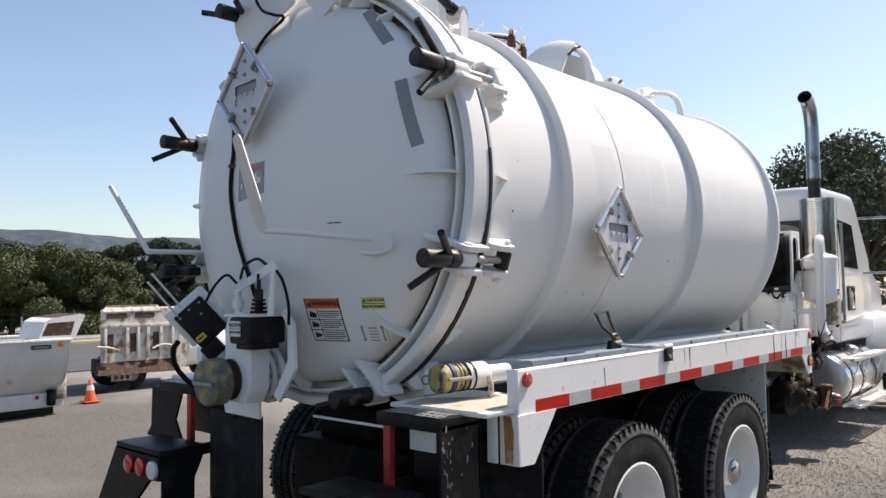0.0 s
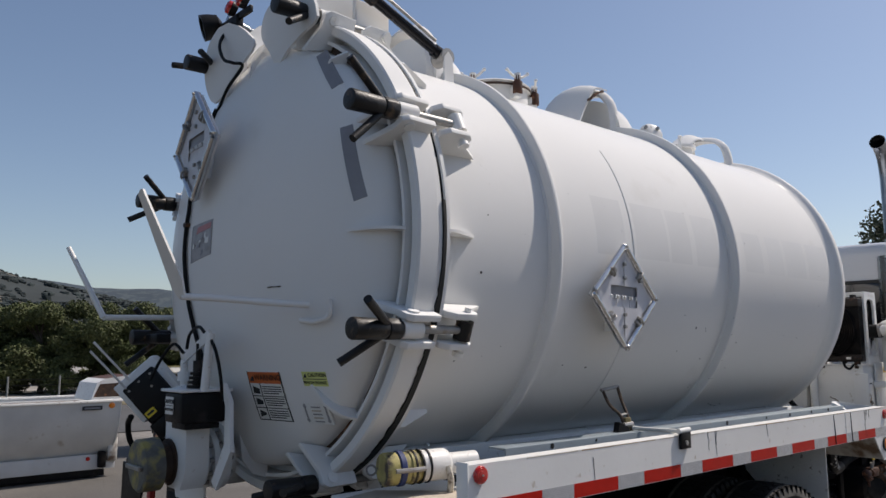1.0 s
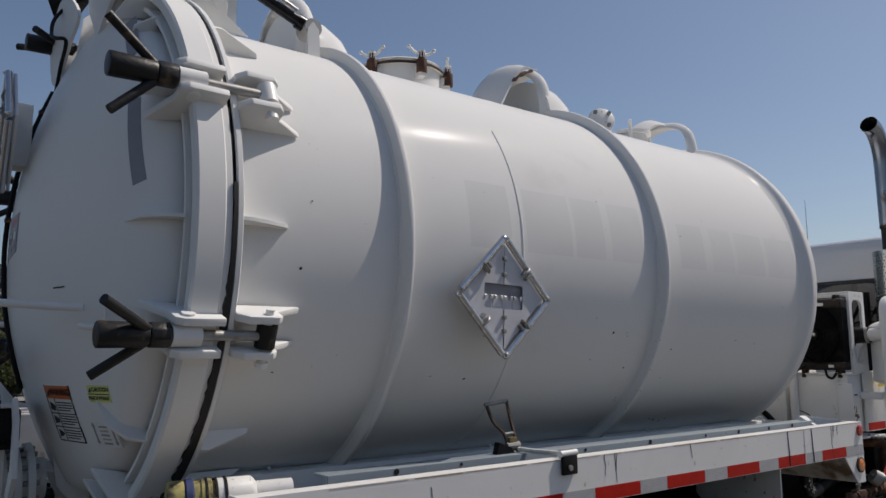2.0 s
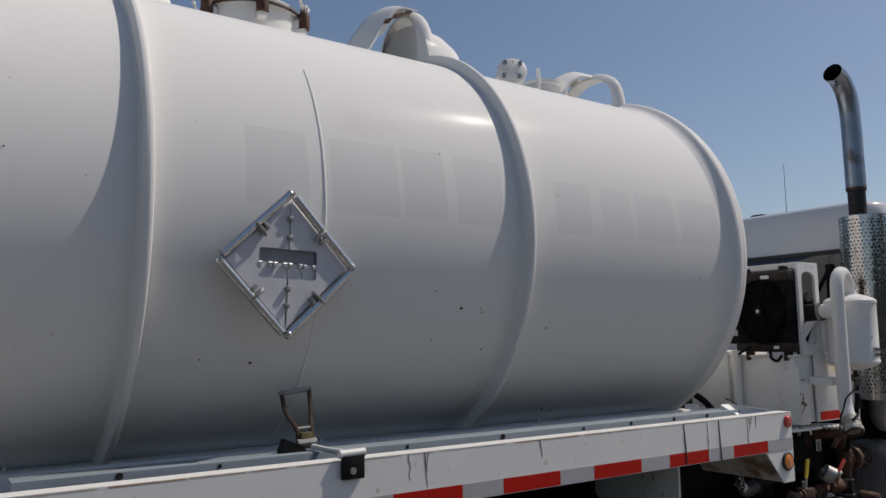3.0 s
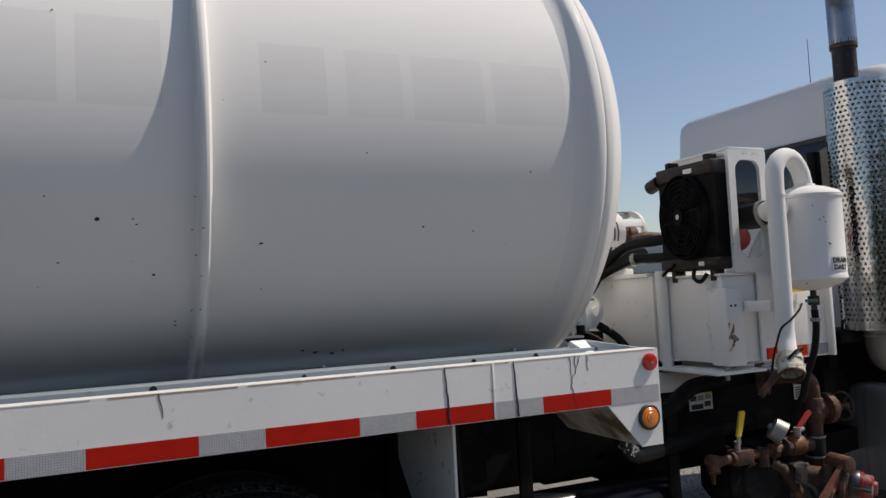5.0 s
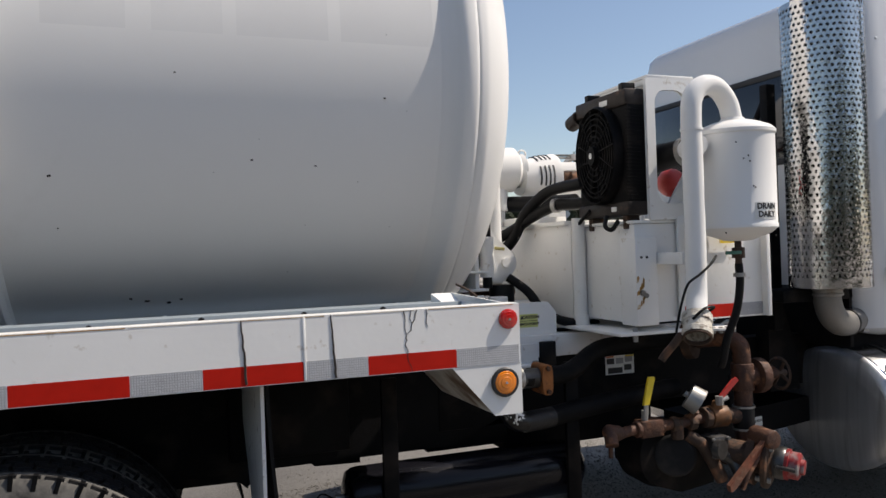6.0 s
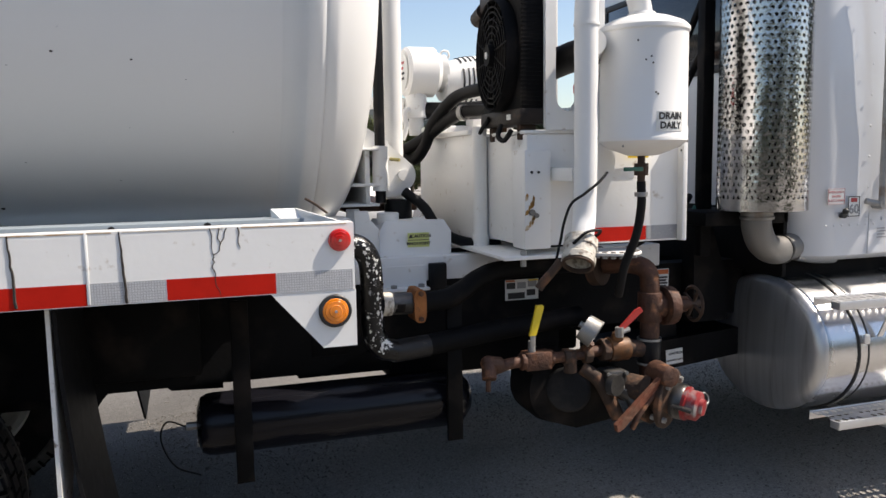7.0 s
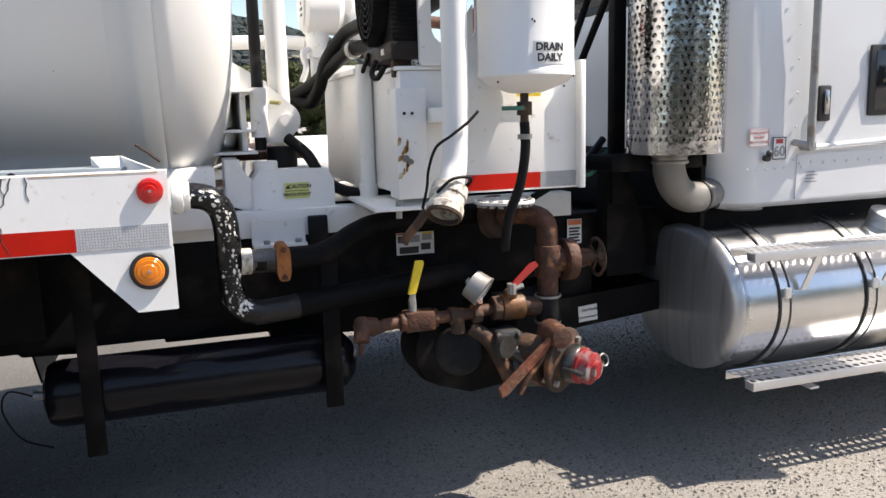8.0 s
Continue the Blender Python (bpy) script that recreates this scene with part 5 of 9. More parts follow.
def rail(side):
    """A long side rail of bent plate: outer web, top and bottom lips, inner upstand, end brackets."""
    f = -1.0 if side < 0 else 1.0
    c = [(1.22, 1.155), (1.22, 1.337), (1.15, 1.337), (1.15, 1.329), (1.212, 1.329), (1.212, 1.163), (1.15, 1.163), (1.15, 1.155)]
    beam = part("side_rail", soften(prism(B(), [(0.308, f * y, z) for y, z in c], (3.812, 0, 0)), 0.003), WHITE_WORN, truck, "white steel side rail with red and silver tape, black tar streaks")
    part("rail_cap", soften(box(B(), 0.300, 0.308, f * 1.165, f * 1.221, 1.150, 1.345), 0.002), WHITE_WORN, beam)
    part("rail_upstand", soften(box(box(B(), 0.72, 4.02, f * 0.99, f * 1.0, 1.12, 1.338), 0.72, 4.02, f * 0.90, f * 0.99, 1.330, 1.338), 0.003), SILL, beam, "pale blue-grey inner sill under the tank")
    # unseen floor, kept black to throw less light up at the tank
    part("rail_floor", box(B(), 0.40, 4.10, f * 0.60, f * 1.15, 1.17, 1.18), FRAME_BLACK, beam)
    part("front_bracket", soften(prism(B(), [(3.895, f * 1.214, 1.155), (4.03, f * 1.214, 1.0), (4.122, f * 1.214, 1.0), (4.122, f * 1.214, 1.155)], (0, f * 0.005, 0)), 0.0015), WHITE_WORN, beam)
    # the dirty paint on this underside also stands in for its shade
    part("front_bracket_web", prism(B(), [(3.898, f * 1.21, 1.155), (4.03, f * 1.21, 1.003), (4.03, f * 0.75, 1.003), (3.898, f * 0.75, 1.155)], (0.004, 0, 0.004)), DIRTY_WHITE, beam)
    part("end_plate", prism(B(), [(4.115, f * 1.21, 1.16), (4.115, f * 1.21, 1.33), (4.0, f * 0.95, 1.365), (3.93, f * 0.95, 1.365), (3.93, f * 0.95, 1.16)], (0.006, 0, 0)), WHITE_WORN, beam)
    rear = part("rear_bracket", soften(prism(B(), [(0.300, f * 1.215, 1.160), (0.570, f * 1.215, 1.158), (0.40, f * 1.215, 0.950), (0.300, f * 1.215, 0.955)], (0, f * 0.012, 0)), 0.003), WHITE_WORN, beam, "white rear bracket with a rust streak")
    part("bracket_end", soften(box(B(), 0.292, 0.303, f * 1.13, f * 1.227, 0.955, 1.160), 0.002), WHITE_WORN, rear)
    part("rust_streak", prism(B(), [(0.2905, f * 1.150, 1.155), (0.2905, f * 1.158, 0.962), (0.2905, f * 1.198, 0.962), (0.2905, f * 1.203, 1.09), (0.2905, f * 1.19, 1.155)], (0.001, 0, 0)), RUST_RUN, rear, "orange rust streak")
    x, red = 4.115, False
    for ln in (0.205, 0.272, 0.176, 0.276, 0.178, 0.279, 0.179, 0.282, 0.181, 0.284, 0.183, 0.285, 0.184, 0.285, 0.184, 0.26):
        if x - ln < 0.31:
            ln = x - 0.312
        if ln > 0.02:
            part("tape_strip", box(B(), x - ln + 0.0015, x - 0.0005, f * 1.2195, f * 1.2208, 1.157, 1.211), RED_TAPE if red else WHITE_TAPE, beam)
        x, red = x - ln, not red
    return beam


rail_near, rail_far = rail(-1), rail(1)
marker(4.08, 1.291, RED_LENS, 0.030, rail_near, "round red marker lamp", bezel=False)
marker(0.36, 1.300, RED_LENS, 0.031, rail_near, "round red marker lamp", bezel=False)
marker(4.063, 1.100, AMBER_LENS, 0.044, rail_near, "round amber marker lamp in black rubber")
# cracks, runs and seams on the near rail
rng = random.Random(11)
def tar_line(x, z0, x1, z1, r0=0.002, r1=0.001, wobble=0.0045):
    """A thin jagged black run down the rail's face."""
    n = max(4, int((z0 - z1) / 0.014))
    pts = [V(x + (x1 - x) * k / n + (rng.uniform(-wobble, wobble) if 0 < k < n else 0), -1.2206, z0 + (z1 - z0) * k / n) for k in range(n + 1)]
    part("tar_streak", tube(B(), pts, (r0 * 0.7, r1 * 0.7), 5, 1, smooth=False), TAR_BROWN, rail_near)


for x, z1 in ((3.535, 1.158), (3.29, 1.162), (1.93, 1.22), (0.99, 1.20), (2.45, 1.27)):
    tar_line(x, 1.335 if x > 1.5 else 1.30, x + 0.010, z1, 0.0028 if x > 3 else 0.0022, 0.0062 if x > 3 else 0.0012, 0.0016)
tar_line(3.748, 1.335, 3.757, 1.262)
tar_line(3.772, 1.335, 3.771, 1.285)
tar_line(3.790, 1.335, 3.771, 1.285, 0.0022, 0.0016)
tar_line(3.771, 1.285, 3.757, 1.262)
tar_line(3.757, 1.262, 3.751, 1.235, 0.0022, 0.0018)
tar_line(3.751, 1.235, 3.770, 1.158, 0.0019, 0.0012)
tar_line(3.818, 1.335, 3.823, 1.282, 0.0022, 0.0012)
tar_line(1.865, 1.333, 1.872, 1.25, 0.002, 0.001)
tar_line(1.945, 1.333, 1.94, 1.27, 0.002, 0.001)
part("weld_seam", box(B(), 3.455, 3.463, -1.2225, -1.219, 1.158, 1.335, 0.002), WHITE_WORN, rail_near)
rr = random.Random(19)
x = 0.6
while x < 4.05:
    ln = rr.uniform(0.08, 0.40)
    part("rust_line", box(B(), x, min(x + ln, 4.1), -1.2208, -1.2190, 1.3338 - rr.uniform(0.0002, 0.0016), 1.3350), RUST_RUN if rr.random() < 0.5 else DUST, rail_near, "thin rust line along the top lip")
    x += ln + rr.uniform(0.002, 0.05)
for x, y in ((2.45, -1.02), (2.9, -0.97), (3.2, -1.0), (3.5, -0.96), (2.0, -0.97), (1.0, -0.96), (1.3, -0.99), (3.75, -0.99)):
    part("tar_spot", cyl(B(), (x, -1.0005, 1.325), (x, -1.0015, 1.325), rng.uniform(0.006, 0.014), seg=7), CRACK_BLACK, rail_near)

# ratchet tie-down on the rail
part("ratchet_frame", tube(tube(B(), [(1.60, -0.945, 1.335), (1.597, -0.92, 1.41), (1.58, -0.87, 1.46), (1.574, -0.835, 1.529)], 0.008, 6), [(1.65, -0.945, 1.335), (1.653, -0.92, 1.41), (1.668, -0.88, 1.47), (1.674, -0.85, 1.542)], 0.008, 6), RUST_DARK, rail_near, "open ratchet tie-down with olive webbing")
for p, q, r in (((1.566, -0.834, 1.528), (1.682, -0.85, 1.543), 0.009), ((1.597, -0.918, 1.412), (1.653, -0.918, 1.414), 0.006), ((1.59, -0.94, 1.365), (1.66, -0.94, 1.368), 0.014)):
    part("ratchet_bar", cyl(B(), p, q, r, seg=8), STEEL, rail_near)
part("webbing", soften(box(B(), 1.603, 1.648, -0.945, -0.925, 1.345, 1.40), 0.003), mat("olive_webbing", (0.16, 0.13, 0.05), 0.8, spread=0.4, scale=40, bump=0.2, bump_scale=120), rail_near, "olive webbing strap")
part("webbing", tube(B(), [(1.64, -0.96, 1.352), (1.65, -1.05, 1.350), (1.655, -1.14, 1.352), (1.65, -1.225, 1.352)], 0.010, 8), LABEL_WHITE, rail_near)
part("ratchet_foot", prism(B(), [(1.52, -0.96, 1.338), (1.535, -0.96, 1.385), (1.60, -0.96, 1.36), (1.62, -0.96, 1.336)], (0, 0.03, 0)), BLACK, rail_near)
part("strap_hook", soften(box(B(), 1.61, 1.69, -1.238, -1.222, 1.278, 1.352), 0.004), BLACK, rail_near, "black steel strap hook")
part("strap_roll", cyl(B(), (1.605, -1.225, 1.357), (1.695, -1.225, 1.359), 0.013, seg=12), LABEL_WHITE, rail_near)
part("hook_bolt", cyl(B(), (1.645, -1.238, 1.305), (1.645, -1.246, 1.305), 0.011, seg=8), STEEL, rail_near)

# mudguard stays and plates between the wheels
for f in (-1, 1):
    part("mudguard_stay", soften(prism(B(), [(3.345, f * 0.62, 1.155), (3.345, f * 1.135, 1.155), (3.345, f * 1.135, 0.62), (3.345, f * 1.12, 0.50), (3.345, f * 0.95, 0.60), (3.345, f * 0.62, 0.95)], (0.010, 0, 0)), 0.002), CHIPPED, truck, "chipped white mudguard plate ahead of the wheels")
    flap = [(3.360 + 0.095 * (k / 8) ** 1.8, 1.15 - 0.86 * k / 8) for k in range(9)]
    part("mud_flap", soften(prism(B(), [(x, f * 0.62, z) for x, z in flap] + [(x + 0.010, f * 0.62, z) for x, z in flap[::-1]], (0, f * 0.51, 0)), 0.002), HOSE, truck, "curved black rubber mud flap")
    part("fender_lip", soften(box(B(), 0.55, 1.95, f * 0.95, f * 1.15, 1.135, 1.15), 0.004), WHITE_WORN, truck)
    if f < 0:
        part("mud_flap", soften(box(B(), 0.52, 0.532, f * 0.62, f * 1.18, 0.28, 0.98), 0.003), RUBBER, truck, "black rubber mud flap")

# deck, cross members and rear bumper
deck = part("rear_deck", soften(box(B(), 0.12, 0.66, -1.20, -0.66, 1.168, 1.188), 0.004), WHITE_WORN, truck, "dusty white rear deck plate")
part("deck_plate", soften(box(B(), 0.12, 0.66, 0.70, 1.20, 1.168, 1.188), 0.004), WHITE_WORN, deck)
for f in (-1, 1):
    part("deck_face", soften(box(B(), 0.270, 0.282, f * 1.08, f * 1.13, 0.96, 1.168), 0.003), WHITE_WORN, deck)
part("sill_face", soften(box(B(), 0.14, 0.15, -0.66, -0.10, 1.064, 1.076), 0.003), WHITE_WORN, deck)
part("number_holder", soften(box(B(), 0.098, 0.102, -0.95, -0.80, 1.006, 1.088), 0.0015), LABEL_WHITE, deck)
part("rust_patch", prism(B(), [(0.12, -1.15, 1.1885), (0.12, -0.75, 1.1885), (0.30, -0.70, 1.1885), (0.55, -0.95, 1.1885), (0.50, -1.17, 1.1885)], (0, 0, 0.001)), DUST, deck, "dusty rust-stained patch")
for x in (0.7, 1.9, 3.2, 4.3, 5.2):
    part("cross_member", soften(box(B(), x - 0.05, x + 0.05, -0.46, 0.46, 0.84, 1.02), 0.006), FRAME_BLACK, truck)
for f in (-1, 1):
    part("tank_sill", soften(box(B(), 0.45, 4.25, f * 0.40, f * 0.56, 1.10, 1.30), 0.006), WHITE_WORN, truck, "white long sill under the tank")
    for x in (0.75, 1.9, 3.1, 3.95):
        part("saddle", prism(B(), [(x, f * 0.30, 1.18)] + [(x, f * 0.98 * math.sin(radians(t)), TZ - 0.985 * math.cos(radians(t))) for t in (18, 22, 26, 29)] + [(x, f * 0.60, 1.18)], (0.012, 0, 0)), WHITE_WORN, truck)

for f in (-1, 1):
    y0, y1 = f * 0.72, f * 1.085
    step = part("rear_step", soften(box(B(), -0.02, 0.225, y0, y1, 1.120, 1.172), 0.005), BLACK, truck, "black steel rear step with open grip tread")
    bm = perforated(B(), lambda u, v: V(-0.015 + 0.235 * v / 5.0, min(y0, y1) + 0.01 + 0.335 * u / 9.5, 1.1765), 9, 5, 0.55)
    part("tread", bm, STEEL, step, "bright worn grip tread", smooth=False)
    if f < 0:
        part("step_side", soften(prism(B(), [(-0.02, y1, 1.14), (0.225, y1, 1.14), (0.225, y1, 0.92), (0.20, y1, 0.72), (0.15, y1, 0.56), (-0.02, y1, 0.52)], (0, -f * 0.012, 0)), 0.003), BLACK, step)
    else:
        part("step_side", soften(prism(B(), [(0.02, 0.90, 1.13), (0.02, 1.24, 1.13), (0.02, 1.25, 0.90), (0.02, 1.30, 0.84), (0.02, 0.90, 0.84), (0.02, 0.98, 0.96)], (0.012, 0, 0)), 0.003), BLACK, step)
    if f < 0:
        rs = random.Random(21)
        bm = B()
        for k in range(46):
            px_, pz = (rs.uniform(-0.018, 0.05) if k % 3 else rs.uniform(0.0, 0.2)), rs.uniform(0.70, 1.14)
            w, h = rs.uniform(0.001, 0.005), rs.uniform(0.003, 0.018)
            prism(bm, [(px_ - w, y1 - 0.0006, pz - h), (px_ + w * 0.7, y1 - 0.0006, pz - h * 0.6), (px_ + w, y1 - 0.0006, pz + h * 0.5), (px_ - w * 0.4, y1 - 0.0006, pz + h)], (0, 0.001, 0))
        tagged(part("paint_scuffs", bm, PALE_INK, step, "pale scuffs in the black paint", smooth=False), kind="stuff")
    part("step_back", soften(box(B(), 0.205, 0.222, y0, y1, 0.86, 1.12), 0.003), BLACK, step)
    part("red_strip", soften(box(B(), -0.015, 0.015, f * 0.755, f * 0.795, 0.86, 1.118), 0.003), RED_PAINT, step, "red painted upright")
    low = part("lamp_step", soften(box(B(), -0.30, -0.04, f * 0.56, f * 1.02, 0.845, 0.885), 0.005), BLACK, truck, "black bumper step with three round rear lamps")
    part("lamp_panel", soften(prism(B(), [(-0.30, f * y, z) for y, z in ((1.02, 0.86), (0.565, 0.86), (0.565, 0.735), (0.66, 0.73), (0.83, 0.58), (0.95, 0.42), (1.33, 0.40), (1.22, 0.55))], (0.02, 0, 0)), 0.003), BLACK, low)
    for k, lens in enumerate((RED_LENS, RED_LENS, LABEL_WHITE)):
        part("rear_lamp", lathe(B(), [(0.0, 0.046), (0.015, 0.046), (0.022, 0.036), (0.025, 0.0)], (-0.30, f * (0.86 - 0.122 * k), 0.785), (-1, 0, 0), 24), lens, low)
    part("step_leg", soften(prism(B(), [(-0.28, f * 0.565, 0.85), (-0.04, f * 0.565, 0.85), (-0.10, f * 0.565, 0.72), (-0.10, f * 0.565, 0.35), (-0.28, f * 0.565, 0.35)], (0, f * 0.015, 0)), 0.003), BLACK, low)
    part("step_arm", soften(box(B(), -0.10, 0.21, f * 0.69, f * 0.71, 0.80, 0.86), 0.003), BLACK, low)
for f in (-1,):
    part("tow_arm", soften(prism(B(), [(-0.20, f * 0.36, 0.50), (-0.20, f * 0.36, 0.58), (0.40, f * 0.36, 0.80), (0.75, f * 0.36, 0.90), (0.75, f * 0.36, 0.66)], (0, f * 0.03, 0)), 0.006), FRAME_BLACK, truck)
part("suspension_beam", soften(box(B(), 0.56, 0.80, -0.60, 0.60, 0.42, 0.84), 0.02), FRAME_BLACK, truck, "dark suspension beam behind the bumper")
part("rear_crossbar", soften(box(B(), -0.10, 0.02, -1.05, 0.58, 0.46, 0.60), 0.01), FRAME_BLACK, truck, "black lower bumper bar")
part("centre_flap", soften(box(B(), 0.0, 0.014, 0.125, 0.585, 0.60, 1.06), 0.003), RUBBER, truck, "black rubber centre flap")
part("flap_bracket", soften(prism(B(), [(-0.05, 0.065, 1.165), (-0.05, 0.385, 1.14), (-0.05, 0.36, 1.068), (-0.05, 0.065, 1.062)], (0.01, 0, 0)), 0.002), WHITE_WORN, truck)
# capped hose coupling on the deck
coup = part("hose_coupling", lathe(B(), [(0.0, 0.0), (0.0, 0.058), (0.008, 0.062), (0.05, 0.062), (0.055, 0.057), (0.10, 0.057), (0.105, 0.062), (0.135, 0.062), (0.14, 0.055), (0.21, 0.055)], (0.24, -0.82, 1.285), (0.97, -0.24, 0.02), 28), YELLOW_GRIME, truck, "grimy yellow hose coupling with cam levers")
cd = V(0.97, -0.24, 0.02).normalized()
c0 = V(0.24, -0.82, 1.285)
part("coupling_pipe", lathe(B(), [(0.15, 0.060), (0.26, 0.060), (0.272, 0.052), (0.28, 0.04), (0.40, 0.04)], c0, cd, 28), CHIPPED, coup)
for t0 in (0.115, 0.145, 0.175):
    part("hose_band", lathe(B(), [(t0, 0.0615), (t0 + 0.002, 0.0645), (t0 + 0.008, 0.0645), (t0 + 0.010, 0.0615)], c0, cd, 28), GREASE, coup)
part("coupling_band", lathe(B(), [(0.052, 0.058), (0.058, 0.066), (0.076, 0.066), (0.082, 0.058)], c0, cd, 28), mat("blue_band", (0.03, 0.05, 0.16), 0.6, spread=0.3, scale=20), coup)
for s in (-1, 1):
    up = V(0, 0, 1).cross(cd).normalized()
    part("cam_lever", tube(B(), [c0 + cd * 0.03 + up * s * 0.064, c0 + cd * 0.09 + up * s * 0.070, c0 + cd * 0.15 + up * s * 0.066], 0.009, 8), STEEL, coup)
part("coupling_ring", lathe(B(), [(-0.006, 0.018), (0.0, 0.022), (0.006, 0.018), (0.0, 0.014)], c0 - cd * 0.03 + V(0, 0.02, 0), (0.7, 0.7, 0), 18, closed=True), STEEL, coup)
part("coupling_foot", tube(B(), [c0 + cd * 0.235 + V(0, -0.055, 0.0), c0 + cd * 0.245 + V(0, -0.062, -0.05), c0 + cd * 0.25 + V(0, -0.05, -0.10)], 0.013, 8), THREAD, coup, "rusty flaking hold-down")
# chassis clutter under the tank
part("drive_shaft", cyl(B(), (1.6, 0, 0.70), (6.0, 0, 0.78), 0.055, seg=16), FRAME_BLACK, truck)
for x in (1.32, 2.69):
    axle = part("axle", cyl(B(), (x, -0.95, 0.51), (x, 0.95, 0.51), 0.07, seg=16), FRAME_BLACK, truck)
    part("differential", ball(B(), (x, 0, 0.52), 0.21, 18, (1, 0.9, 0.95)), FRAME_BLACK, axle)
for f in (-1, 1):
    part("leaf_spring", soften(prism(B(), [(1.1, f * 0.50, 0.66), (1.93, f * 0.50, 0.80), (2.75, f * 0.50, 0.66), (2.75, f * 0.50, 0.60), (1.93, f * 0.50, 0.70), (1.1, f * 0.50, 0.60)], (0, f * 0.09, 0)), 0.006), FRAME_BLACK, truck)

for f in (-1, 1):
    part("spring_hanger", soften(prism(B(), [(3.05, f * 0.45, 1.0), (3.05, f * 0.45, 0.70), (3.34, f * 0.45, 0.695), (3.368, f * 0.45, 0.668), (3.397, f * 0.45, 0.712), (3.43, f * 0.45, 0.745), (3.472, f * 0.45, 0.764), (3.589, f * 0.45, 0.755), (3.593, f * 0.45, 0.737), (3.616, f * 0.45, 0.716), (3.79, f * 0.45, 0.709), (3.79, f * 0.45, 1.0)], (0, f * 0.02, 0)), 0.004), FRAME_BLACK, truck, "black spring hanger on the chassis")

# ---- air tank and pipes under the front of the rail
airt = part("air_tank", lathe(B(), [(-0.028, 0.0), (-0.024, 0.06), (-0.012, 0.092), (0.008, 0.102), (0.03, 0.105), (0.88, 0.105), (0.91, 0.093), (0.94, 0.06), (0.96, 0.0)], (3.72, -0.60, 0.625), (1, 0, 0), 32), GLOSS_BLACK, truck, "glossy black air tank under the chassis")
for x in (3.84, 4.575):
    part("tank_strap", soften(box(B(), x - 0.028, x + 0.028, -0.725, -0.705, 0.45 if x < 4 else 0.50, 1.06), 0.003), FRAME_BLACK, airt)
part("fitting", cyl(B(), (3.66, -0.60, 0.625), (3.72, -0.60, 0.625), 0.014, seg=8), STEEL, airt)
part("air_line", tube(B(), [(3.66, -0.60, 0.625), (3.60, -0.64, 0.66), (3.58, -0.64, 0.60), (3.62, -0.62, 0.50), (3.70, -0.60, 0.45)], 0.003, 6), HOSE, airt)
for x0, x1, y, z0, z1 in ((3.30, 3.72, -0.62, 0.80, 1.10), (4.05, 4.40, -0.50, 0.72, 0.80), (4.40, 5.12, -0.46, 0.675, 0.86)):
    part("side_box", soften(box(B(), x0, x1, y, y + 0.2, z0, z1), 0.008), FRAME_BLACK, truck)
bend = [(4.14, -0.81, 1.236), (4.18, -0.81, 1.236), (4.225, -0.81, 1.222), (4.255, -0.80, 1.18), (4.265, -0.79, 1.10), (4.266, -0.785, 0.98), (4.272, -0.785, 0.92), (4.298, -0.785, 0.878), (4.345, -0.78, 0.862)]
pipe = part("suction_pipe", tube(B(), bend, 0.038, 18, 8), PIPE_BLACK, truck, "black steel pipe bend with flaking white paint")
part("pipe_stub", soften(cyl(cyl(B(), (4.118, -0.81, 1.236), (4.15, -0.81, 1.236), 0.050, seg=20), (4.15, -0.81, 1.236), (4.168, -0.81, 1.236), 0.044, seg=12), 0.003), CHIPPED, pipe, "chipped white pipe union")
for k in (2, 4, 6):
    p, q = V(bend[k]), V(bend[k + 1])
    part("weld_bead", cyl(B(), p, p + (q - p).normalized() * 0.006, 0.0395, seg=18), PIPE_BLACK, pipe)
part("pipe_end", tube(B(), [(4.335, -0.78, 0.862), (4.40, -0.768, 0.863), (4.465, -0.757, 0.866)], 0.0385, 16), GREASE, pipe, "grimy dark pipe sleeve")
part("lower_pipe", tube(B(), [(4.46, -0.758, 0.866), (4.75, -0.70, 0.885), (5.10, -0.66, 0.905)], 0.038, 16), FRAME_BLACK, pipe, "dull black lower pipe")
rng = random.Random(3)
bm = B()
line_ = smooth_path(bend, 8)
for k in range(190):
    i = int(rng.random() ** 0.8 * (len(line_) - 10)) + 4
    c, d = line_[i], (line_[i + 1] - line_[i - 1]).normalized()
    n = V(rng.uniform(-0.7, 1.0), -1.0, rng.uniform(-0.3, 0.8))
    n = (n - d * n.dot(d)).normalized()
    q = c + n * 0.0382
    s_, w = d, 0.0010 + 0.0075 * rng.random() ** 3
    t2 = n.cross(d)
    prism(bm, [q + s_ * w * rng.uniform(0.5, 1.8), q + t2 * w * rng.uniform(0.5, 1.3), q - s_ * w * rng.uniform(0.6, 1.4), q - t2 * w * rng.uniform(0.4, 1.0)], n * 0.0007)
tagged(part("paint_flakes", bm, LABEL_WHITE, pipe, "flakes of white paint", smooth=False), kind="stuff")
branch = part("branch_pipe", tube(B(), [(4.285, -0.785, 1.026), (4.40, -0.77, 1.020), (4.53, -0.745, 1.020), (4.60, -0.725, 1.040), (4.68, -0.70, 1.078), (4.80, -0.67, 1.100), (5.2, -0.62, 1.105)], 0.036, 14), FRAME_BLACK, truck, "dark branch pipe with an orange rusted clamp")
oval_ = [(4.425 + 0.021 * math.copysign(abs(math.cos(radians(a))) ** 0.5, math.cos(radians(a))), -0.815, 1.015 + 0.056 * math.copysign(abs(math.sin(radians(a))) ** 0.6, math.sin(radians(a)))) for a in range(0, 360, 20)]
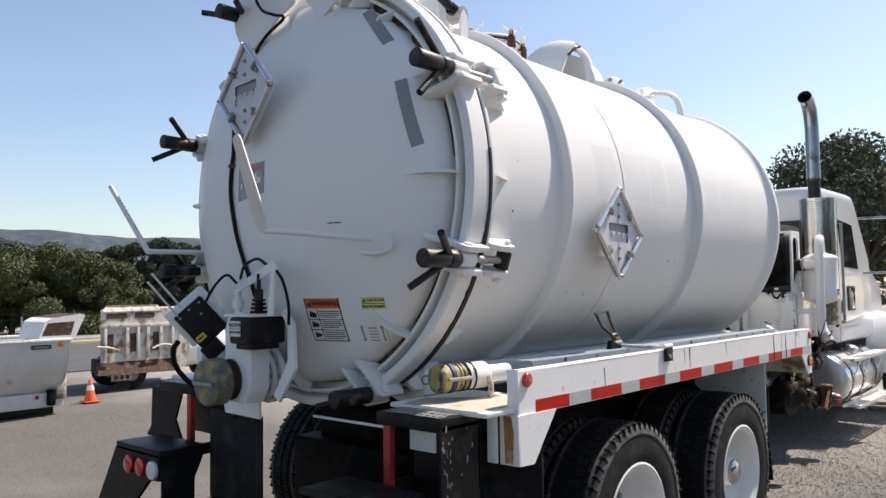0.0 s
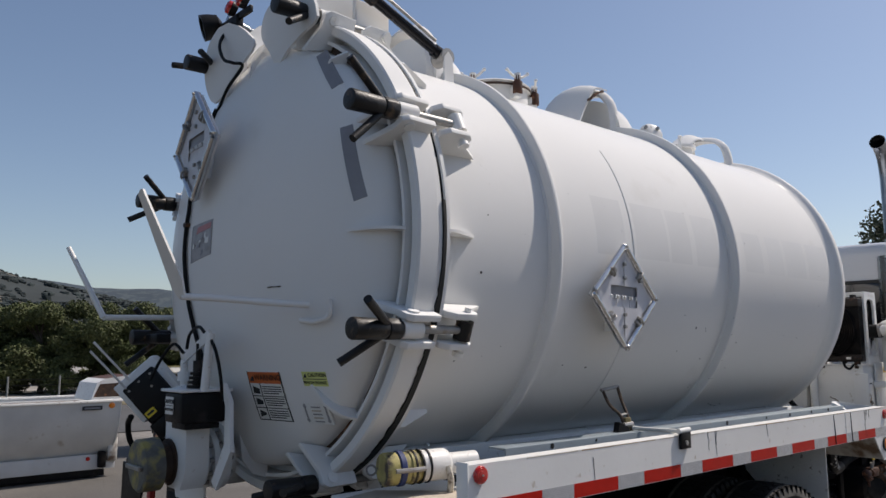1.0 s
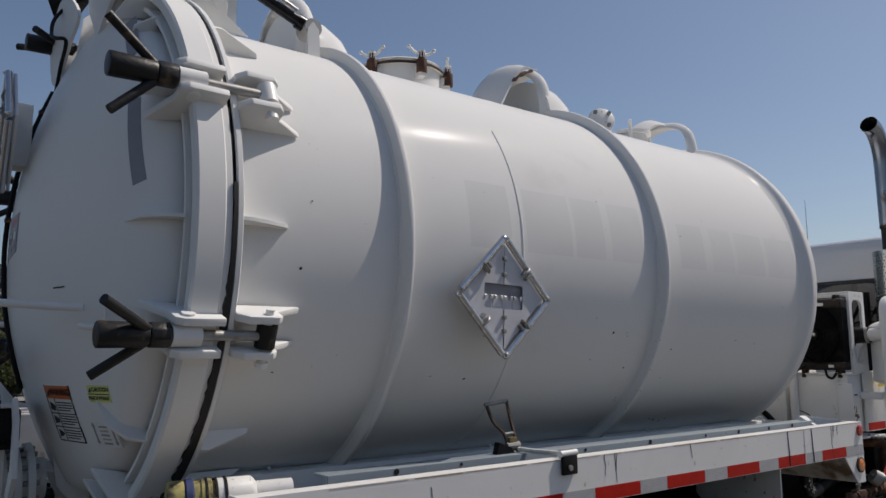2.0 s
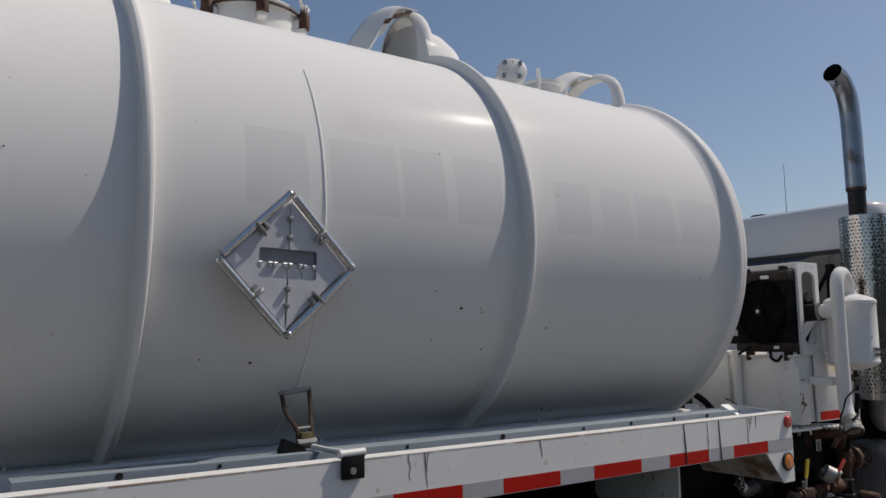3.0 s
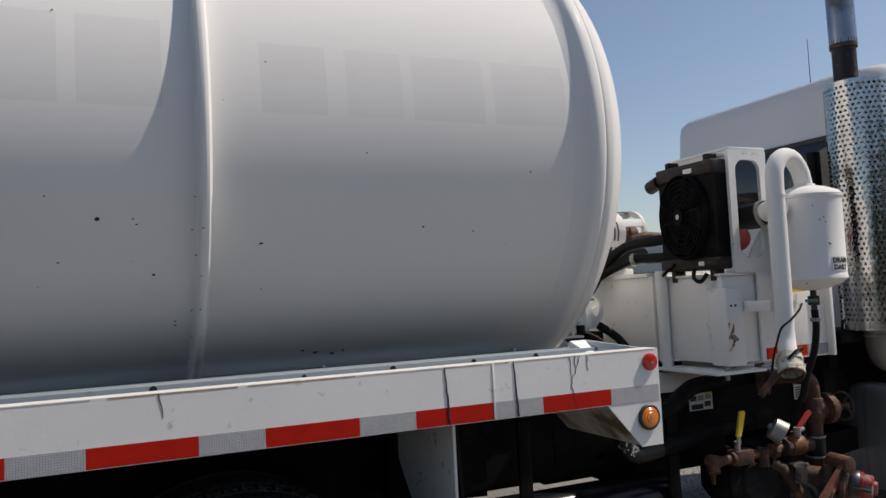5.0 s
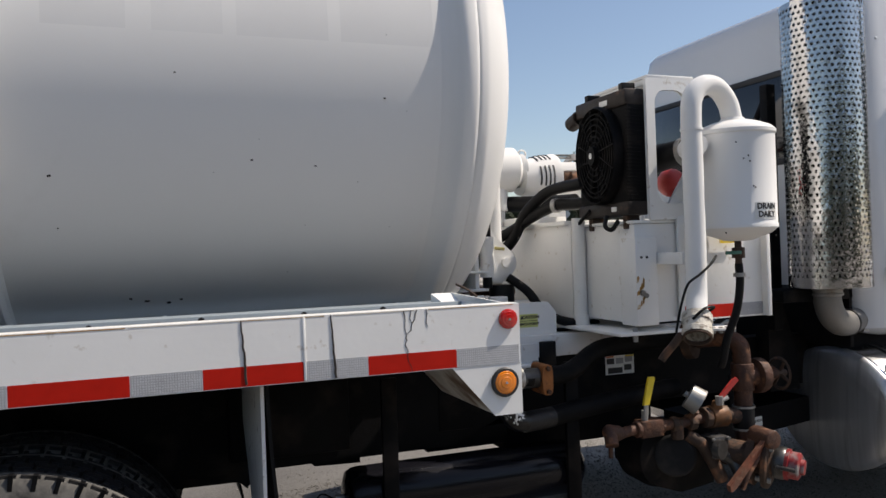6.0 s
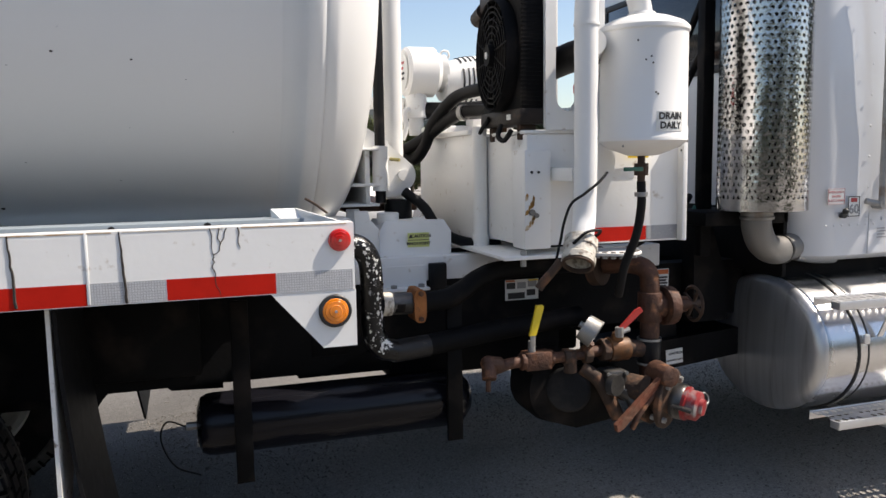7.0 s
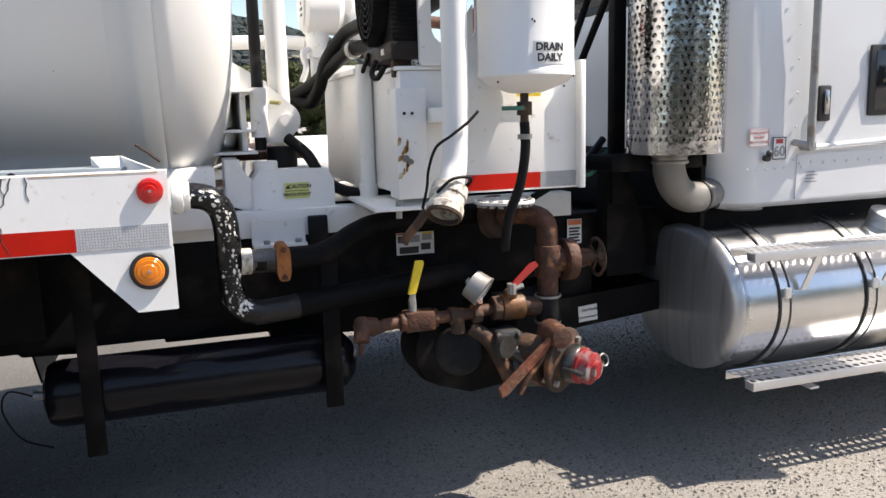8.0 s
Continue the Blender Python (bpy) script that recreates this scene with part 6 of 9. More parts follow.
clampo = part("pipe_clamp", soften(prism(B(), oval_, (0, 0.10, 0)), 0.004), ORANGE_RUST, branch, "orange rusted pipe clamp with two bolts")
for z in (0.972, 1.058):
    part("bolt", cyl(B(), (4.425, -0.815, z), (4.425, -0.826, z), 0.009, seg=6), RUST, clampo)
part("pipe_union", cyl(B(), (4.296, -0.783, 1.026), (4.328, -0.779, 1.024), 0.041, seg=12), THREAD, branch, "chipped pale weld collar")
part("bare_sleeve", tube(B(), [(4.326, -0.779, 1.024), (4.38, -0.772, 1.021), (4.41, -0.768, 1.020)], 0.0372, 14), CAN_STEEL, branch)

# ---- pump module between tank and cab
sub = part("pump_subframe", soften(box(B(), 4.05, 5.55, -0.52, -0.44, 1.055, 1.145), 0.004), WHITE_WORN, truck, "white pump subframe")
part("subframe_beam", soften(box(B(), 4.05, 5.55, 0.44, 0.52, 1.055, 1.145), 0.004), WHITE_WORN, sub)
part("lock_block", soften(box(B(), 4.545, 4.61, -0.545, -0.50, 1.02, 1.12), 0.004), BLACK, sub)
guard = part("hinge_guard", soften(prism(B(), [(4.37, -0.48, 1.13), (4.65, -0.48, 1.13), (4.65, -0.48, 1.235), (4.635, -0.44, 1.275), (4.40, -0.44, 1.275), (4.37, -0.48, 1.24)], (0, 0.20, 0)), 0.006), WHITE_WORN, truck, "white hinge guard with a pinch point sticker")
for y in (-0.455, -0.30):
    part("guard_cheek", soften(prism(B(), [(4.285, y, 1.17), (4.285, y, 1.318), (4.335, y, 1.318), (4.342, y, 1.285), (4.372, y - 0.015, 1.25), (4.372, y - 0.015, 1.135)], (0, 0.010, 0)), 0.002), WHITE_WORN, guard)
part("guard_tray", soften(prism(B(), [(4.285, -0.455, 1.165), (4.372, -0.475, 1.135), (4.372, -0.29, 1.135), (4.285, -0.29, 1.165)], (0, 0, 0.008)), 0.002), WHITE_WORN, guard)
part("guard_boss", soften(cyl(B(), (4.428, -0.385, 1.22), (4.428, -0.385, 1.305), 0.042, seg=24), 0.004), WHITE_WORN, guard)
part("guard_foot", soften(prism(B(), [(4.354, -0.535, 1.035), (4.532, -0.535, 1.035), (4.532, -0.535, 1.115), (4.354, -0.535, 1.115)], (0, 0.01, 0)), 0.002), WHITE_WORN, guard)
part("guard_foot", soften(box(B(), 4.354, 4.532, -0.585, -0.525, 1.028, 1.038), 0.002), WHITE_WORN, guard)
for x in (4.40, 4.505):
    part("bolt", cyl(B(), (x, -0.56, 1.038), (x, -0.56, 1.050), 0.012, seg=6), STEEL, guard)
st = part("caution_sticker", box(B(), 4.478, 4.562, -0.4825, -0.4805, 1.178, 1.232), LABEL_GREEN, guard, "yellow-green pinch point caution sticker")
part("rule", box(B(), 4.479, 4.561, -0.4832, -0.482, 1.2035, 1.2055), INK, st)
mw = pose(0, 0, 0, 90, 0, 0)
part("lettering", text_mesh("CAUTION", 0.0120, Matrix.Translation((4.530, -0.4832, 1.219)) @ mw, bold=0.05), INK, st)
part("lettering", text_mesh("PINCH POINT", 0.0105, Matrix.Translation((4.520, -0.4832, 1.191)) @ mw, bold=0.05), INK, st)
part("warning_sign", prism(B(), [(4.481, -0.4832, 1.212), (4.497, -0.4832, 1.212), (4.489, -0.4832, 1.227)], (0, 0.001, 0)), INK, st)

hop = part("oil_reservoir", soften(box(B(), 4.765, 5.45, -0.42, 0.30, 1.19, 1.605), 0.012), WHITE_WORN, truck, "white pump housing box")
part("reservoir_rim", soften(box(B(), 4.75, 5.40, -0.40, 0.31, 1.598, 1.618), 0.004), WHITE_WORN, hop)
part("reservoir_step", soften(box(B(), 4.752, 5.0, 0.02, 0.29, 1.618, 1.655), 0.006), WHITE_WORN, hop)
part("housing", soften(box(B(), 4.80, 5.05, -0.845, -0.45, 1.20, 1.585), 0.008), WHITE_WORN, hop, "white bolted housing with rust marks")
part("housing_lid", soften(box(B(), 4.79, 5.06, -0.85, -0.44, 1.585, 1.597), 0.003), WHITE_WORN, hop)
cover = part("cover_box", soften(box(B(), 4.775, 4.872, -0.885, -0.78, 1.195, 1.53), 0.004), WHITE_WORN, hop, "narrow white cover with rust marks")
rng = random.Random(8)
for k in range(9):
    x, z = 4.785 + 0.008 * (k % 4) + rng.uniform(-0.003, 0.003), 1.27 + 0.013 * k
    w, h = rng.uniform(0.004, 0.008), rng.uniform(0.010, 0.026)
    part("rust_mark", prism(B(), [(x - w, -0.8862, z - h), (x + w * 0.6, -0.8862, z - h * 0.7), (x + w, -0.8862, z + h * 0.4), (x, -0.8862, z + h * 0.7), (x - w * 0.7, -0.8862, z + h * 0.2)], (0, 0.0008, 0)), RUST_RUN, cover)
for x, z in ((4.80, 1.455), (4.825, 1.455)):
    part("screw", cyl(B(), (x, -0.884, z), (x, -0.889, z), 0.005, seg=8), INK, cover)
part("bolt", cyl(cyl(B(), (4.80, -0.884, 1.32), (4.80, -0.895, 1.32), 0.011, seg=8), (4.815, -0.884, 1.31), (4.815, -0.895, 1.31), 0.009, seg=8), BARE, cover)
part("corner_post", cyl(cyl(B(), (4.772, -0.478, 1.17), (4.772, -0.478, 1.625), 0.028, seg=20), (4.772, -0.478, 1.17), (4.772, -0.478, 1.215), 0.034, seg=20), WHITE_WORN, hop)
part("base_plate", soften(box(B(), 4.70, 4.985, -0.885, -0.30, 1.160, 1.173), 0.003), WHITE_WORN, hop)
part("base_flange", soften(lathe(B(), [(0.0, 0.0), (0.0, 0.10), (0.010, 0.10), (0.010, 0.0)], (5.14, -0.84, 1.160), (0, 0, 1), 36), 0.002), CHIPPED, hop)
for k in range(10):
    a = radians(180 + 20 * k)
    part("bolt", cyl(B(), (5.14 + 0.085 * math.cos(a), -0.84 + 0.085 * math.sin(a), 1.150), (5.14 + 0.085 * math.cos(a), -0.84 + 0.085 * math.sin(a), 1.174), 0.009, seg=6), STEEL, hop)
part("bolt", cyl(B(), (4.78, -0.86, 1.135), (4.78, -0.86, 1.19), 0.010, seg=6), STEEL, hop)
panel = part("side_panel", soften(box(B(), 4.985, 5.40, -0.868, -0.853, 1.20, 1.61), 0.004), WHITE_WORN, truck, "white side panel with red and silver tape")
part("tape_strip", box(B(), 5.005, 5.255, -0.8695, -0.8675, 1.207, 1.257), RED_TAPE, panel)
part("tape_strip", box(B(), 5.257, 5.392, -0.8695, -0.8675, 1.207, 1.257), WHITE_TAPE, panel)
part("yellow_sticker", box(B(), 5.13, 5.225, -0.8695, -0.8675, 1.535, 1.570), YELLOW, panel)
for j in range(2):
    part("text_bar", box(B(), 5.14, 5.215, -0.8705, -0.8690, 1.543 + 0.012 * j, 1.549 + 0.012 * j), INK, panel)
part("panel_edge", soften(box(B(), 5.385, 5.405, -0.90, -0.853, 1.20, 1.61), 0.003), WHITE_WORN, panel)
part("pipe_bracket", soften(box(B(), 4.875, 4.955, -1.03, -0.84, 1.425, 1.47), 0.004), WHITE_WORN, hop)
part("bracket_hole", cyl(B(), (4.90, -0.890, 1.45), (4.90, -0.886, 1.45), 0.008, seg=10), INK, hop)

# cooler with its fan in an upright frame
def framed(bm, outer, inner, y0, y1):
    """A plate in the plane x-z with an opening."""
    loops = [[bm.verts.new((x, y, z)) for x, z in lp] for lp in (outer, inner) for y in (y0, y1)]
    n = len(outer)
    for k in range(n):
        j = (k + 1) % n
        for p, q in ((0, 2), (1, 3), (0, 1), (2, 3)):
            bm.faces.new((loops[p][k], loops[p][j], loops[q][j], loops[q][k]))
    return bm


frame_c = part("cooler_frame", soften(framed(B(), rounded(4.862, 5.085, 1.597, 2.145, 0.012), rounded(4.90, 5.045, 1.66, 2.10, 0.050), -0.865, -0.848), 0.002), WHITE_WORN, truck, "white upright cooler frame with a rounded opening")
for spec in ((4.872, 4.895, -0.848, -0.50, 2.120, 2.145), (4.872, 4.895, -0.52, -0.50, 1.597, 2.120), (5.062, 5.082, -0.52, -0.50, 1.597, 2.13)):
    part("frame_member", soften(box(B(), *spec), 0.004), WHITE_WORN, frame_c)
part("frame_top", soften(box(B(), 4.868, 5.085, -0.865, -0.45, 2.143, 2.156), 0.003), WHITE_WORN, frame_c)
part("frame_gusset", prism(B(), [(4.895, -0.85, 1.66), (4.96, -0.85, 1.66), (5.04, -0.85, 1.78), (5.04, -0.85, 1.66)], (0, 0.01, 0)), WHITE_WORN, frame_c)
cool = part("oil_cooler", soften(box(B(), 4.785, 4.868, -0.845, -0.33, 1.64, 2.085), 0.006), FRAME_BLACK, truck, "black oil cooler with electric fan")
part("cooler_tank", soften(box(B(), 4.775, 4.87, -0.85, -0.32, 2.055, 2.125), 0.012), COOLER_BROWN, cool)
part("cooler_tank", soften(box(B(), 4.775, 4.87, -0.85, -0.32, 1.60, 1.66), 0.012), COOLER_BROWN, cool)
part("cooler_nozzle", cyl(B(), (4.80, -0.32, 2.07), (4.80, -0.22, 2.05), 0.035, seg=16), COOLER_BROWN, cool)
part("cooler_label", box(B(), 4.7725, 4.7745, -0.68, -0.60, 2.075, 2.098), LABEL_WHITE, cool)
part("cooler_label", box(B(), 4.7725, 4.7745, -0.74, -0.69, 1.620, 1.640), LABEL_WHITE, cool)
for y in (-0.78, -0.42):
    part("mount_lug", soften(box(B(), 4.79, 4.85, y - 0.02, y + 0.02, 2.12, 2.155), 0.004), BLACK, cool)
    part("mount_lug", soften(box(B(), 4.79, 4.85, y - 0.02, y + 0.02, 1.545, 1.61), 0.004), RUST_DARK, cool)
for k in range(26):
    z = 1.67 + 0.0148 * k
    part("fin", box(B(), 4.781, 4.872, -0.848, -0.835, z, z + 0.006), FRAME_BLACK, cool)
fc = V(4.755, -0.60, 1.865)
part("fan_shroud", lathe(B(), [(0.0, 0.212), (0.035, 0.212), (0.045, 0.205), (0.035, 0.198), (0.0, 0.198)], fc + V(0.03, 0, 0), (-1, 0, 0), 40, closed=True), FRAME_BLACK, cool)
bm = B()
for r in (0.06, 0.085, 0.11, 0.135, 0.16, 0.18):
    lathe(bm, [(-0.003, r - 0.003), (0.003, r - 0.003), (0.003, r + 0.003), (-0.003, r + 0.003)], fc - V(0.01, 0, 0), (-1, 0, 0), 32, closed=True)
for k in range(12):
    a = radians(30 * k)
    cyl(bm, fc + V(-0.01, 0.03 * math.cos(a), 0.03 * math.sin(a)), fc + V(-0.01, 0.20 * math.cos(a + 0.35), 0.20 * math.sin(a + 0.35)), 0.004, seg=6)
part("fan_grille", bm, FRAME_BLACK, cool)
part("fan_motor", cyl(B(), fc + V(0.02, 0, 0), fc + V(-0.03, 0, 0), 0.05, 0.04, 20), FRAME_BLACK, cool)
part("fan_badge", cyl(B(), fc + V(-0.03, 0, 0), fc + V(-0.033, 0, 0), 0.013, seg=12), LABEL_WHITE, cool)
for k in range(8):
    a = radians(45 * k)
    u, w = V(0, math.cos(a), math.sin(a)), V(0.02, -math.sin(a) * 0.5, math.cos(a) * 0.5).normalized()
    part("fan_blade", prism(B(), [fc + u * 0.05 - w * 0.02 + V(0.015, 0, 0), fc + u * 0.185 - w * 0.035 + V(0.015, 0, 0), fc + u * 0.19 + w * 0.03 + V(0.015, 0, 0), fc + u * 0.05 + w * 0.02 + V(0.015, 0, 0)], (0.003, 0, 0)), FRAME_BLACK, cool)
part("cooler_wire", tube(B(), [(4.76, -0.72, 1.62), (4.74, -0.74, 1.58), (4.75, -0.77, 1.565), (4.77, -0.79, 1.60)], 0.009, 8), HOSE, cool)
part("cooler_wire", tube(B(), [(4.77, -0.58, 1.65), (4.765, -0.50, 1.60), (4.772, -0.475, 1.56), (4.775, -0.475, 1.42), (4.775, -0.47, 1.25)], 0.008, 8), HOSE, cool)
shrink = Matrix(((1, 0, 0, 0), (0, 0.70, 0, -0.254), (0, 0, 0.93, 0.129), (0, 0, 0, 1)))
for ob in [cool] + [c for c in scene.objects if c.parent == cool and not c.name.startswith("cooler_wire")]:
    ob.data.transform(shrink)
for path in (((4.84, -0.47, 1.78), (4.814, -0.40, 1.775), (4.79, -0.28, 1.77), (4.758, -0.20, 1.745), (4.712, -0.10, 1.665), (4.690, -0.03, 1.566), (4.662, 0.03, 1.510), (4.62, 0.08, 1.525), (4.55, 0.14, 1.56)), ((4.85, -0.47, 1.69), (4.82, -0.36, 1.693), (4.782, -0.27, 1.693), (4.736, -0.13, 1.651), (4.683, -0.02, 1.592), (4.625, 0.07, 1.55), (4.57, 0.15, 1.52), (4.48, 0.20, 1.50))):
    h = part("hydraulic_hose", tube(B(), path, 0.026, 14), HOSE, truck, "thick black hydraulic hose")
part("hose_clamp", cyl(B(), (4.787, -0.282, 1.693), (4.778, -0.262, 1.692), 0.033, seg=14), STEEL, h)
part("hydraulic_hose", tube(B(), [(4.74, 0.31, 1.735), (4.80, 0.25, 1.735), (4.86, 0.18, 1.73), (4.93, 0.08, 1.725), (4.98, -0.10, 1.72)], 0.040, 14), HOSE, truck, "thick black hydraulic hose")
part("hose_clamp", cyl(B(), (4.775, 0.278, 1.735), (4.785, 0.268, 1.735), 0.044, seg=16), STEEL, truck)
part("hydraulic_hose", tube(B(), [(4.52, -0.30, 1.38), (4.58, -0.36, 1.32), (4.62, -0.42, 1.24), (4.70, -0.46, 1.19), (4.85, -0.48, 1.17)], 0.020, 12), HOSE, truck, "thick black hydraulic hose")


# hoist ram on its bracket in front of the tank
ram = part("hoist_ram", cyl(B(), (4.425, -0.29, 1.34), (4.432, -0.27, 2.60), 0.021, seg=18), BLACK, truck, "black hoist ram in a white bracket")
part("ram_tube", cyl(B(), (4.515, -0.16, 1.34), (4.515, -0.16, 3.0), 0.040, seg=20), WHITE, ram)
part("ram_barrel", cyl(B(), (4.50, -0.27, 1.18), (4.50, -0.27, 1.35), 0.055, seg=20), BLACK, ram)
part("ram_sleeve", cyl(B(), (4.425, -0.29, 1.385), (4.428, -0.287, 1.56), 0.031, seg=18), WHITE_WORN, ram)
part("ram_bracket", soften(prism(B(), [(4.44, -0.275, 1.36), (4.44, -0.275, 1.59)] + [(4.52 + 0.055 * math.cos(radians(t)), -0.275, 1.445 + 0.06 * math.sin(radians(t))) for t in (60, 40, 20, 0, -20, -40, -60)] + [(4.52, -0.275, 1.365)], (0, 0.04, 0)), 0.006), WHITE_WORN, ram, "white rounded ram bracket")
part("grease_cock", cyl(B(), (4.47, -0.28, 1.51), (4.50, -0.31, 1.505), 0.007, seg=8), YELLOW_GRIME, ram)
part("ram_pin", cyl(B(), (4.52, -0.295, 1.445), (4.52, -0.22, 1.445), 0.022, seg=16), WHITE_WORN, ram)
beam_ = part("cross_beam", soften(box(B(), 4.36, 4.38, -0.31, 0.95, 1.33, 1.55), 0.004), WHITE_WORN, truck, "white cross beam in front of the tank")
for z in (1.328, 1.405, 1.543):
    part("beam_flange", soften(box(B(), 4.20, 4.41, -0.34, 0.95, z, z + 0.010), 0.003), WHITE_WORN, beam_)
part("beam_gusset", soften(prism(B(), [(4.20, -0.29, 1.55), (4.20, -0.29, 1.70), (4.32, -0.29, 1.665), (4.46, -0.29, 1.58), (4.46, -0.29, 1.55)], (0, 0.012, 0)), 0.003), WHITE_WORN, beam_)
part("rust_beam", soften(box(B(), 4.30, 4.60, -0.20, 0.90, 1.30, 1.33), 0.004), RUST, truck, "rusty plate beyond the pump")
part("spring_clip", tube(B(), [(4.10, -0.94, 1.345), (4.07, -0.93, 1.37), (4.04, -0.90, 1.39)], 0.004, 6), RUST_DARK, truck)

# blower and motor on the far side
bc_ = V(4.68, 0.26, 1.913)
blow = part("blower", lathe(B(), [(0.0, 0.0), (0.0, 0.10), (0.012, 0.113), (0.14, 0.115), (0.146, 0.105), (0.165, 0.09), (0.165, 0.0)], bc_, (1, 0.05, 0), 36), WHITE, truck, "white vacuum blower casing")
part("blower_label", cyl(B(), bc_ - V(0.0, 0, 0), bc_ - V(0.002, 0, 0), 0.085, seg=28), LABEL_WHITE, blow)
for k, (w, m_) in enumerate(((0.05, INK), (0.062, INK), (0.03, RED_INK), (0.055, RED_INK))):
    part("text_bar", box(B(), 4.6765, 4.6785, 0.26 - w / 2, 0.26 + w / 2, 1.875 + 0.024 * k, 1.886 + 0.024 * k), m_, blow)
part("blower_throat", lathe(B(), [(0.165, 0.06), (0.18, 0.075), (0.20, 0.085)], bc_, (1, 0.05, 0), 32), WHITE, blow)
part("lifting_eye", lathe(B(), [(-0.005, 0.020), (0.0, 0.025), (0.005, 0.020), (0.0, 0.015)], (4.885, 0.26, 1.995), (0.2, 1, 0), 18, closed=True), WHITE, blow)
part("blower_neck", soften(cyl(cyl(B(), (4.74, 0.26, 1.82), (4.74, 0.26, 1.70), 0.05, seg=18), (4.74, 0.26, 1.72), (4.74, 0.26, 1.62), 0.035, seg=14), 0.004), WHITE_WORN, blow)
part("blower_pipe", tube(B(), [(4.70, 0.24, 1.74), (4.67, 0.22, 1.72), (4.68, 0.22, 1.66), (4.66, 0.22, 1.60)], 0.013, 10), WHITE_WORN, blow)
part("ducting", tube(B(), [(4.70, 0.30, 1.765), (4.62, 0.34, 1.775), (4.45, 0.40, 1.78), (4.30, 0.45, 1.78)], 0.03, 14), WHITE_WORN, blow)
mc = V(4.87, 0.275, 1.872)
ax = V(1, 0.05, 0).normalized()
mot = part("motor", lathe(B(), [(0.0, 0.05), (0.0, 0.090), (0.05, 0.100), (0.10, 0.116), (0.165, 0.124), (0.180, 0.128), (0.195, 0.128), (0.195, 0.07)], mc, ax, 40), WHITE, truck, "white slotted motor housing with an open bell end")
for u, r in ((0.075, 0.110), (0.098, 0.1165), (0.121, 0.120), (0.144, 0.1225)):
    for k in range(5):
        part("slot", lathe(B(), [(u - 0.004, r - 0.004), (u - 0.004, r + 0.0012), (u + 0.004, r + 0.0018), (u + 0.004, r - 0.004)], mc, ax, 8, 72 * k + 8, 72 * k + 60), INK, mot)
part("motor_ring", lathe(B(), [(0.33, 0.100), (0.33, 0.132), (0.348, 0.132), (0.348, 0.100)], mc, ax, 36, closed=True), WHITE, mot)
for k in range(5):
    part("motor_arm", lathe(B(), [(0.19, 0.112), (0.19, 0.126), (0.335, 0.130), (0.335, 0.116)], mc, ax, 4, 72 * k, 72 * k + 22, closed=True), WHITE, mot)
part("coupling", soften(cyl(cyl(B(), mc + ax * 0.19, mc + ax * 0.36, 0.045, seg=16), mc + ax * 0.24, mc + ax * 0.29, 0.066, seg=16), 0.005), RUST_DARK, mot, "brown shaft coupling")
part("motor_foot", soften(box(B(), 5.0, 5.10, 0.20, 0.30, 1.60, 1.82), 0.006), WHITE_WORN, mot)
part("brown_pipe", tube(B(), [(5.05, 0.08, 1.815), (5.12, 0.06, 1.835), (5.24, 0.06, 1.83)], 0.026, 10), RUST, truck, "rusty brown fitting by the motor")
part("red_fitting", ball(B(), (5.20, -0.55, 1.768), 0.062, 18), RED_PAINT, truck, "red painted fitting behind the frame")
part("rubber_elbow", tube(B(), [(4.90, -0.55, 1.79), (4.94, -0.68, 1.82), (4.98, -0.80, 1.845), (5.0, -0.93, 1.855)], 0.052, 16), HOSE, truck, "black rubber intake elbow")
part("elbow_clamp", cyl(B(), (4.995, -0.90, 1.853), (5.0, -0.92, 1.855), 0.056, seg=18), STEEL, truck)
part("pipe_stub_side", cyl(B(), (5.0, -0.92, 1.856), (4.93, -1.06, 1.86), 0.043, seg=18), WHITE, truck)

# vent pipe, silencer can and its drain
vent = part("vent_pipe", tube(B(), [(4.865, -1.115, 1.25), (4.89, -1.085, 1.33), (4.897, -1.08, 1.5), (4.897, -1.08, 1.75), (4.897, -1.08, 1.96), (4.915, -1.075, 2.035), (4.97, -1.065, 2.075), (5.04, -1.05, 2.07), (5.10, -1.035, 2.02), (5.125, -1.03, 1.95)], 0.037, 20, 8), WHITE, truck, "white vent pipe bent over at the top")
d = V(-0.45, -0.55, -0.9).normalized()
mouth = V(4.862, -1.118, 1.245)
part("pipe_mouth", lathe(B(), [(0.0, 0.044), (0.0, 0.052), (0.03, 0.053), (0.034, 0.049), (0.06, 0.049), (0.065, 0.053), (0.085, 0.052), (0.085, 0.042), (0.02, 0.040)], mouth, d, 28), THREAD, vent, "chipped threaded pipe mouth")
part("pipe_ring", lathe(B(), [(0.080, 0.050), (0.092, 0.050), (0.094, 0.043), (0.080, 0.041)], mouth, d, 28), RUST_DARK, vent)
part("pipe_bore", lathe(B(), [(0.02, 0.0), (0.02, 0.041)], mouth, d, 28), SOOT, vent)
part("pipe_wire", tube(B(), [(4.945, -1.13, 1.455), (4.91, -1.14, 1.425), (4.86, -1.14, 1.39), (4.82, -1.13, 1.36), (4.80, -1.12, 1.30), (4.80, -1.10, 1.25), (4.785, -1.10, 1.19)], 0.0045, 6), HOSE, vent)
part("pipe_wire", tube(B(), [(4.81, -1.16, 1.24), (4.85, -1.175, 1.275), (4.91, -1.15, 1.275), (4.925, -1.09, 1.25), (4.90, -1.05, 1.22)], 0.005, 6), HOSE, vent)
part("handle_rag", tube(B(), [(4.79, -1.12, 1.185), (4.772, -1.108, 1.155), (4.745, -1.092, 1.118), (4.73, -1.085, 1.095)], 0.014, 8), RUST_DARK, vent)
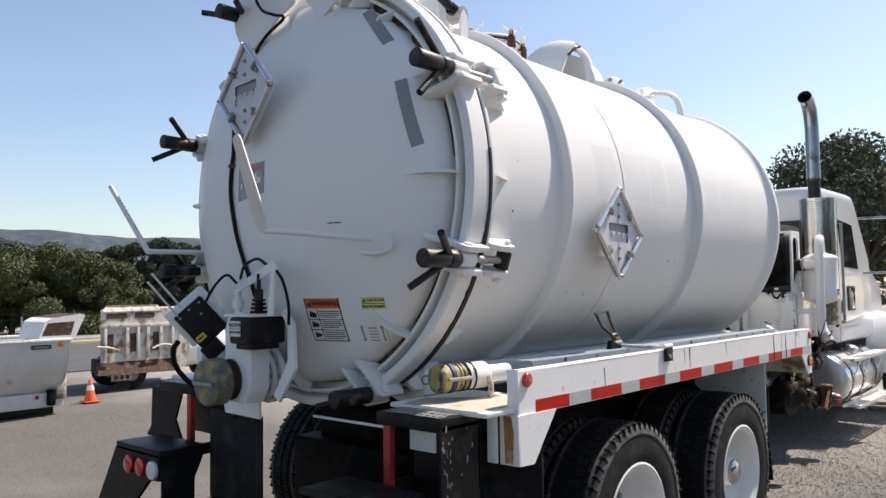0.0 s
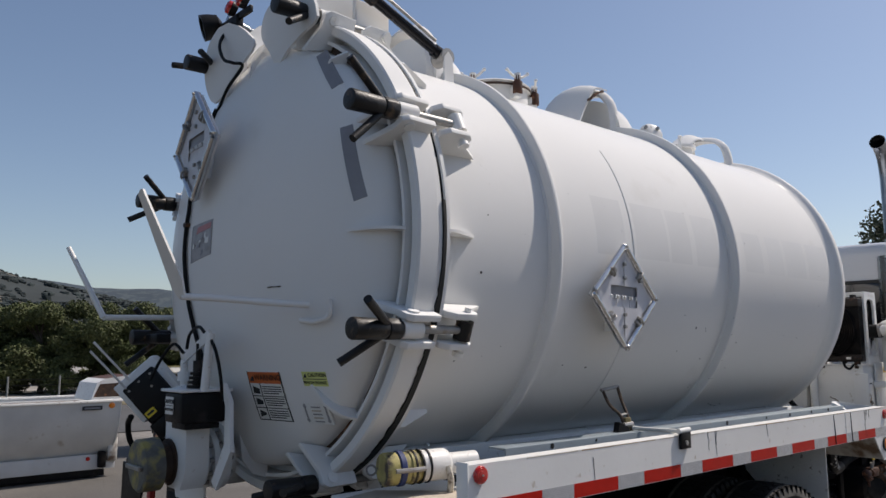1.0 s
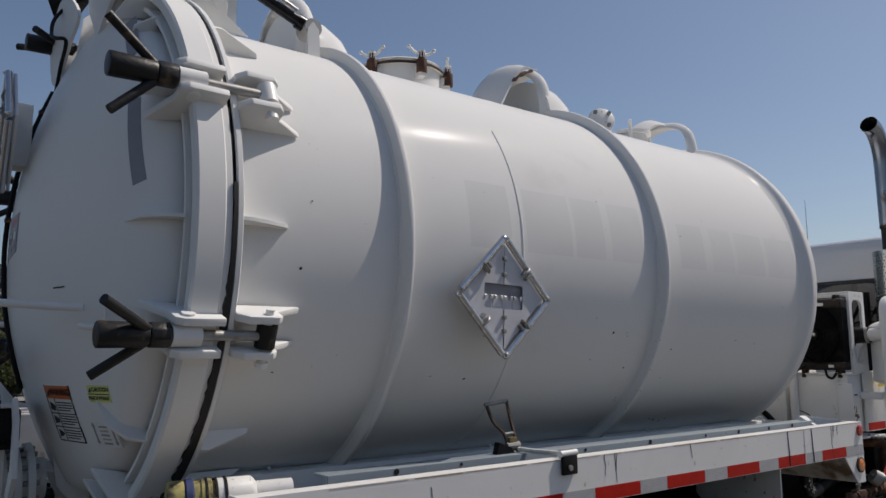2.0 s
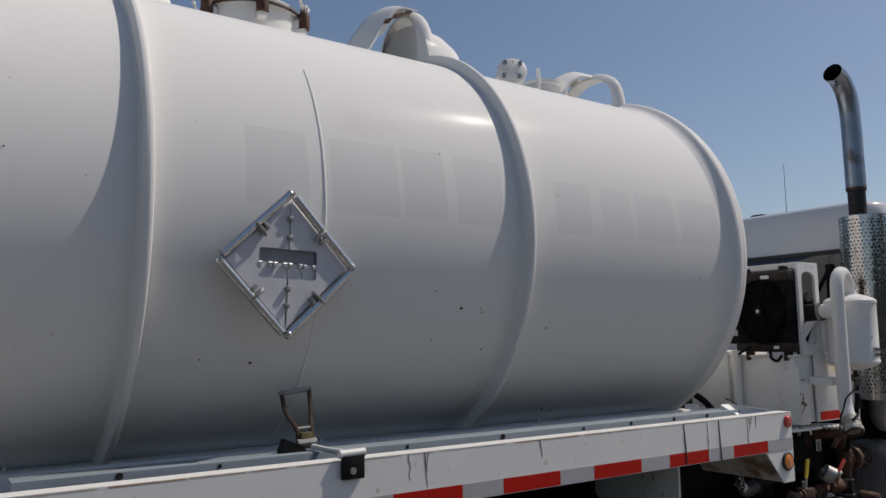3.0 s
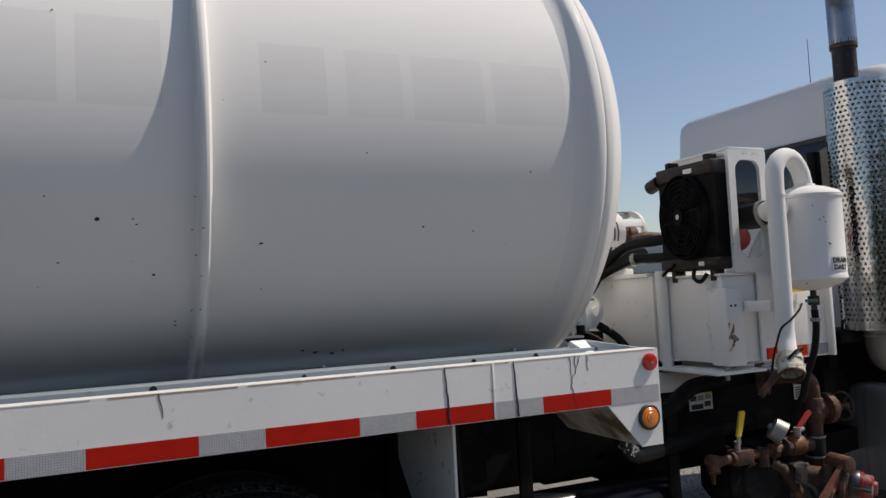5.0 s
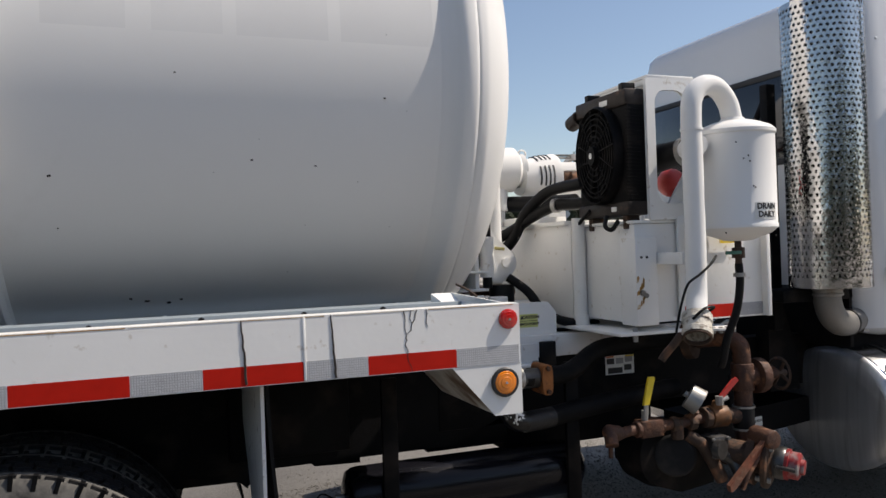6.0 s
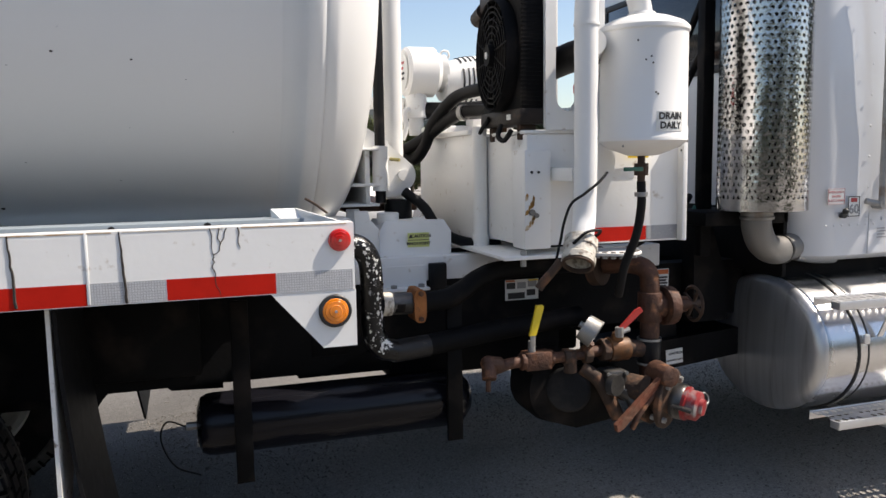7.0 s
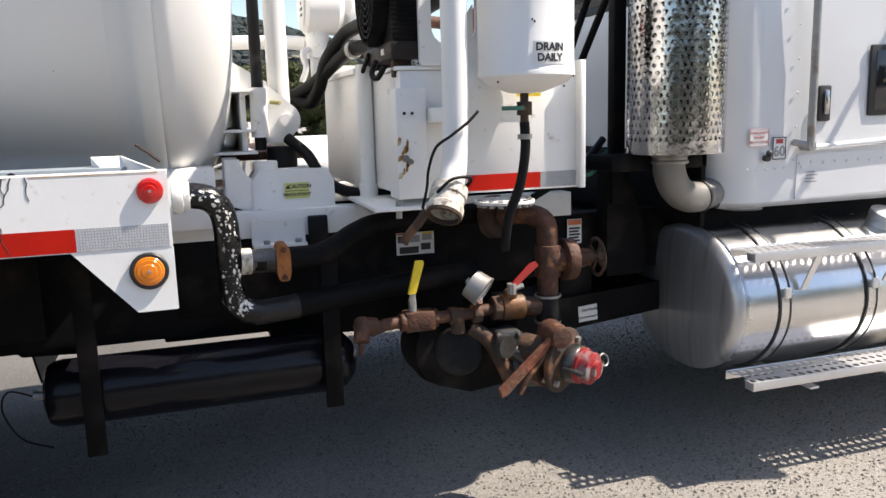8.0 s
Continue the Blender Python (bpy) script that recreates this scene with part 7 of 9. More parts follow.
can = part("silencer_can", lathe(B(), [(0.0, 0.0), (0.004, 0.05), (0.03, 0.12), (0.045, 0.137), (0.050, 0.1435), (0.062, 0.1435), (0.066, 0.141), (0.395, 0.141), (0.40, 0.146), (0.412, 0.146), (0.418, 0.140), (0.428, 0.129), (0.446, 0.085), (0.456, 0.045), (0.457, 0.0)], (5.14, -1.02, 1.502), (0, 0, 1), 48), WHITE, truck, "white separator can marked to be drained daily")
lab = B()
n = 8
g = {}
for i in range(n + 1):
    a = radians(-106 + 42 * i / n)
    for j, z in enumerate((1.580, 1.642)):
        g[i, j] = lab.verts.new((5.14 + 0.1422 * math.cos(a), -1.02 + 0.1422 * math.sin(a), z))
for i in range(n):
    lab.faces.new((g[i, 0], g[i + 1, 0], g[i + 1, 1], g[i, 1]))
part("pipe_joint", lathe(B(), [(0.0, 0.036), (0.0, 0.0405), (0.008, 0.0405), (0.008, 0.036)], (4.897, -1.08, 1.905), (0, 0, 1), 28, closed=True), WHITE, vent)
part("pipe_joint", lathe(B(), [(-0.008, 0.050), (0.0, 0.050), (0.012, 0.041), (0.012, 0.035), (-0.008, 0.035)], (5.125, -1.03, 1.952), (0, 0, 1), 28, closed=True), WHITE, vent)
part("drain_label", lab, LABEL_WHITE, can)


def wrap(me, cx, cy, r):
    """Bends flat letters, laid in the plane x-z with x as arc length, round an upright cylinder."""
    for v in me.vertices:
        a = radians(-85) + v.co.x / r
        v.co = (cx + (r - v.co.y) * math.cos(a), cy + (r - v.co.y) * math.sin(a), v.co.z)
    return me


for words, z in (("DRAIN", 1.626), ("DAILY", 1.597)):
    part("lettering", wrap(text_mesh(words, 0.0205, Matrix.Translation((0, 0, z)) @ mw, 0.0003, 0.050), 5.14, -1.02, 0.1430), INK, can)
part("drain_sticker", box(B(), 5.171, 5.253, -0.884, -0.880, 1.498, 1.522), YELLOW, can)
for x, z in ((5.07, 1.80), (5.085, 1.81), (5.09, 1.79), (5.10, 1.70), (5.106, 1.695), (5.05, 1.86), (5.16, 1.60), (5.20, 1.52), (5.02, 1.535), (5.25, 1.55)):
    a = math.acos((x - 5.14) / 0.1425)
    part("can_chip", ball(B(), (x, -1.02 - 0.1415 * math.sin(a), z), 0.0035, 6, (1, 0.4, 1)), CHIP, can)
dr = part("drain_valve", soften(cyl(cyl(cyl(B(), (5.13, -1.03, 1.515), (5.13, -1.03, 1.40), 0.013, seg=10), (5.13, -1.03, 1.48), (5.13, -1.03, 1.44), 0.024, seg=8), (5.115, -1.05, 1.462), (5.14, -1.03, 1.462), 0.010, seg=8), 0.002), RUST_DARK, truck, "small dark drain valve with a rubber hose")
part("drain_lever", soften(box(cyl(B(), (5.125, -1.03, 1.462), (5.105, -1.062, 1.462), 0.007, seg=8), 5.045, 5.115, -1.066, -1.058, 1.455, 1.468), 0.002), GREEN_LINE, dr, "green drain lever")
part("drain_hose", tube(B(), [(5.13, -1.03, 1.42), (5.132, -1.03, 1.34), (5.12, -1.02, 1.24), (5.09, -1.0, 1.14), (5.085, -0.98, 1.06), (5.09, -0.96, 1.03)], 0.015, 12), HOSE, dr, "black rubber drain hose")
part("hose_clamp", cyl(B(), (5.131, -1.03, 1.385), (5.131, -1.03, 1.37), 0.022, seg=12), STEEL, dr)

# ---- rusty water valves
man2 = part("valve_manifold", tube(B(), [(4.67, -0.86, 0.785), (4.72, -0.86, 0.80), (4.80, -0.84, 0.80), (4.98, -0.84, 0.80), (5.10, -0.84, 0.81), (5.30, -0.84, 0.80)], 0.020, 12, 3, smooth=False), RUST, truck, "rusty pipe manifold with brass valves")
part("elbow", ball(cyl(cyl(B(), (4.645, -0.87, 0.81), (4.69, -0.86, 0.80), 0.027, seg=12), (4.645, -0.87, 0.815), (4.635, -0.90, 0.765), 0.025, seg=12), (4.645, -0.87, 0.81), 0.029, 12), RUST, man2)
part("drain_cock", cyl(B(), (4.635, -0.89, 0.76), (4.635, -0.89, 0.72), 0.009, seg=8), RUST, man2)
part("ball_valve", soften(box(cyl(cyl(B(), (4.77, -0.85, 0.80), (4.79, -0.85, 0.80), 0.033, seg=8), (4.88, -0.84, 0.80), (4.90, -0.84, 0.80), 0.033, seg=8), 4.785, 4.885, -0.875, -0.815, 0.768, 0.832), 0.006), RUST, man2)
part("valve_stem", cyl(B(), (4.815, -0.85, 0.83), (4.815, -0.85, 0.87), 0.013, seg=10), STEEL, man2)
part("lever_root", box(B(), 4.802, 4.822, -0.868, -0.862, 0.855, 0.900, 0.002), STEEL, man2)
part("yellow_lever", soften(prism(B(), [(4.797, -0.872, 0.893), (4.822, -0.872, 0.893), (4.852, -0.872, 0.990), (4.848, -0.872, 0.998), (4.824, -0.872, 0.998)], (0, 0.010, 0)), 0.004), YELLOW, man2, "yellow valve lever")
for p, q, r in (((4.94, -0.84, 0.80), (4.965, -0.84, 0.80), 0.030), ((4.97, -0.84, 0.74), (4.97, -0.84, 0.82), 0.025), ((5.02, -0.84, 0.80), (5.05, -0.84, 0.80), 0.034), ((5.09, -0.84, 0.81), (5.12, -0.84, 0.81), 0.042)):
    part("union", soften(cyl(B(), p, q, r, seg=8), 0.004), RUST_DARK, man2)
part("brass_body", soften(cyl(cyl(B(), (5.12, -0.84, 0.81), (5.20, -0.84, 0.81), 0.045, seg=14), (5.15, -0.84, 0.81), (5.15, -0.86, 0.87), 0.022, seg=10), 0.005), BRASS, man2, "tarnished brass valve body")
part("bolted_neck", cyl(B(), (5.20, -0.84, 0.81), (5.26, -0.84, 0.80), 0.032, seg=12), RUST_DARK, man2)
part("red_lever", soften(prism(B(), [(5.14, -0.875, 0.885), (5.16, -0.875, 0.88), (5.245, -0.875, 0.948), (5.235, -0.875, 0.962), (5.215, -0.875, 0.955)], (0, 0.010, 0)), 0.004), RED_PAINT, man2, "red valve lever")
part("lever_root", cyl(cyl(B(), (5.15, -0.87, 0.86), (5.15, -0.87, 0.895), 0.016, seg=8), (5.15, -0.87, 0.875), (5.19, -0.87, 0.885), 0.010, seg=8), STEEL, man2)
gc = V(5.04, -0.885, 0.885)
gauge = part("pressure_gauge", lathe(B(), [(-0.045, 0.0), (-0.045, 0.048), (0.0, 0.052), (0.008, 0.054), (0.010, 0.046), (0.004, 0.045)], gc, V(0.55, -0.45, -0.45), 28), STEEL, man2, "steel pressure gauge tipped downwards")
gax = V(0.55, -0.45, -0.45).normalized()
part("gauge_face", lathe(B(), [(0.005, 0.0), (0.005, 0.045)], gc, gax, 28), LABEL_WHITE, gauge)
part("gauge_plug", cyl(B(), gc - gax * 0.045, gc - gax * 0.06, 0.012, seg=8), STEEL, gauge)
part("gauge_stem", cyl(B(), gc - gax * 0.01 + V(0, 0, -0.04), V(5.02, -0.84, 0.81), 0.012, seg=8), RUST, man2)
riser = part("riser_pipe", tube(B(), [(5.19, -0.70, 1.10), (5.24, -0.78, 1.11), (5.285, -0.83, 1.09), (5.295, -0.84, 1.02), (5.295, -0.84, 0.90), (5.295, -0.84, 0.68)], 0.036, 14), RUST, truck, "rusty riser pipe with gate valve")
part("flange", cyl(B(), (5.16, -0.66, 1.09), (5.18, -0.69, 1.095), 0.075, seg=20), RUST_DARK, riser)
part("tee", soften(cyl(cyl(B(), (5.295, -0.84, 0.90), (5.295, -0.84, 1.01), 0.045, seg=14), (5.295, -0.84, 0.955), (5.36, -0.845, 0.955), 0.045, seg=14), 0.004), RUST, riser)
part("dark_sleeve", soften(cyl(B(), (5.295, -0.84, 0.74), (5.295, -0.84, 0.84), 0.042, seg=12), 0.003), BLACK, riser)
for z in (0.745, 0.835):
    part("sleeve_clamp", cyl(B(), (5.295, -0.84, z - 0.004), (5.295, -0.84, z + 0.004), 0.045, seg=16), STEEL, riser)
gv = part("gate_valve", soften(cyl(cyl(B(), (5.345, -0.845, 0.955), (5.385, -0.845, 0.955), 0.072, seg=18), (5.385, -0.845, 0.955), (5.46, -0.848, 0.955), 0.022, seg=10), 0.004), RUST, truck, "rusty gate valve with spoked handwheel")
for s in (-1, 1):
    part("yoke", cyl(B(), (5.385, -0.845, 0.955 + 0.032 * s), (5.45, -0.848, 0.955 + 0.020 * s), 0.008, seg=8), RUST, gv)
wc = V(5.475, -0.85, 0.955)
bm = lathe(B(), [(-0.007, 0.062), (0.0, 0.070), (0.007, 0.062), (0.0, 0.055)], wc, (1, -0.05, 0), 28, closed=True)
for k in range(4):
    a = radians(90 * k + 30)
    cyl(bm, wc, wc + V(0, 0.062 * math.cos(a), 0.062 * math.sin(a)), 0.007, seg=6)
cyl(bm, wc - V(0.02, 0, 0), wc + V(0.03, 0, 0), 0.014, seg=8)
part("handwheel", bm, RUST_DARK, gv)
# lower cam valve with red cap
bc = V(5.27, -0.98, 0.655)
cax = V(0.55, -0.80, -0.10).normalized()
bot = part("butterfly_valve", lathe(B(), [(-0.22, 0.05), (-0.06, 0.055), (-0.06, 0.10), (-0.03, 0.105), (-0.03, 0.06), (0.0, 0.06), (0.0, 0.104), (0.006, 0.108), (0.018, 0.108), (0.022, 0.102), (0.023, 0.070), (0.030, 0.060), (0.06, 0.058)], bc, cax, 32), RUST_DARK, truck, "rusty butterfly valve with red camlock cap")
for k in range(4):
    q = bc + basis(cax) @ V(0.086 * math.cos(radians(90 * k + 45)), 0.086 * math.sin(radians(90 * k + 45)), 0.01)
    part("bolt", cyl(B(), q - cax * 0.03, q + cax * 0.025, 0.011, seg=6), STEEL, bot)
part("red_cap", lathe(B(), [(0.06, 0.058), (0.085, 0.060), (0.088, 0.052), (0.12, 0.052), (0.125, 0.045), (0.126, 0.03), (0.14, 0.028), (0.142, 0.0)], bc, cax, 28), WORN_RED, bot, "worn red camlock cap")
part("cap_collar", lathe(B(), [(0.03, 0.058), (0.04, 0.063), (0.068, 0.063), (0.075, 0.058)], bc, cax, 28), CAN_STEEL, bot)
for s in (-1, 1):
    sd = cax.cross(V(0, 0, 1)).normalized() * s
    part("cam_lever", soften(box(B(), -0.012, 0.012, -0.006, 0.006, -0.035, 0.035, 0, Matrix.Translation(bc + cax * 0.085 + sd * 0.066) @ basis(cax)), 0.003), CAN_STEEL, bot)
part("pull_ring", lathe(B(), [(-0.003, 0.020), (0.0, 0.023), (0.003, 0.020), (0.0, 0.017)], bc + cax * 0.10 - cax.cross(V(0, 0, 1)).normalized() * 0.0 + V(0.085, 0.045, 0.0), (0.3, -0.8, 0.3), 16, closed=True), STEEL, bot)
part("valve_handle", soften(prism(B(), [(5.25, -1.03, 0.748), (5.222, -1.05, 0.765), (5.03, -1.06, 0.606), (5.035, -1.06, 0.582), (5.056, -1.06, 0.592)], (0, 0.022, 0)), 0.005), SCRAPED, bot, "orange rusted valve handle")
part("valve_trigger", tube(B(), [(5.20, -1.03, 0.70), (5.13, -1.04, 0.63), (5.10, -1.04, 0.58)], 0.010, 8), RUST, bot)
part("handle_boss", soften(cyl(B(), (5.24, -0.96, 0.745), (5.24, -1.06, 0.75), 0.045, 0.035, 12), 0.005), RUST, bot)
part("gearbox", soften(box(box(B(), 5.55, 6.1, -0.34, 0.34, 0.62, 0.98), 6.1, 6.7, -0.28, 0.28, 0.55, 0.95), 0.04), FRAME_BLACK, truck, "dark gearbox under the chassis")
pump = part("water_pump", lathe(B(), [(-0.10, 0.06), (-0.10, 0.125), (0.0, 0.14), (0.04, 0.135), (0.05, 0.11), (0.06, 0.05), (0.06, 0.0)], (4.97, -0.70, 0.66), (0.2, -1, 0), 32), FRAME_BLACK, truck, "dark round pump casing under the valves")
part("pump_sump", soften(prism(B(), [(4.86, -0.76, 0.735), (4.86, -0.76, 0.62), (4.92, -0.76, 0.54), (5.04, -0.76, 0.50), (5.20, -0.76, 0.52), (5.20, -0.76, 0.735)], (0, 0.20, 0)), 0.02), FRAME_BLACK, pump)
part("volute", lathe(B(), [(-0.02, 0.055), (0.0, 0.080), (0.02, 0.084), (0.03, 0.075), (0.034, 0.05), (0.036, 0.0)], (4.99, -0.79, 0.665), (-0.75, -1, 0.05), 28), RUBBER, pump, "greasy black cast pump volute")
part("volute_pipe", tube(B(), [(5.02, -0.83, 0.75), (5.07, -0.86, 0.71), (5.11, -0.88, 0.63), (5.135, -0.89, 0.57)], 0.026, 12), RUST_DARK, pump)
part("valve_block", soften(box(B(), 5.08, 5.17, -0.90, -0.82, 0.66, 0.745), 0.014), CAN_STEEL, pump, "sooty steel valve block")
part("block_flange", cyl(B(), (5.10, -0.905, 0.70), (5.11, -0.93, 0.70), 0.038, seg=16), CAN_STEEL, pump)
part("block_elbow", tube(B(), [(5.15, -0.88, 0.67), (5.185, -0.90, 0.64), (5.19, -0.93, 0.595), (5.185, -0.95, 0.575)], 0.027, 12), CAN_STEEL, pump)
for x, z in ((5.09, 0.735), (5.16, 0.735), (5.09, 0.67), (5.16, 0.67)):
    part("bolt", cyl(B(), (x, -0.90, z), (x, -0.91, z), 0.008, seg=6), STEEL, pump)
for x, y, z0, z1 in ((4.10, -0.50, 0.80, 1.06), (5.50, -0.50, 0.62, 0.90)):
    part("frame_bracket", soften(box(B(), x, x + 0.14, y - 0.02, y, z0, z1), 0.004), FRAME_BLACK, truck)
sgn = part("data_plate", box(B(), 4.855, 4.995, -0.523, -0.519, 0.955, 1.035), LABEL_WHITE, truck, "small pictogram plate on the chassis")
for k, (x, z, m_) in enumerate(((4.86, 1.0, INK), (4.90, 0.96, INK), (4.905, 1.0, PALE_INK), (4.945, 0.97, INK), (4.95, 1.005, PALE_INK), (4.865, 0.96, INK))):
    part("pictogram", box(B(), x, x + 0.036, -0.525, -0.522, z, z + 0.024), m_, sgn)
for x0, x1, m_ in ((4.857, 4.893, LABEL_ORANGE), (4.953, 4.993, YELLOW)):
    part("heading", box(B(), x0, x1, -0.5255, -0.5225, 1.028, 1.034), m_, sgn)
sg2 = part("data_plate", box(B(), 5.530, 5.590, -0.526, -0.522, 0.945, 1.040), LABEL_WHITE, truck, "small orange and white label on the chassis")
part("heading", box(B(), 5.533, 5.587, -0.528, -0.525, 1.018, 1.037), LABEL_ORANGE, sg2)
for j in range(5):
    part("text_bar", box(B(), 5.537, 5.583 - 0.006 * (j % 2), -0.528, -0.525, 0.953 + 0.012 * j, 0.960 + 0.012 * j), INK, sg2)
tilt_ = pose(5.599, -0.563, 0.674, 0, -4, 0)
sg3 = part("data_plate", box(B(), -0.040, 0.040, -0.002, 0.002, -0.031, 0.031, 0, tilt_), LABEL_WHITE, truck, "small white caution label on the chassis beam")
for w, z in (("CAUTION", 0.013), ("ROTATING SHAFT", -0.015)):
    part("lettering", text_mesh(w, 0.0105 if z > 0 else 0.0068, tilt_ @ Matrix.Translation((0.006 if z > 0 else 0, -0.0035, z)) @ mw, 0.0004), INK, sg3)
part("chassis_beam", soften(prism(B(), [(5.30, -0.56, 0.595), (5.92, -0.56, 0.655), (5.92, -0.56, 0.770), (5.30, -0.56, 0.728)], (0, 0.26, 0)), 0.006), FRAME_BLACK, truck)
part("air_line", tube(B(), [(5.40, -0.62, 1.20), (5.48, -0.66, 1.25), (5.55, -0.66, 1.22), (5.66, -0.60, 1.30)], 0.008, 6), GREEN_LINE, truck, "green air line")
part("air_line", tube(B(), [(5.35, -0.60, 1.14), (5.45, -0.62, 1.20), (5.56, -0.62, 1.27), (5.66, -0.56, 1.34)], 0.014, 8), HOSE, truck, "black air line")


# ---- exhaust, cab and fuel tank
MX, MY, MR = 5.79, -0.83, 0.165
ex = part("exhaust_muffler", cyl(B(), (MX, MY, 1.32), (MX, MY, 2.48), MR - 0.022, seg=40), CHROME, truck, "tall exhaust muffler behind a perforated chrome guard")
nu, nv = 42, 48
zz0, zz1 = 1.335, 2.488


def on_guard(u, v):
    a = 2 * math.pi * u / nu
    return V(MX + MR * math.cos(a), MY + MR * math.sin(a), zz0 + (zz1 - zz0) * v / nv)


part("heat_guard", perforated(B(), on_guard, nu, nv, 0.66), CHROME, ex, "perforated chrome heat guard", smooth=True)
for z0, z1 in ((1.295, 1.337), (2.486, 2.508)):
    part("guard_band", lathe(B(), [(0, MR - 0.004), (0, MR + 0.001), (z1 - z0, MR + 0.001), (z1 - z0, MR - 0.004)], (MX, MY, z0), (0, 0, 1), 48, closed=True), CHROME, ex)
part("muffler_floor", lathe(B(), [(0.0, 0.0), (0.0, MR)], (MX, MY, 1.300), (0, 0, 1), 40), BLACK, ex)
part("muffler_roof", lathe(B(), [(0.0, 0.05), (0.0, MR)], (MX, MY, 2.501), (0, 0, 1), 40), CHROME, ex)
SX = MX - 0.09
part("stack_neck", cyl(B(), (SX, MY, 2.52), (SX, MY, 2.74), 0.056, seg=24), GREASE, ex, "scorched pipe neck")
part("stack_clamp", cyl(B(), (SX, MY, 2.68), (SX, MY, 2.72), 0.064, seg=24), RUST_DARK, ex)
bend = [(SX, MY, 2.70), (SX - 0.002, MY, 2.9), (SX - 0.005, MY, 3.1), (SX - 0.015, MY, 3.24), (SX - 0.05, MY, 3.36), (SX - 0.12, MY, 3.44), (SX - 0.20, MY, 3.47)]
part("exhaust_pipe", tube(B(), bend, 0.064, 28, 8, caps=False), BURNT, ex, "heat-blued chrome stack with a curved tip")
part("stack_bore", tube(B(), [V(p) + V(0.012, 0, -0.003) for p in bend[3:]], 0.0615, 24, 6, caps=False), SOOT, ex)
part("elbow", tube(B(), [(MX - 0.02, MY, 1.30), (MX - 0.02, MY, 1.232), (MX + 0.02, MY + 0.01, 1.163), (MX + 0.10, MY + 0.03, 1.130), (MX + 0.24, MY + 0.08, 1.142)], 0.056, 20, 8), BARE, ex, "pale cast exhaust elbow")
part("elbow_collar", lathe(B(), [(0.0, 0.057), (0.004, 0.064), (0.012, 0.064), (0.016, 0.060), (0.026, 0.060), (0.030, 0.066), (0.040, 0.066)], (MX - 0.02, MY, 1.256), (0, 0, 1), 28), STEEL, ex)
part("elbow_band", lathe(B(), [(0.0, 0.057), (0.003, 0.061), (0.012, 0.061), (0.015, 0.057)], (MX + 0.13, MY + 0.042, 1.131), (1, 0.3, 0.06), 28), CAN_STEEL, ex)
part("flex_hose", tube(B(), [(MX + 0.22, MY + 0.05, 1.10), (MX + 0.32, MY + 0.05, 1.085), (MX + 0.42, MY + 0.06, 1.08)], 0.022, 10), STEEL, ex)
part("muffler_post", soften(box(B(), 5.655, 5.705, -0.645, -0.60, 1.10, 2.20), 0.004), FRAME_BLACK, truck, "black exhaust stand")
part("muffler_shelf", soften(box(B(), 5.56, 5.95, -0.80, -0.55, 1.235, 1.29), 0.006), FRAME_BLACK, truck)
part("stand_skirt", soften(prism(B(), [(5.66, -0.60, 0.82), (5.66, -0.60, 1.26), (5.72, -0.60, 1.29), (5.82, -0.60, 1.0), (5.83, -0.60, 0.82)], (0, 0.08, 0)), 0.006), FRAME_BLACK, truck)
for k in (0, 1):
    part("cab_strut", cyl(B(), (5.62, -0.33 + 0.04 * k, 1.44 + 0.18 * (1 - k)), (5.70, -0.62, 1.98 + 0.22 * (1 - k)), 0.014, seg=10), FRAME_BLACK, truck, "thin black stay")

CY = 0.86


def cab_shell():
    """The cab's body: rounded section in plan, swept up, with a crowned roof."""
    def outline(inset, x0, x1):
        pts = []
        r = 0.17
        for cx, cy, a0 in ((x0 + r, -CY + inset + r, 180), (x1 - r, -CY + inset + r, 270), (x1 - r, CY - inset - r, 0), (x0 + r, CY - inset - r, 90)):
            for k in range(13):
                a = radians(a0 + 7.5 * k)
                pts.append((cx + r * math.cos(a), cy + r * math.sin(a)))
        return pts
    bm = B()
    rows = []
    for z, ins, x0, x1 in ((1.08, 0.03, 5.985, 7.72), (1.10, 0.005, 5.965, 7.75), (1.16, 0.0, 5.96, 7.75), (1.55, 0.0, 5.96, 7.75), (1.95, 0.015, 5.965, 7.72), (2.42, 0.05, 5.98, 7.45), (2.57, 0.058, 5.985, 7.36), (2.63, 0.068, 5.995, 7.30), (2.660, 0.095, 6.02, 7.24), (2.673, 0.14, 6.06, 7.18), (2.680, 0.26, 6.18, 7.05)):
        rows.append([bm.verts.new((x, y, z)) for x, y in outline(ins, x0, x1)])
    n = len(rows[0])
    for a, b in zip(rows, rows[1:]):
        for k in range(n):
            bm.faces.new((a[k], a[(k + 1) % n], b[(k + 1) % n], b[k]))
    bm.faces.new(rows[-1])
    bm.faces.new(rows[0][::-1])
    return bm


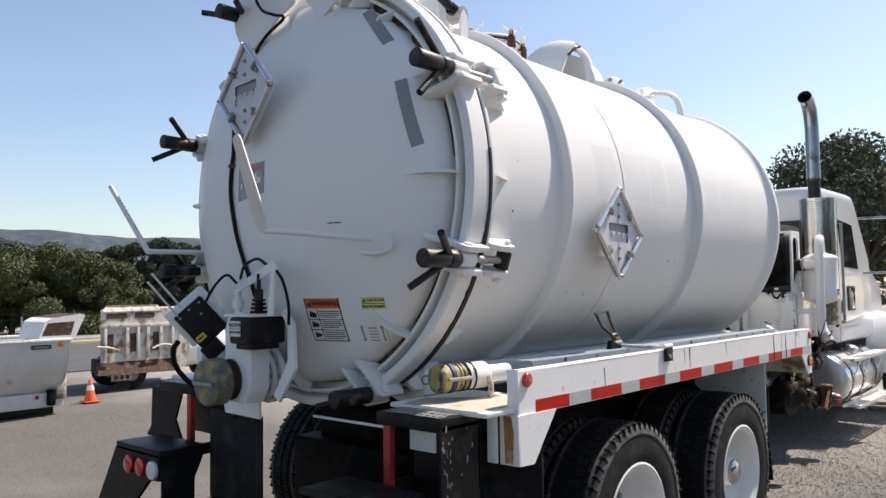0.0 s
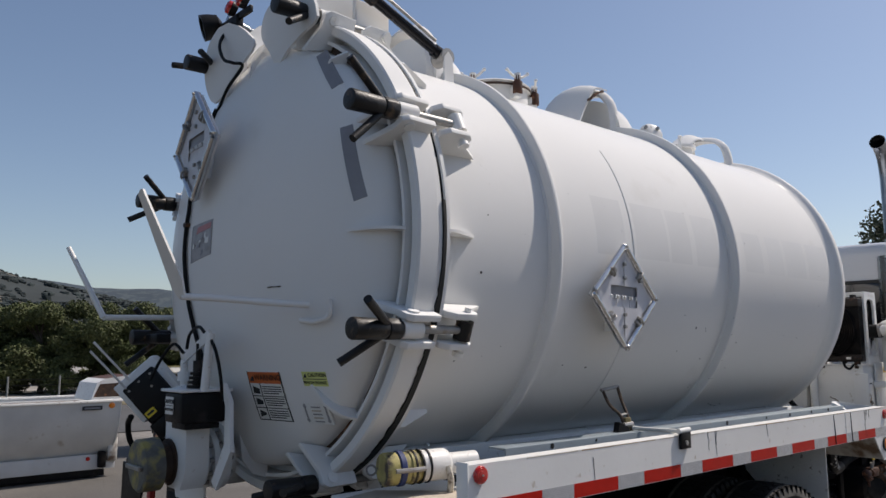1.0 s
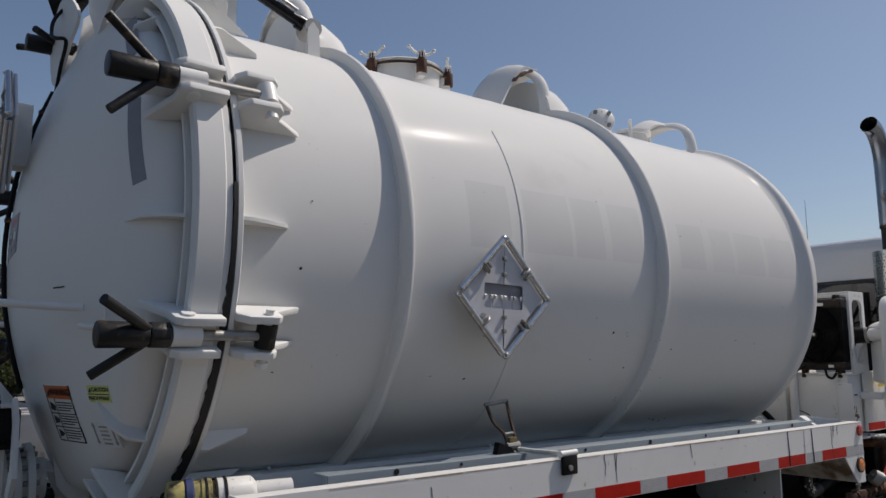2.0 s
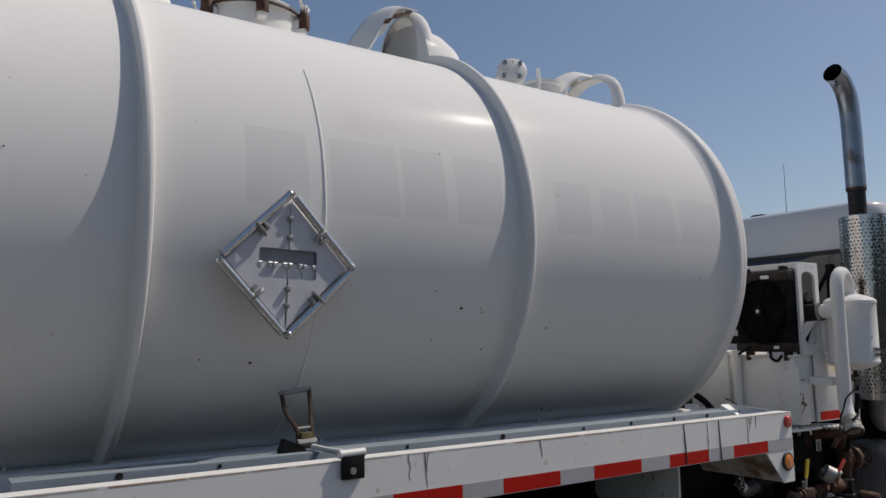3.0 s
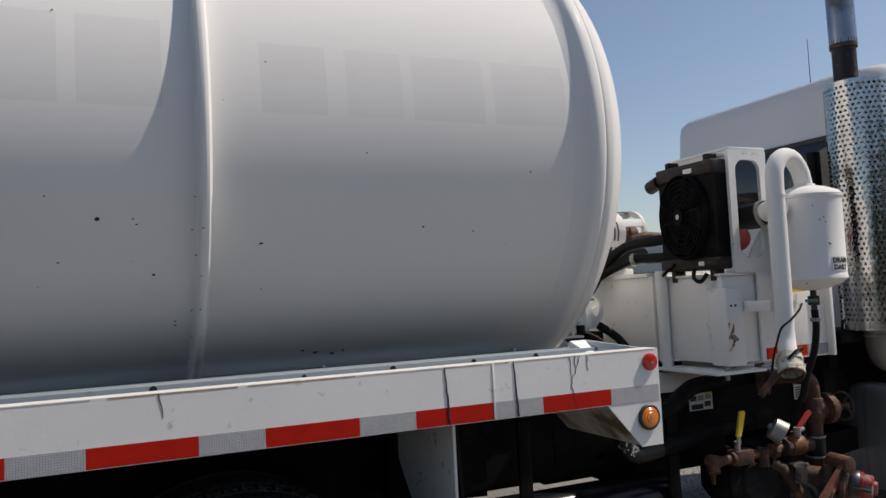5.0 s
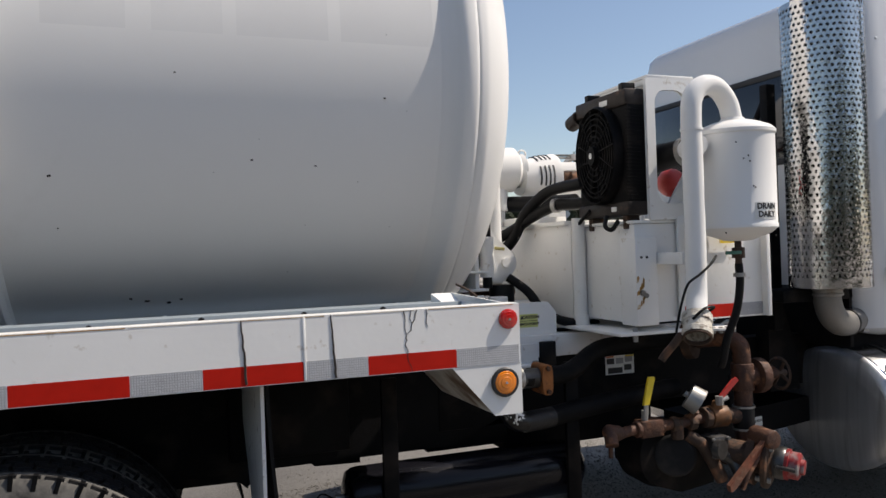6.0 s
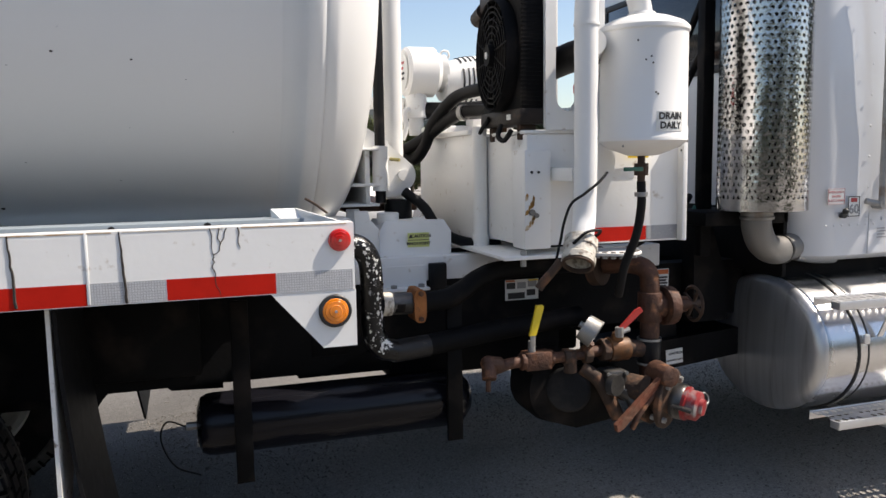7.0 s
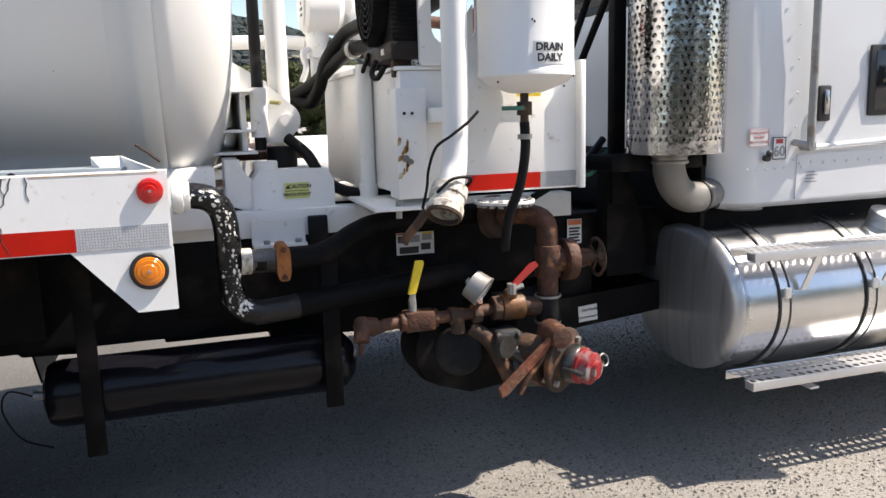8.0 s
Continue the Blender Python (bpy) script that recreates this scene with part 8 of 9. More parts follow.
cab = part("cab", cab_shell(), CAB_WHITE, truck, "white day cab with bright trim and dark rear window")
part("rear_window", soften(box(B(), 5.955, 5.972, -0.60, 0.62, 1.90, 2.30), 0.004), GLASS_DARK, cab, "dark rear window")
part("window_gasket", soften(box(box(box(box(B(), 5.952, 5.968, -0.63, -0.60, 1.87, 2.33), 5.952, 5.968, 0.62, 0.65, 1.87, 2.33), 5.952, 5.968, -0.60, 0.62, 2.30, 2.33), 5.952, 5.968, -0.60, 0.62, 1.87, 1.90), 0.004), INK, cab)
dside = -CY - 0.004
part("cab_door", soften(prism(B(), [(6.36, dside, 1.30), (7.20, dside, 1.34), (7.22, dside, 1.60), (7.10, dside + 0.03, 2.10), (6.98, dside + 0.055, 2.42), (6.40, dside + 0.055, 2.42), (6.36, dside + 0.02, 2.0)], (0, 0.012, 0)), 0.004), CAB_WHITE, cab, "white cab door")
part("door_glass", soften(prism(B(), [(6.47, dside - 0.004 + 0.012, 1.86), (7.08, dside + 0.008, 1.84), (7.02, dside + 0.045, 2.32), (6.47, dside + 0.048, 2.36)], (0, 0.006, 0)), 0.002), GLASS_DARK, cab, "dark side window")
part("vent_window", soften(box(B(), 6.60, 6.86, dside - 0.008, dside + 0.004, 1.40, 1.66), 0.012), INK, cab, "small dark lower door window")
part("vent_glass", soften(box(B(), 6.625, 6.845, dside - 0.010, dside - 0.004, 1.42, 1.64), 0.010), GLASS_DARK, cab)
part("door_handle", soften(box(B(), 6.37, 6.425, dside - 0.008, dside + 0.004, 1.385, 1.515), 0.014), INK, cab, "chrome door handle in a black recess")
part("handle_bar", soften(box(B(), 6.388, 6.408, dside - 0.020, dside - 0.010, 1.41, 1.50), 0.005), CHROME, cab)
grab = part("grab_bar", tube(B(), [(6.315, dside - 0.035, 1.30), (6.315, dside - 0.035, 1.80), (6.318, dside - 0.03, 2.3)], 0.014, 12, smooth=False), STEEL, cab, "upright bright grab bar")
part("grab_foot", cyl(cyl(B(), (6.315, dside + 0.01, 1.30), (6.315, dside - 0.045, 1.30), 0.018, seg=12), (6.26, dside - 0.006, 1.315), (6.315, dside - 0.035, 1.30), 0.012, seg=10), STEEL, cab)
part("drip_trim", cyl(B(), (6.33, dside - 0.006, 1.29), (7.2, dside - 0.006, 1.33), 0.012, seg=10), CAB_WHITE, cab)
part("sill_panel", soften(prism(B(), [(6.29, dside + 0.001, 1.105), (7.30, dside + 0.001, 1.12), (7.30, dside + 0.001, 1.285), (6.29, dside + 0.001, 1.268)], (0, 0.010, 0)), 0.004), CAB_WHITE, cab)
for k in range(7):
    part("rivet", ball(B(), (6.07 + 0.04 * k, dside - 0.003, 1.222), 0.0045, 8, (1, 0.5, 1)), CAB_WHITE, cab)
for k in range(13):
    part("rivet", ball(B(), (6.30 + 0.055 * k, dside - 0.002, 1.236 + 0.004 * (k % 2)), 0.006, 8, (1, 0.5, 1)), CAB_WHITE, cab)
for k in range(10):
    part("rivet", ball(B(), (6.275, dside - 0.002, 1.25 + 0.12 * k), 0.005, 8, (1, 0.5, 1)), CAB_WHITE, cab)
for k in range(4):
    for j in range(2):
        part("rivet", ball(B(), (6.13 + 0.05 * k, dside + 0.055, 2.33 + 0.06 * j), 0.009, 8, (1, 0.5, 1)), CAB_WHITE, cab)
st1 = part("engine_sticker", box(B(), 6.073, 6.157, dside - 0.004, dside - 0.001, 1.305, 1.368), LABEL_WHITE, cab, "white sticker with red border and capitals")
for w, z in (("EMERGENCY", 1.353), ("ENGINE", 1.3365), ("SHUT-DOWN", 1.320)):
    part("lettering", text_mesh(w, 0.0092, Matrix.Translation((6.115, dside - 0.005, z)) @ mw, bold=0.0), PALE_RED, st1)
for spec in ((6.074, 6.156, 1.306, 1.3073), (6.074, 6.156, 1.3657, 1.367), (6.074, 6.0753, 1.306, 1.367), (6.1547, 6.156, 1.306, 1.367)):
    part("border", box(B(), spec[0], spec[1], dside - 0.0052, dside - 0.0038, spec[2], spec[3]), PALE_RED, st1)
st2 = part("number_sticker", box(B(), 6.175, 6.233, dside - 0.004, dside - 0.001, 1.255, 1.335), LABEL_WHITE, cab, "small white sticker with the figure sixty")
part("lettering", text_mesh("60", 0.036, Matrix.Translation((6.204, dside - 0.005, 1.283)) @ mw), PALE_INK, st2)
part("heading", box(B(), 6.189, 6.219, dside - 0.0052, dside - 0.0038, 1.312, 1.328), RED_INK, st2)
for spec in ((6.175, 6.233, 1.255, 1.258), (6.175, 6.233, 1.332, 1.335), (6.175, 6.1778, 1.255, 1.335), (6.2302, 6.233, 1.255, 1.335)):
    part("border", box(B(), spec[0], spec[1], dside - 0.0052, dside - 0.0038, spec[2], spec[3]), INK, st2)
part("toggle", ball(cyl(B(), (6.146, dside, 1.262), (6.146, dside - 0.02, 1.262), 0.012, seg=10), (6.146, dside - 0.022, 1.278), 0.013, 10), INK, cab)
for j in range(4):
    part("text_bar", box(B(), 6.33, 6.38 - 0.01 * (j % 2), dside - 0.0045, dside - 0.003, 1.165 + 0.012 * j, 1.169 + 0.012 * j), GREY_TAPE, cab)
part("roof_lamp", soften(box(B(), 6.28, 6.37, 0.24, 0.36, 2.675, 2.725), 0.01), BLACK, cab, "small dark roof lamp")
part("aerial", cyl(B(), (7.0, 0.46, 2.66), (7.0, 0.46, 3.27), 0.004, 0.002, 6), INK, cab)
part("mirror_arm", tube(tube(B(), [(7.15, -0.85, 2.40), (7.25, -1.15, 2.40), (7.28, -1.32, 2.38)], 0.014, 8), [(7.2, -0.87, 1.80), (7.28, -1.15, 1.80), (7.30, -1.32, 1.82)], 0.014, 8), CHROME, cab, "bright mirror arms")
part("mirror", soften(box(B(), 7.27, 7.34, -1.43, -1.24, 1.80, 2.36), 0.02), CHROME, cab, "tall bright door mirror")
part("hood", soften(prism(B(), [(7.70, -0.72, 1.0), (7.70, -0.72, 1.92), (8.2, -0.70, 1.86), (9.05, -0.62, 1.66), (9.22, -0.60, 1.45), (9.22, -0.60, 0.75), (8.9, -0.60, 0.75)], (0, 1.36, 0)), 0.05, 3), CAB_WHITE, cab, "white sloping hood")
for f in (-1, 1):
    fen = [(8.42 + 0.66 * math.cos(radians(t)), f * 1.16, 0.66 + 0.70 * math.sin(radians(t))) for t in range(0, 181, 15)]
    fen += [(8.42 + 0.60 * math.cos(radians(t)), f * 1.16, 0.66 + 0.62 * math.sin(radians(t))) for t in range(180, -1, -15)]
    part("fender", soften(prism(B(), fen, (0, -f * 0.50, 0)), 0.012), CAB_WHITE, cab, "white front fender")
    wheel(8.42, f * 0.98, f, lift=0.145)
part("grille", soften(box(B(), 9.20, 9.25, -0.45, 0.45, 0.85, 1.50), 0.01), CHROME, cab)
part("front_bumper", soften(box(B(), 9.18, 9.34, -1.15, 1.15, 0.42, 0.74), 0.03), CHROME, truck, "bright front bumper")
part("cab_base_panel", soften(box(B(), 5.925, 5.945, -0.80, 0.78, 1.02, 1.285), 0.004), FRAME_BLACK, truck, "black panel below the cab's rear wall")
part("cab_floor", soften(box(B(), 5.97, 7.9, -0.72, 0.72, 0.95, 1.10), 0.01), FRAME_BLACK, truck)

FY, FZ, FR = -0.70, 0.73, 0.302
fuel = part("fuel_tank", lathe(B(), [(0.012, FR - 0.012), (0.02, FR - 0.003), (0.03, FR), (1.40, FR), (1.41, FR - 0.004), (1.42, FR - 0.03), (1.425, 0.0)], (5.965, FY, FZ), (1, 0, 0), 64), ALU, truck, "polished aluminium cylindrical fuel tank")
part("tank_end", lathe(B(), [(-0.040, 0.0), (-0.038, 0.10), (-0.032, 0.20), (-0.022, FR - 0.035), (-0.012, FR - 0.014), (0.004, FR - 0.003), (0.016, FR - 0.003)], (5.965, FY, FZ), (1, 0, 0), 64), ALU_END, fuel, "dull brushed tank end")
for x in (6.124, 6.516, 7.05):
    part("tank_strap", lathe(B(), [(0.0, FR), (0.0, FR + 0.005), (0.036, FR + 0.005), (0.036, FR)], (x, FY, FZ), (1, 0, 0), 56, closed=True), ALU, fuel)
    for dx in (-0.007, 0.036):
        part("strap_rubber", lathe(B(), [(0.0, FR), (0.0, FR + 0.006), (0.008, FR + 0.006), (0.008, FR)], (x + dx, FY, FZ), (1, 0, 0), 56, closed=True), INK, fuel)
    part("strap_bracket", soften(box(B(), x + 0.004, x + 0.030, FY - FR - 0.016, FY - FR - 0.006, FZ + 0.05, FZ + 0.09), 0.002), ALU_MATT, fuel)
part("filler_cap", lathe(B(), [(0.0, 0.05), (0.03, 0.05), (0.035, 0.055), (0.06, 0.055), (0.066, 0.045), (0.068, 0.0)], (6.75, FY - 0.14, FZ + 0.262), (0, -0.45, 0.9), 28), ALU_MATT, fuel, "aluminium filler cap")
# unseen tank and box, added to block sky light under the chassis
part("fuel_tank", lathe(B(), [(-0.02, 0.0), (-0.012, 0.20), (0.0, FR - 0.016), (0.02, FR - 0.003), (0.03, FR), (1.40, FR), (1.41, FR - 0.004), (1.42, FR - 0.03), (1.425, 0.0)], (5.965, -FY, FZ), (1, 0, 0), 48), ALU, truck, "polished aluminium fuel tank, added unseen on the far side to block light")
part("far_side_box", soften(box(B(), 4.45, 5.75, 0.56, 1.10, 0.44, 0.92), 0.02), FRAME_BLACK, truck, "dark box, added unseen on the far side of the chassis to block light")
# the tank is a little oval
oval = Matrix.Translation((0, FY - FR, FZ)) @ Matrix.Diagonal((1, 1.13, 0.935, 1)) @ Matrix.Translation((0, FR - FY, -FZ))
for ob in [fuel] + [c for c in scene.objects if c.parent == fuel]:
    ob.data.transform(oval)
for z, y0, y1, x0 in ((0.958, -1.065, -0.945, 5.95), (0.515, -1.095, -0.955, 5.94)):
    st_ = part("side_step", soften(box(box(box(B(), x0, 7.35, y0 - 0.004, y0, z - 0.028, z + 0.004), x0, 7.35, y1, y1 + 0.004, z - 0.03, z + 0.004), x0, x0 + 0.004, y0, y0 + 0.04, z - 0.028, z), 0.0015), ALU_MATT, truck, "aluminium side step with round holes")
    cnt = 40
    part("tread", perforated(B(), lambda u, v: V(x0 + (7.35 - x0) * u / (cnt + 0.5), y0 + (y1 - y0) * v / 3.0, z), cnt, 3, 0.58), ALU_MATT, st_, smooth=False)
    for x in (6.186, 6.558, 7.09):
        if z > 0.8:
            part("step_bracket", soften(prism(B(), [(x + 0.045, y0 + 0.01, z - 0.01), (x + 0.075, y0 + 0.01, z - 0.01), (x + 0.035, FY - FR - 0.012, 0.80), (x + 0.012, FY - FR - 0.012, 0.80)], (0, 0.006, 0)), 0.001), ALU_MATT, st_)
        else:
            part("step_bracket", box(B(), x, x + 0.04, y0, FY - 0.05, z - 0.055, z - 0.047, 0.002), ALU_MATT, st_)


# ---------------------------------------------------------------- the yard beyond
def leaf_mesh(name, clumps, count, size, seed, material):
    """Many small folded leaves gathered in clumps: clumps are (centre, radii)."""
    r = np.random.default_rng(seed)
    w = np.array([np.prod(np.array(c[1])) ** 0.67 for c in clumps])
    which = r.choice(len(clumps), count, p=w / w.sum())
    d = r.normal(size=(count, 3))
    d /= np.linalg.norm(d, axis=1, keepdims=True)
    rad = r.uniform(0.55, 1.05, (count, 1))
    cen = np.array([c[0] for c in clumps])[which] + d * rad * np.array([c[1] for c in clumps])[which]
    a = r.normal(size=(count, 3))
    a /= np.linalg.norm(a, axis=1, keepdims=True)
    b = np.cross(a, d + 0.6 * r.normal(size=(count, 3)))
    b /= np.linalg.norm(b, axis=1, keepdims=True) + 1e-9
    n = np.cross(a, b)
    s = size * r.uniform(0.6, 1.4, (count, 1))
    v = np.stack([cen - a * s, cen + b * s * 0.55 + n * s * 0.2, cen + a * s, cen - b * s * 0.55 + n * s * 0.2], 1).reshape(-1, 3)
    f = np.arange(count * 4).reshape(-1, 4)
    f = np.concatenate([f[:, [0, 1, 2]], f[:, [0, 2, 3]]])
    me = bpy.data.meshes.new(name)
    me.from_pydata(v.tolist(), [], f.tolist())
    me.materials.append(material)
    return me


def tree(x, y, h, spread, leaves, count, size, seed, label, conifer=False, low=False):
    """A tapered trunk with limbs and a crown of leaves in uneven clumps."""
    r = random.Random(seed)
    t = thing("tree", (x, y, 0), label, "tree", group="trees round the yard")
    bm = tube(B(), [(x, y, -0.1), (x + 0.1, y, h * 0.25), (x - 0.05, y + 0.1, h * 0.55), (x, y, h * (0.97 if conifer else 0.8))], (h * 0.035, h * 0.008), 10)
    clumps = []
    if conifer:
        for k in range(16):
            u = k / 15
            for j in range(4):
                a = r.uniform(0, 6.28)
                q = spread * (1 - u) ** 0.8 * r.uniform(0.35, 0.95)
                clumps.append(((x + q * math.cos(a), y + q * math.sin(a), h * (0.14 + 0.84 * u)), (spread * 0.30 * (1.1 - u), spread * 0.30 * (1.1 - u), h * 0.06)))
    else:
        for k in range(46):
            a, u = r.uniform(0, 6.28), r.uniform(0, 1)
            q = spread * math.sqrt(r.random()) * (0.95 - 0.5 * u * u)
            p = (x + q * math.cos(a), y + q * math.sin(a), h * ((0.10 + 0.80 * u) if low else (0.34 + 0.55 * u)))
            c = spread * r.uniform(0.13, 0.32)
            clumps.append((p, (c, c, c * 0.72)))
            if k % 3 == 0:
                tube(bm, [(x, y, h * (0.25 + 0.3 * u)), ((x + p[0]) / 2, (y + p[1]) / 2, p[2] - 0.2), p], (h * 0.012, h * 0.003), 6, 3)
    part("trunk", bm, BARK, t)
    part("crown", leaf_mesh("crown", clumps, count, size, seed, leaves), leaves, t)
    return t


tree(15.4, 1.0, 4.9, 3.0, LEAF_OAK, 34000, 0.050, 1, "dark green oak with gaps in its crown")
tree(19.5, -3.2, 6.2, 3.2, LEAF_OAK, 30000, 0.060, 2, "dark green oak with gaps in its crown")
tree(23.5, 3.0, 6.4, 2.6, LEAF_OAK, 9000, 0.10, 12, "dark green oak with gaps in its crown")
for k, (x, y, h, s) in enumerate(((7.6, 32.5, 3.8, 2.4), (9.8, 31.5, 3.9, 2.5), (11.8, 31.0, 3.9, 2.4), (13.4, 30.6, 3.0, 2.0), (5.2, 33.5, 3.5, 2.3), (2.2, 35.0, 2.6, 2.4), (-1.5, 36.0, 2.2, 2.4))):
    tree(x, y, h, s, LEAF_BUSH, 42000, 0.060, 20 + k, "olive green bushy tree at the edge of the yard", low=True)
for k, (x, y, h, s) in enumerate(((19.0, 46.5, 4.4, 2.0), (20.8, 46.0, 4.9, 2.1), (22.6, 45.5, 5.2, 2.2), (24.4, 45.0, 5.6, 2.3), (26.2, 44.5, 5.2, 2.2), (28.0, 43.5, 5.0, 2.0), (16.8, 47.0, 3.8, 1.8), (24.2, 30.0, 6.1, 1.0), (26.0, 29.0, 5.6, 0.8))):
    tree(x, y, h, s, LEAF_CONIFER, 22000, 0.085, 40 + k, "dark conifer beyond the yard" if y < 40 else "dark green tree beyond the yard", conifer=y < 40, low=y > 40)
for k, (x, h, w) in enumerate(((33.4, 8.8, 0.9), (35.5, 8.3, 0.7), (31.6, 8.1, 1.0))):
    tree(x, 45.5, h, w, LEAF_CONIFER, 9000, 0.10, 90 + k, "dark conifer beyond the yard", conifer=True)
tree(6.2, 42.0, 4.6, 2.6, LEAF_BUSH, 8000, 0.13, 60, "olive green bushy tree at the edge of the yard")
tree(9.5, 41.0, 4.2, 2.6, LEAF_BUSH, 8000, 0.13, 61, "olive green bushy tree at the edge of the yard")
# unseen row behind the viewpoint, added to cut low sky light and darken reflections
for k in range(9):
    tree(-19.0 + 5.6 * k, -23.0 - 1.2 * (k % 2), 5.6 + 0.9 * (k * 7 % 3), 3.4, LEAF_OAK, 5000, 0.26, 70 + k, "dark green tree added out of view to block low sky light", low=True)


def hull(bm, x0, x1, yc, prof):
    """A trough along x: prof gives (half width, z) from the bottom up; walls have thickness."""
    out = [(yc - w, z) for w, z in prof[::-1]] + [(yc + w, z) for w, z in prof]
    inn = [(yc + w - 0.03, z) for w, z in prof[::-1] if z > prof[0][1] + 0.01] + [(yc - w + 0.03, z) for w, z in prof if z > prof[0][1] + 0.01]
    return prism(bm, [(x0, y, z) for y, z in out + inn], (x1 - x0, 0, 0))


hp = thing("hopper_body", (0.2, 8.75, 0), "white spreader hopper with rusty rim, standing on the gravel", "hopper")
part("trough", soften(hull(B(), -3.4, 2.36, 8.78, [(0.40, 0.30), (0.47, 0.36), (0.60, 0.52), (0.70, 0.72), (0.75, 0.92), (0.77, 1.03)]), 0.008), WEATHERED, hp)
part("end_wall", soften(prism(B(), [(2.36, 8.01, 1.03), (2.36, 8.03, 0.85), (2.36, 8.16, 0.50), (2.36, 8.38, 0.30), (2.36, 9.18, 0.30), (2.36, 9.40, 0.50), (2.36, 9.53, 0.85), (2.36, 9.55, 1.03)], (0.02, 0, 0)), 0.004), WEATHERED, hp)
part("rim", soften(box(box(B(), -3.42, 2.40, 7.985, 8.05, 1.03, 1.065), -3.42, 2.40, 9.51, 9.575, 1.03, 1.065), 0.006), CHIPPED, hp, "chipped rusty rim")
part("rust_rim", box(box(B(), -3.3, -1.0, 7.99, 8.045, 1.0655, 1.069), 0.2, 1.8, 7.99, 8.045, 1.0655, 1.069), RUST, hp)
part("headboard", soften(prism(B(), [(1.98, 8.06, 1.06), (2.46, 8.06, 1.06), (2.60, 8.06, 1.37), (2.54, 8.06, 1.39), (2.15, 8.06, 1.345), (2.05, 8.06, 1.29)], (0, 0.75, 0)), 0.008), CHIPPED, hp, "flared dirty headboard")
part("board_top", prism(B(), [(2.16, 8.08, 1.3475), (2.52, 8.08, 1.389), (2.52, 8.08, 1.392), (2.16, 8.08, 1.350)], (0, 0.71, 0)), RUST, hp, "rusty top edge")
part("board_face", prism(B(), [(2.01, 8.055, 1.10), (2.40, 8.055, 1.10), (2.45, 8.055, 1.29), (2.09, 8.055, 1.275)], (0, 0.004, 0)), RUST_DARK, hp)
part("sill", soften(box(B(), -3.5, 2.42, 8.30, 9.25, 0.10, 0.30), 0.008), WEATHERED, hp)
part("skid", soften(box(box(B(), -3.3, 2.3, 8.36, 8.46, 0.0, 0.10), -3.3, 2.3, 9.1, 9.2, 0.0, 0.10), 0.006), BLACK, hp)
part("foot_block", soften(box(B(), 2.30, 2.44, 8.26, 8.50, 0.20, 0.52), 0.02), DIRTY_WHITE, hp)
part("foot_jack", soften(box(B(), 2.18, 2.28, 8.22, 8.34, 0.12, 0.34), 0.02), FRAME_BLACK, hp)
lp = part("lamp", lathe(B(), [(0.0, 0.042), (0.02, 0.042), (0.028, 0.03), (0.03, 0.0)], (2.25, 8.035, 0.985), (0, -1, 0), 20), AMBER_LENS, hp)
part("lamp", lathe(B(), [(0.0, 0.028), (0.012, 0.028), (0.016, 0.0)], (2.05, 8.295, 0.25), (0, -1, 0), 16), RED_LENS, hp)
nb = part("maker_plate", box(B(), 1.86, 2.12, 8.006, 8.012, 0.93, 0.985), INK, hp, "dark maker's plate")
part("text_bar", box(B(), 1.89, 2.09, 8.003, 8.0055, 0.947, 0.967), GREY_TAPE, nb)

sp = thing("spreader_unit", (4.4, 10.2, 0), "dirty white spreader tailgate on a parked trailer", "spreader")
body = part("tailgate", soften(prism(B(), [(3.68, 9.95, 0.50), (5.15, 9.95, 0.50), (6.0, 11.4, 0.50), (4.50, 11.4, 0.50)], (0, 0, 0.90)), 0.015), DIRTY_WHITE, sp)
part("lid", soften(prism(B(), [(3.70, 9.93, 1.36), (4.75, 9.93, 1.36), (4.70, 9.98, 1.46), (3.78, 9.98, 1.46)], (0.12, 0.20, 0)), 0.01), DIRTY_WHITE, sp, "chipped lid with yellowed edge")
part("lid_edge", box(B(), 3.80, 4.70, 9.965, 9.99, 1.452, 1.468), YELLOW_GRIME, sp)
for x in (3.72, 4.10, 4.30, 4.48, 4.72, 4.95):
    part("upright", soften(box(B(), x, x + 0.055, 9.90, 9.95, 0.55, 1.10), 0.006), DIRTY_WHITE, sp)
for x in (3.80, 4.20, 4.62):
    part("slot", box(B(), x, x + 0.10, 9.935, 9.948, 0.66, 0.98), RUST_DARK, sp)
part("top_bar", soften(box(B(), 3.66, 5.16, 9.90, 9.96, 1.08, 1.14), 0.006), DIRTY_WHITE, sp)
for x in (3.78, 4.28):
    part("dark_gap", box(B(), x, x + 0.36, 9.942, 9.949, 1.24, 1.33), RUST_DARK, sp)
part("chute", soften(prism(B(), [(3.60, 9.86, 0.30), (5.10, 9.86, 0.27), (5.12, 9.95, 0.50), (3.66, 9.95, 0.50)], (0, 0.10, 0)), 0.01), RUST_DARK, sp, "rust-brown chute lip")
part("latch", tube(B(), [(3.58, 9.86, 0.78), (3.78, 9.85, 0.76), (3.96, 9.85, 0.70)], 0.02, 8), DIRTY_WHITE, sp)
part("latch", tube(B(), [(4.56, 9.85, 0.70), (4.75, 9.85, 0.76), (4.92, 9.86, 0.74)], 0.02, 8), DIRTY_WHITE, sp)
part("wing", soften(prism(B(), [(5.0, 9.88, 0.35), (5.24, 9.88, 0.32), (5.24, 9.88, 1.0), (5.12, 9.88, 1.1)], (0, 0.02, 0)), 0.005), DIRTY_WHITE, sp)
part("side_tank", soften(cyl(B(), (5.2, 10.3, 0.72), (7.6, 10.9, 0.72), 0.42, seg=32), 0.02), WHITE_WORN, sp)
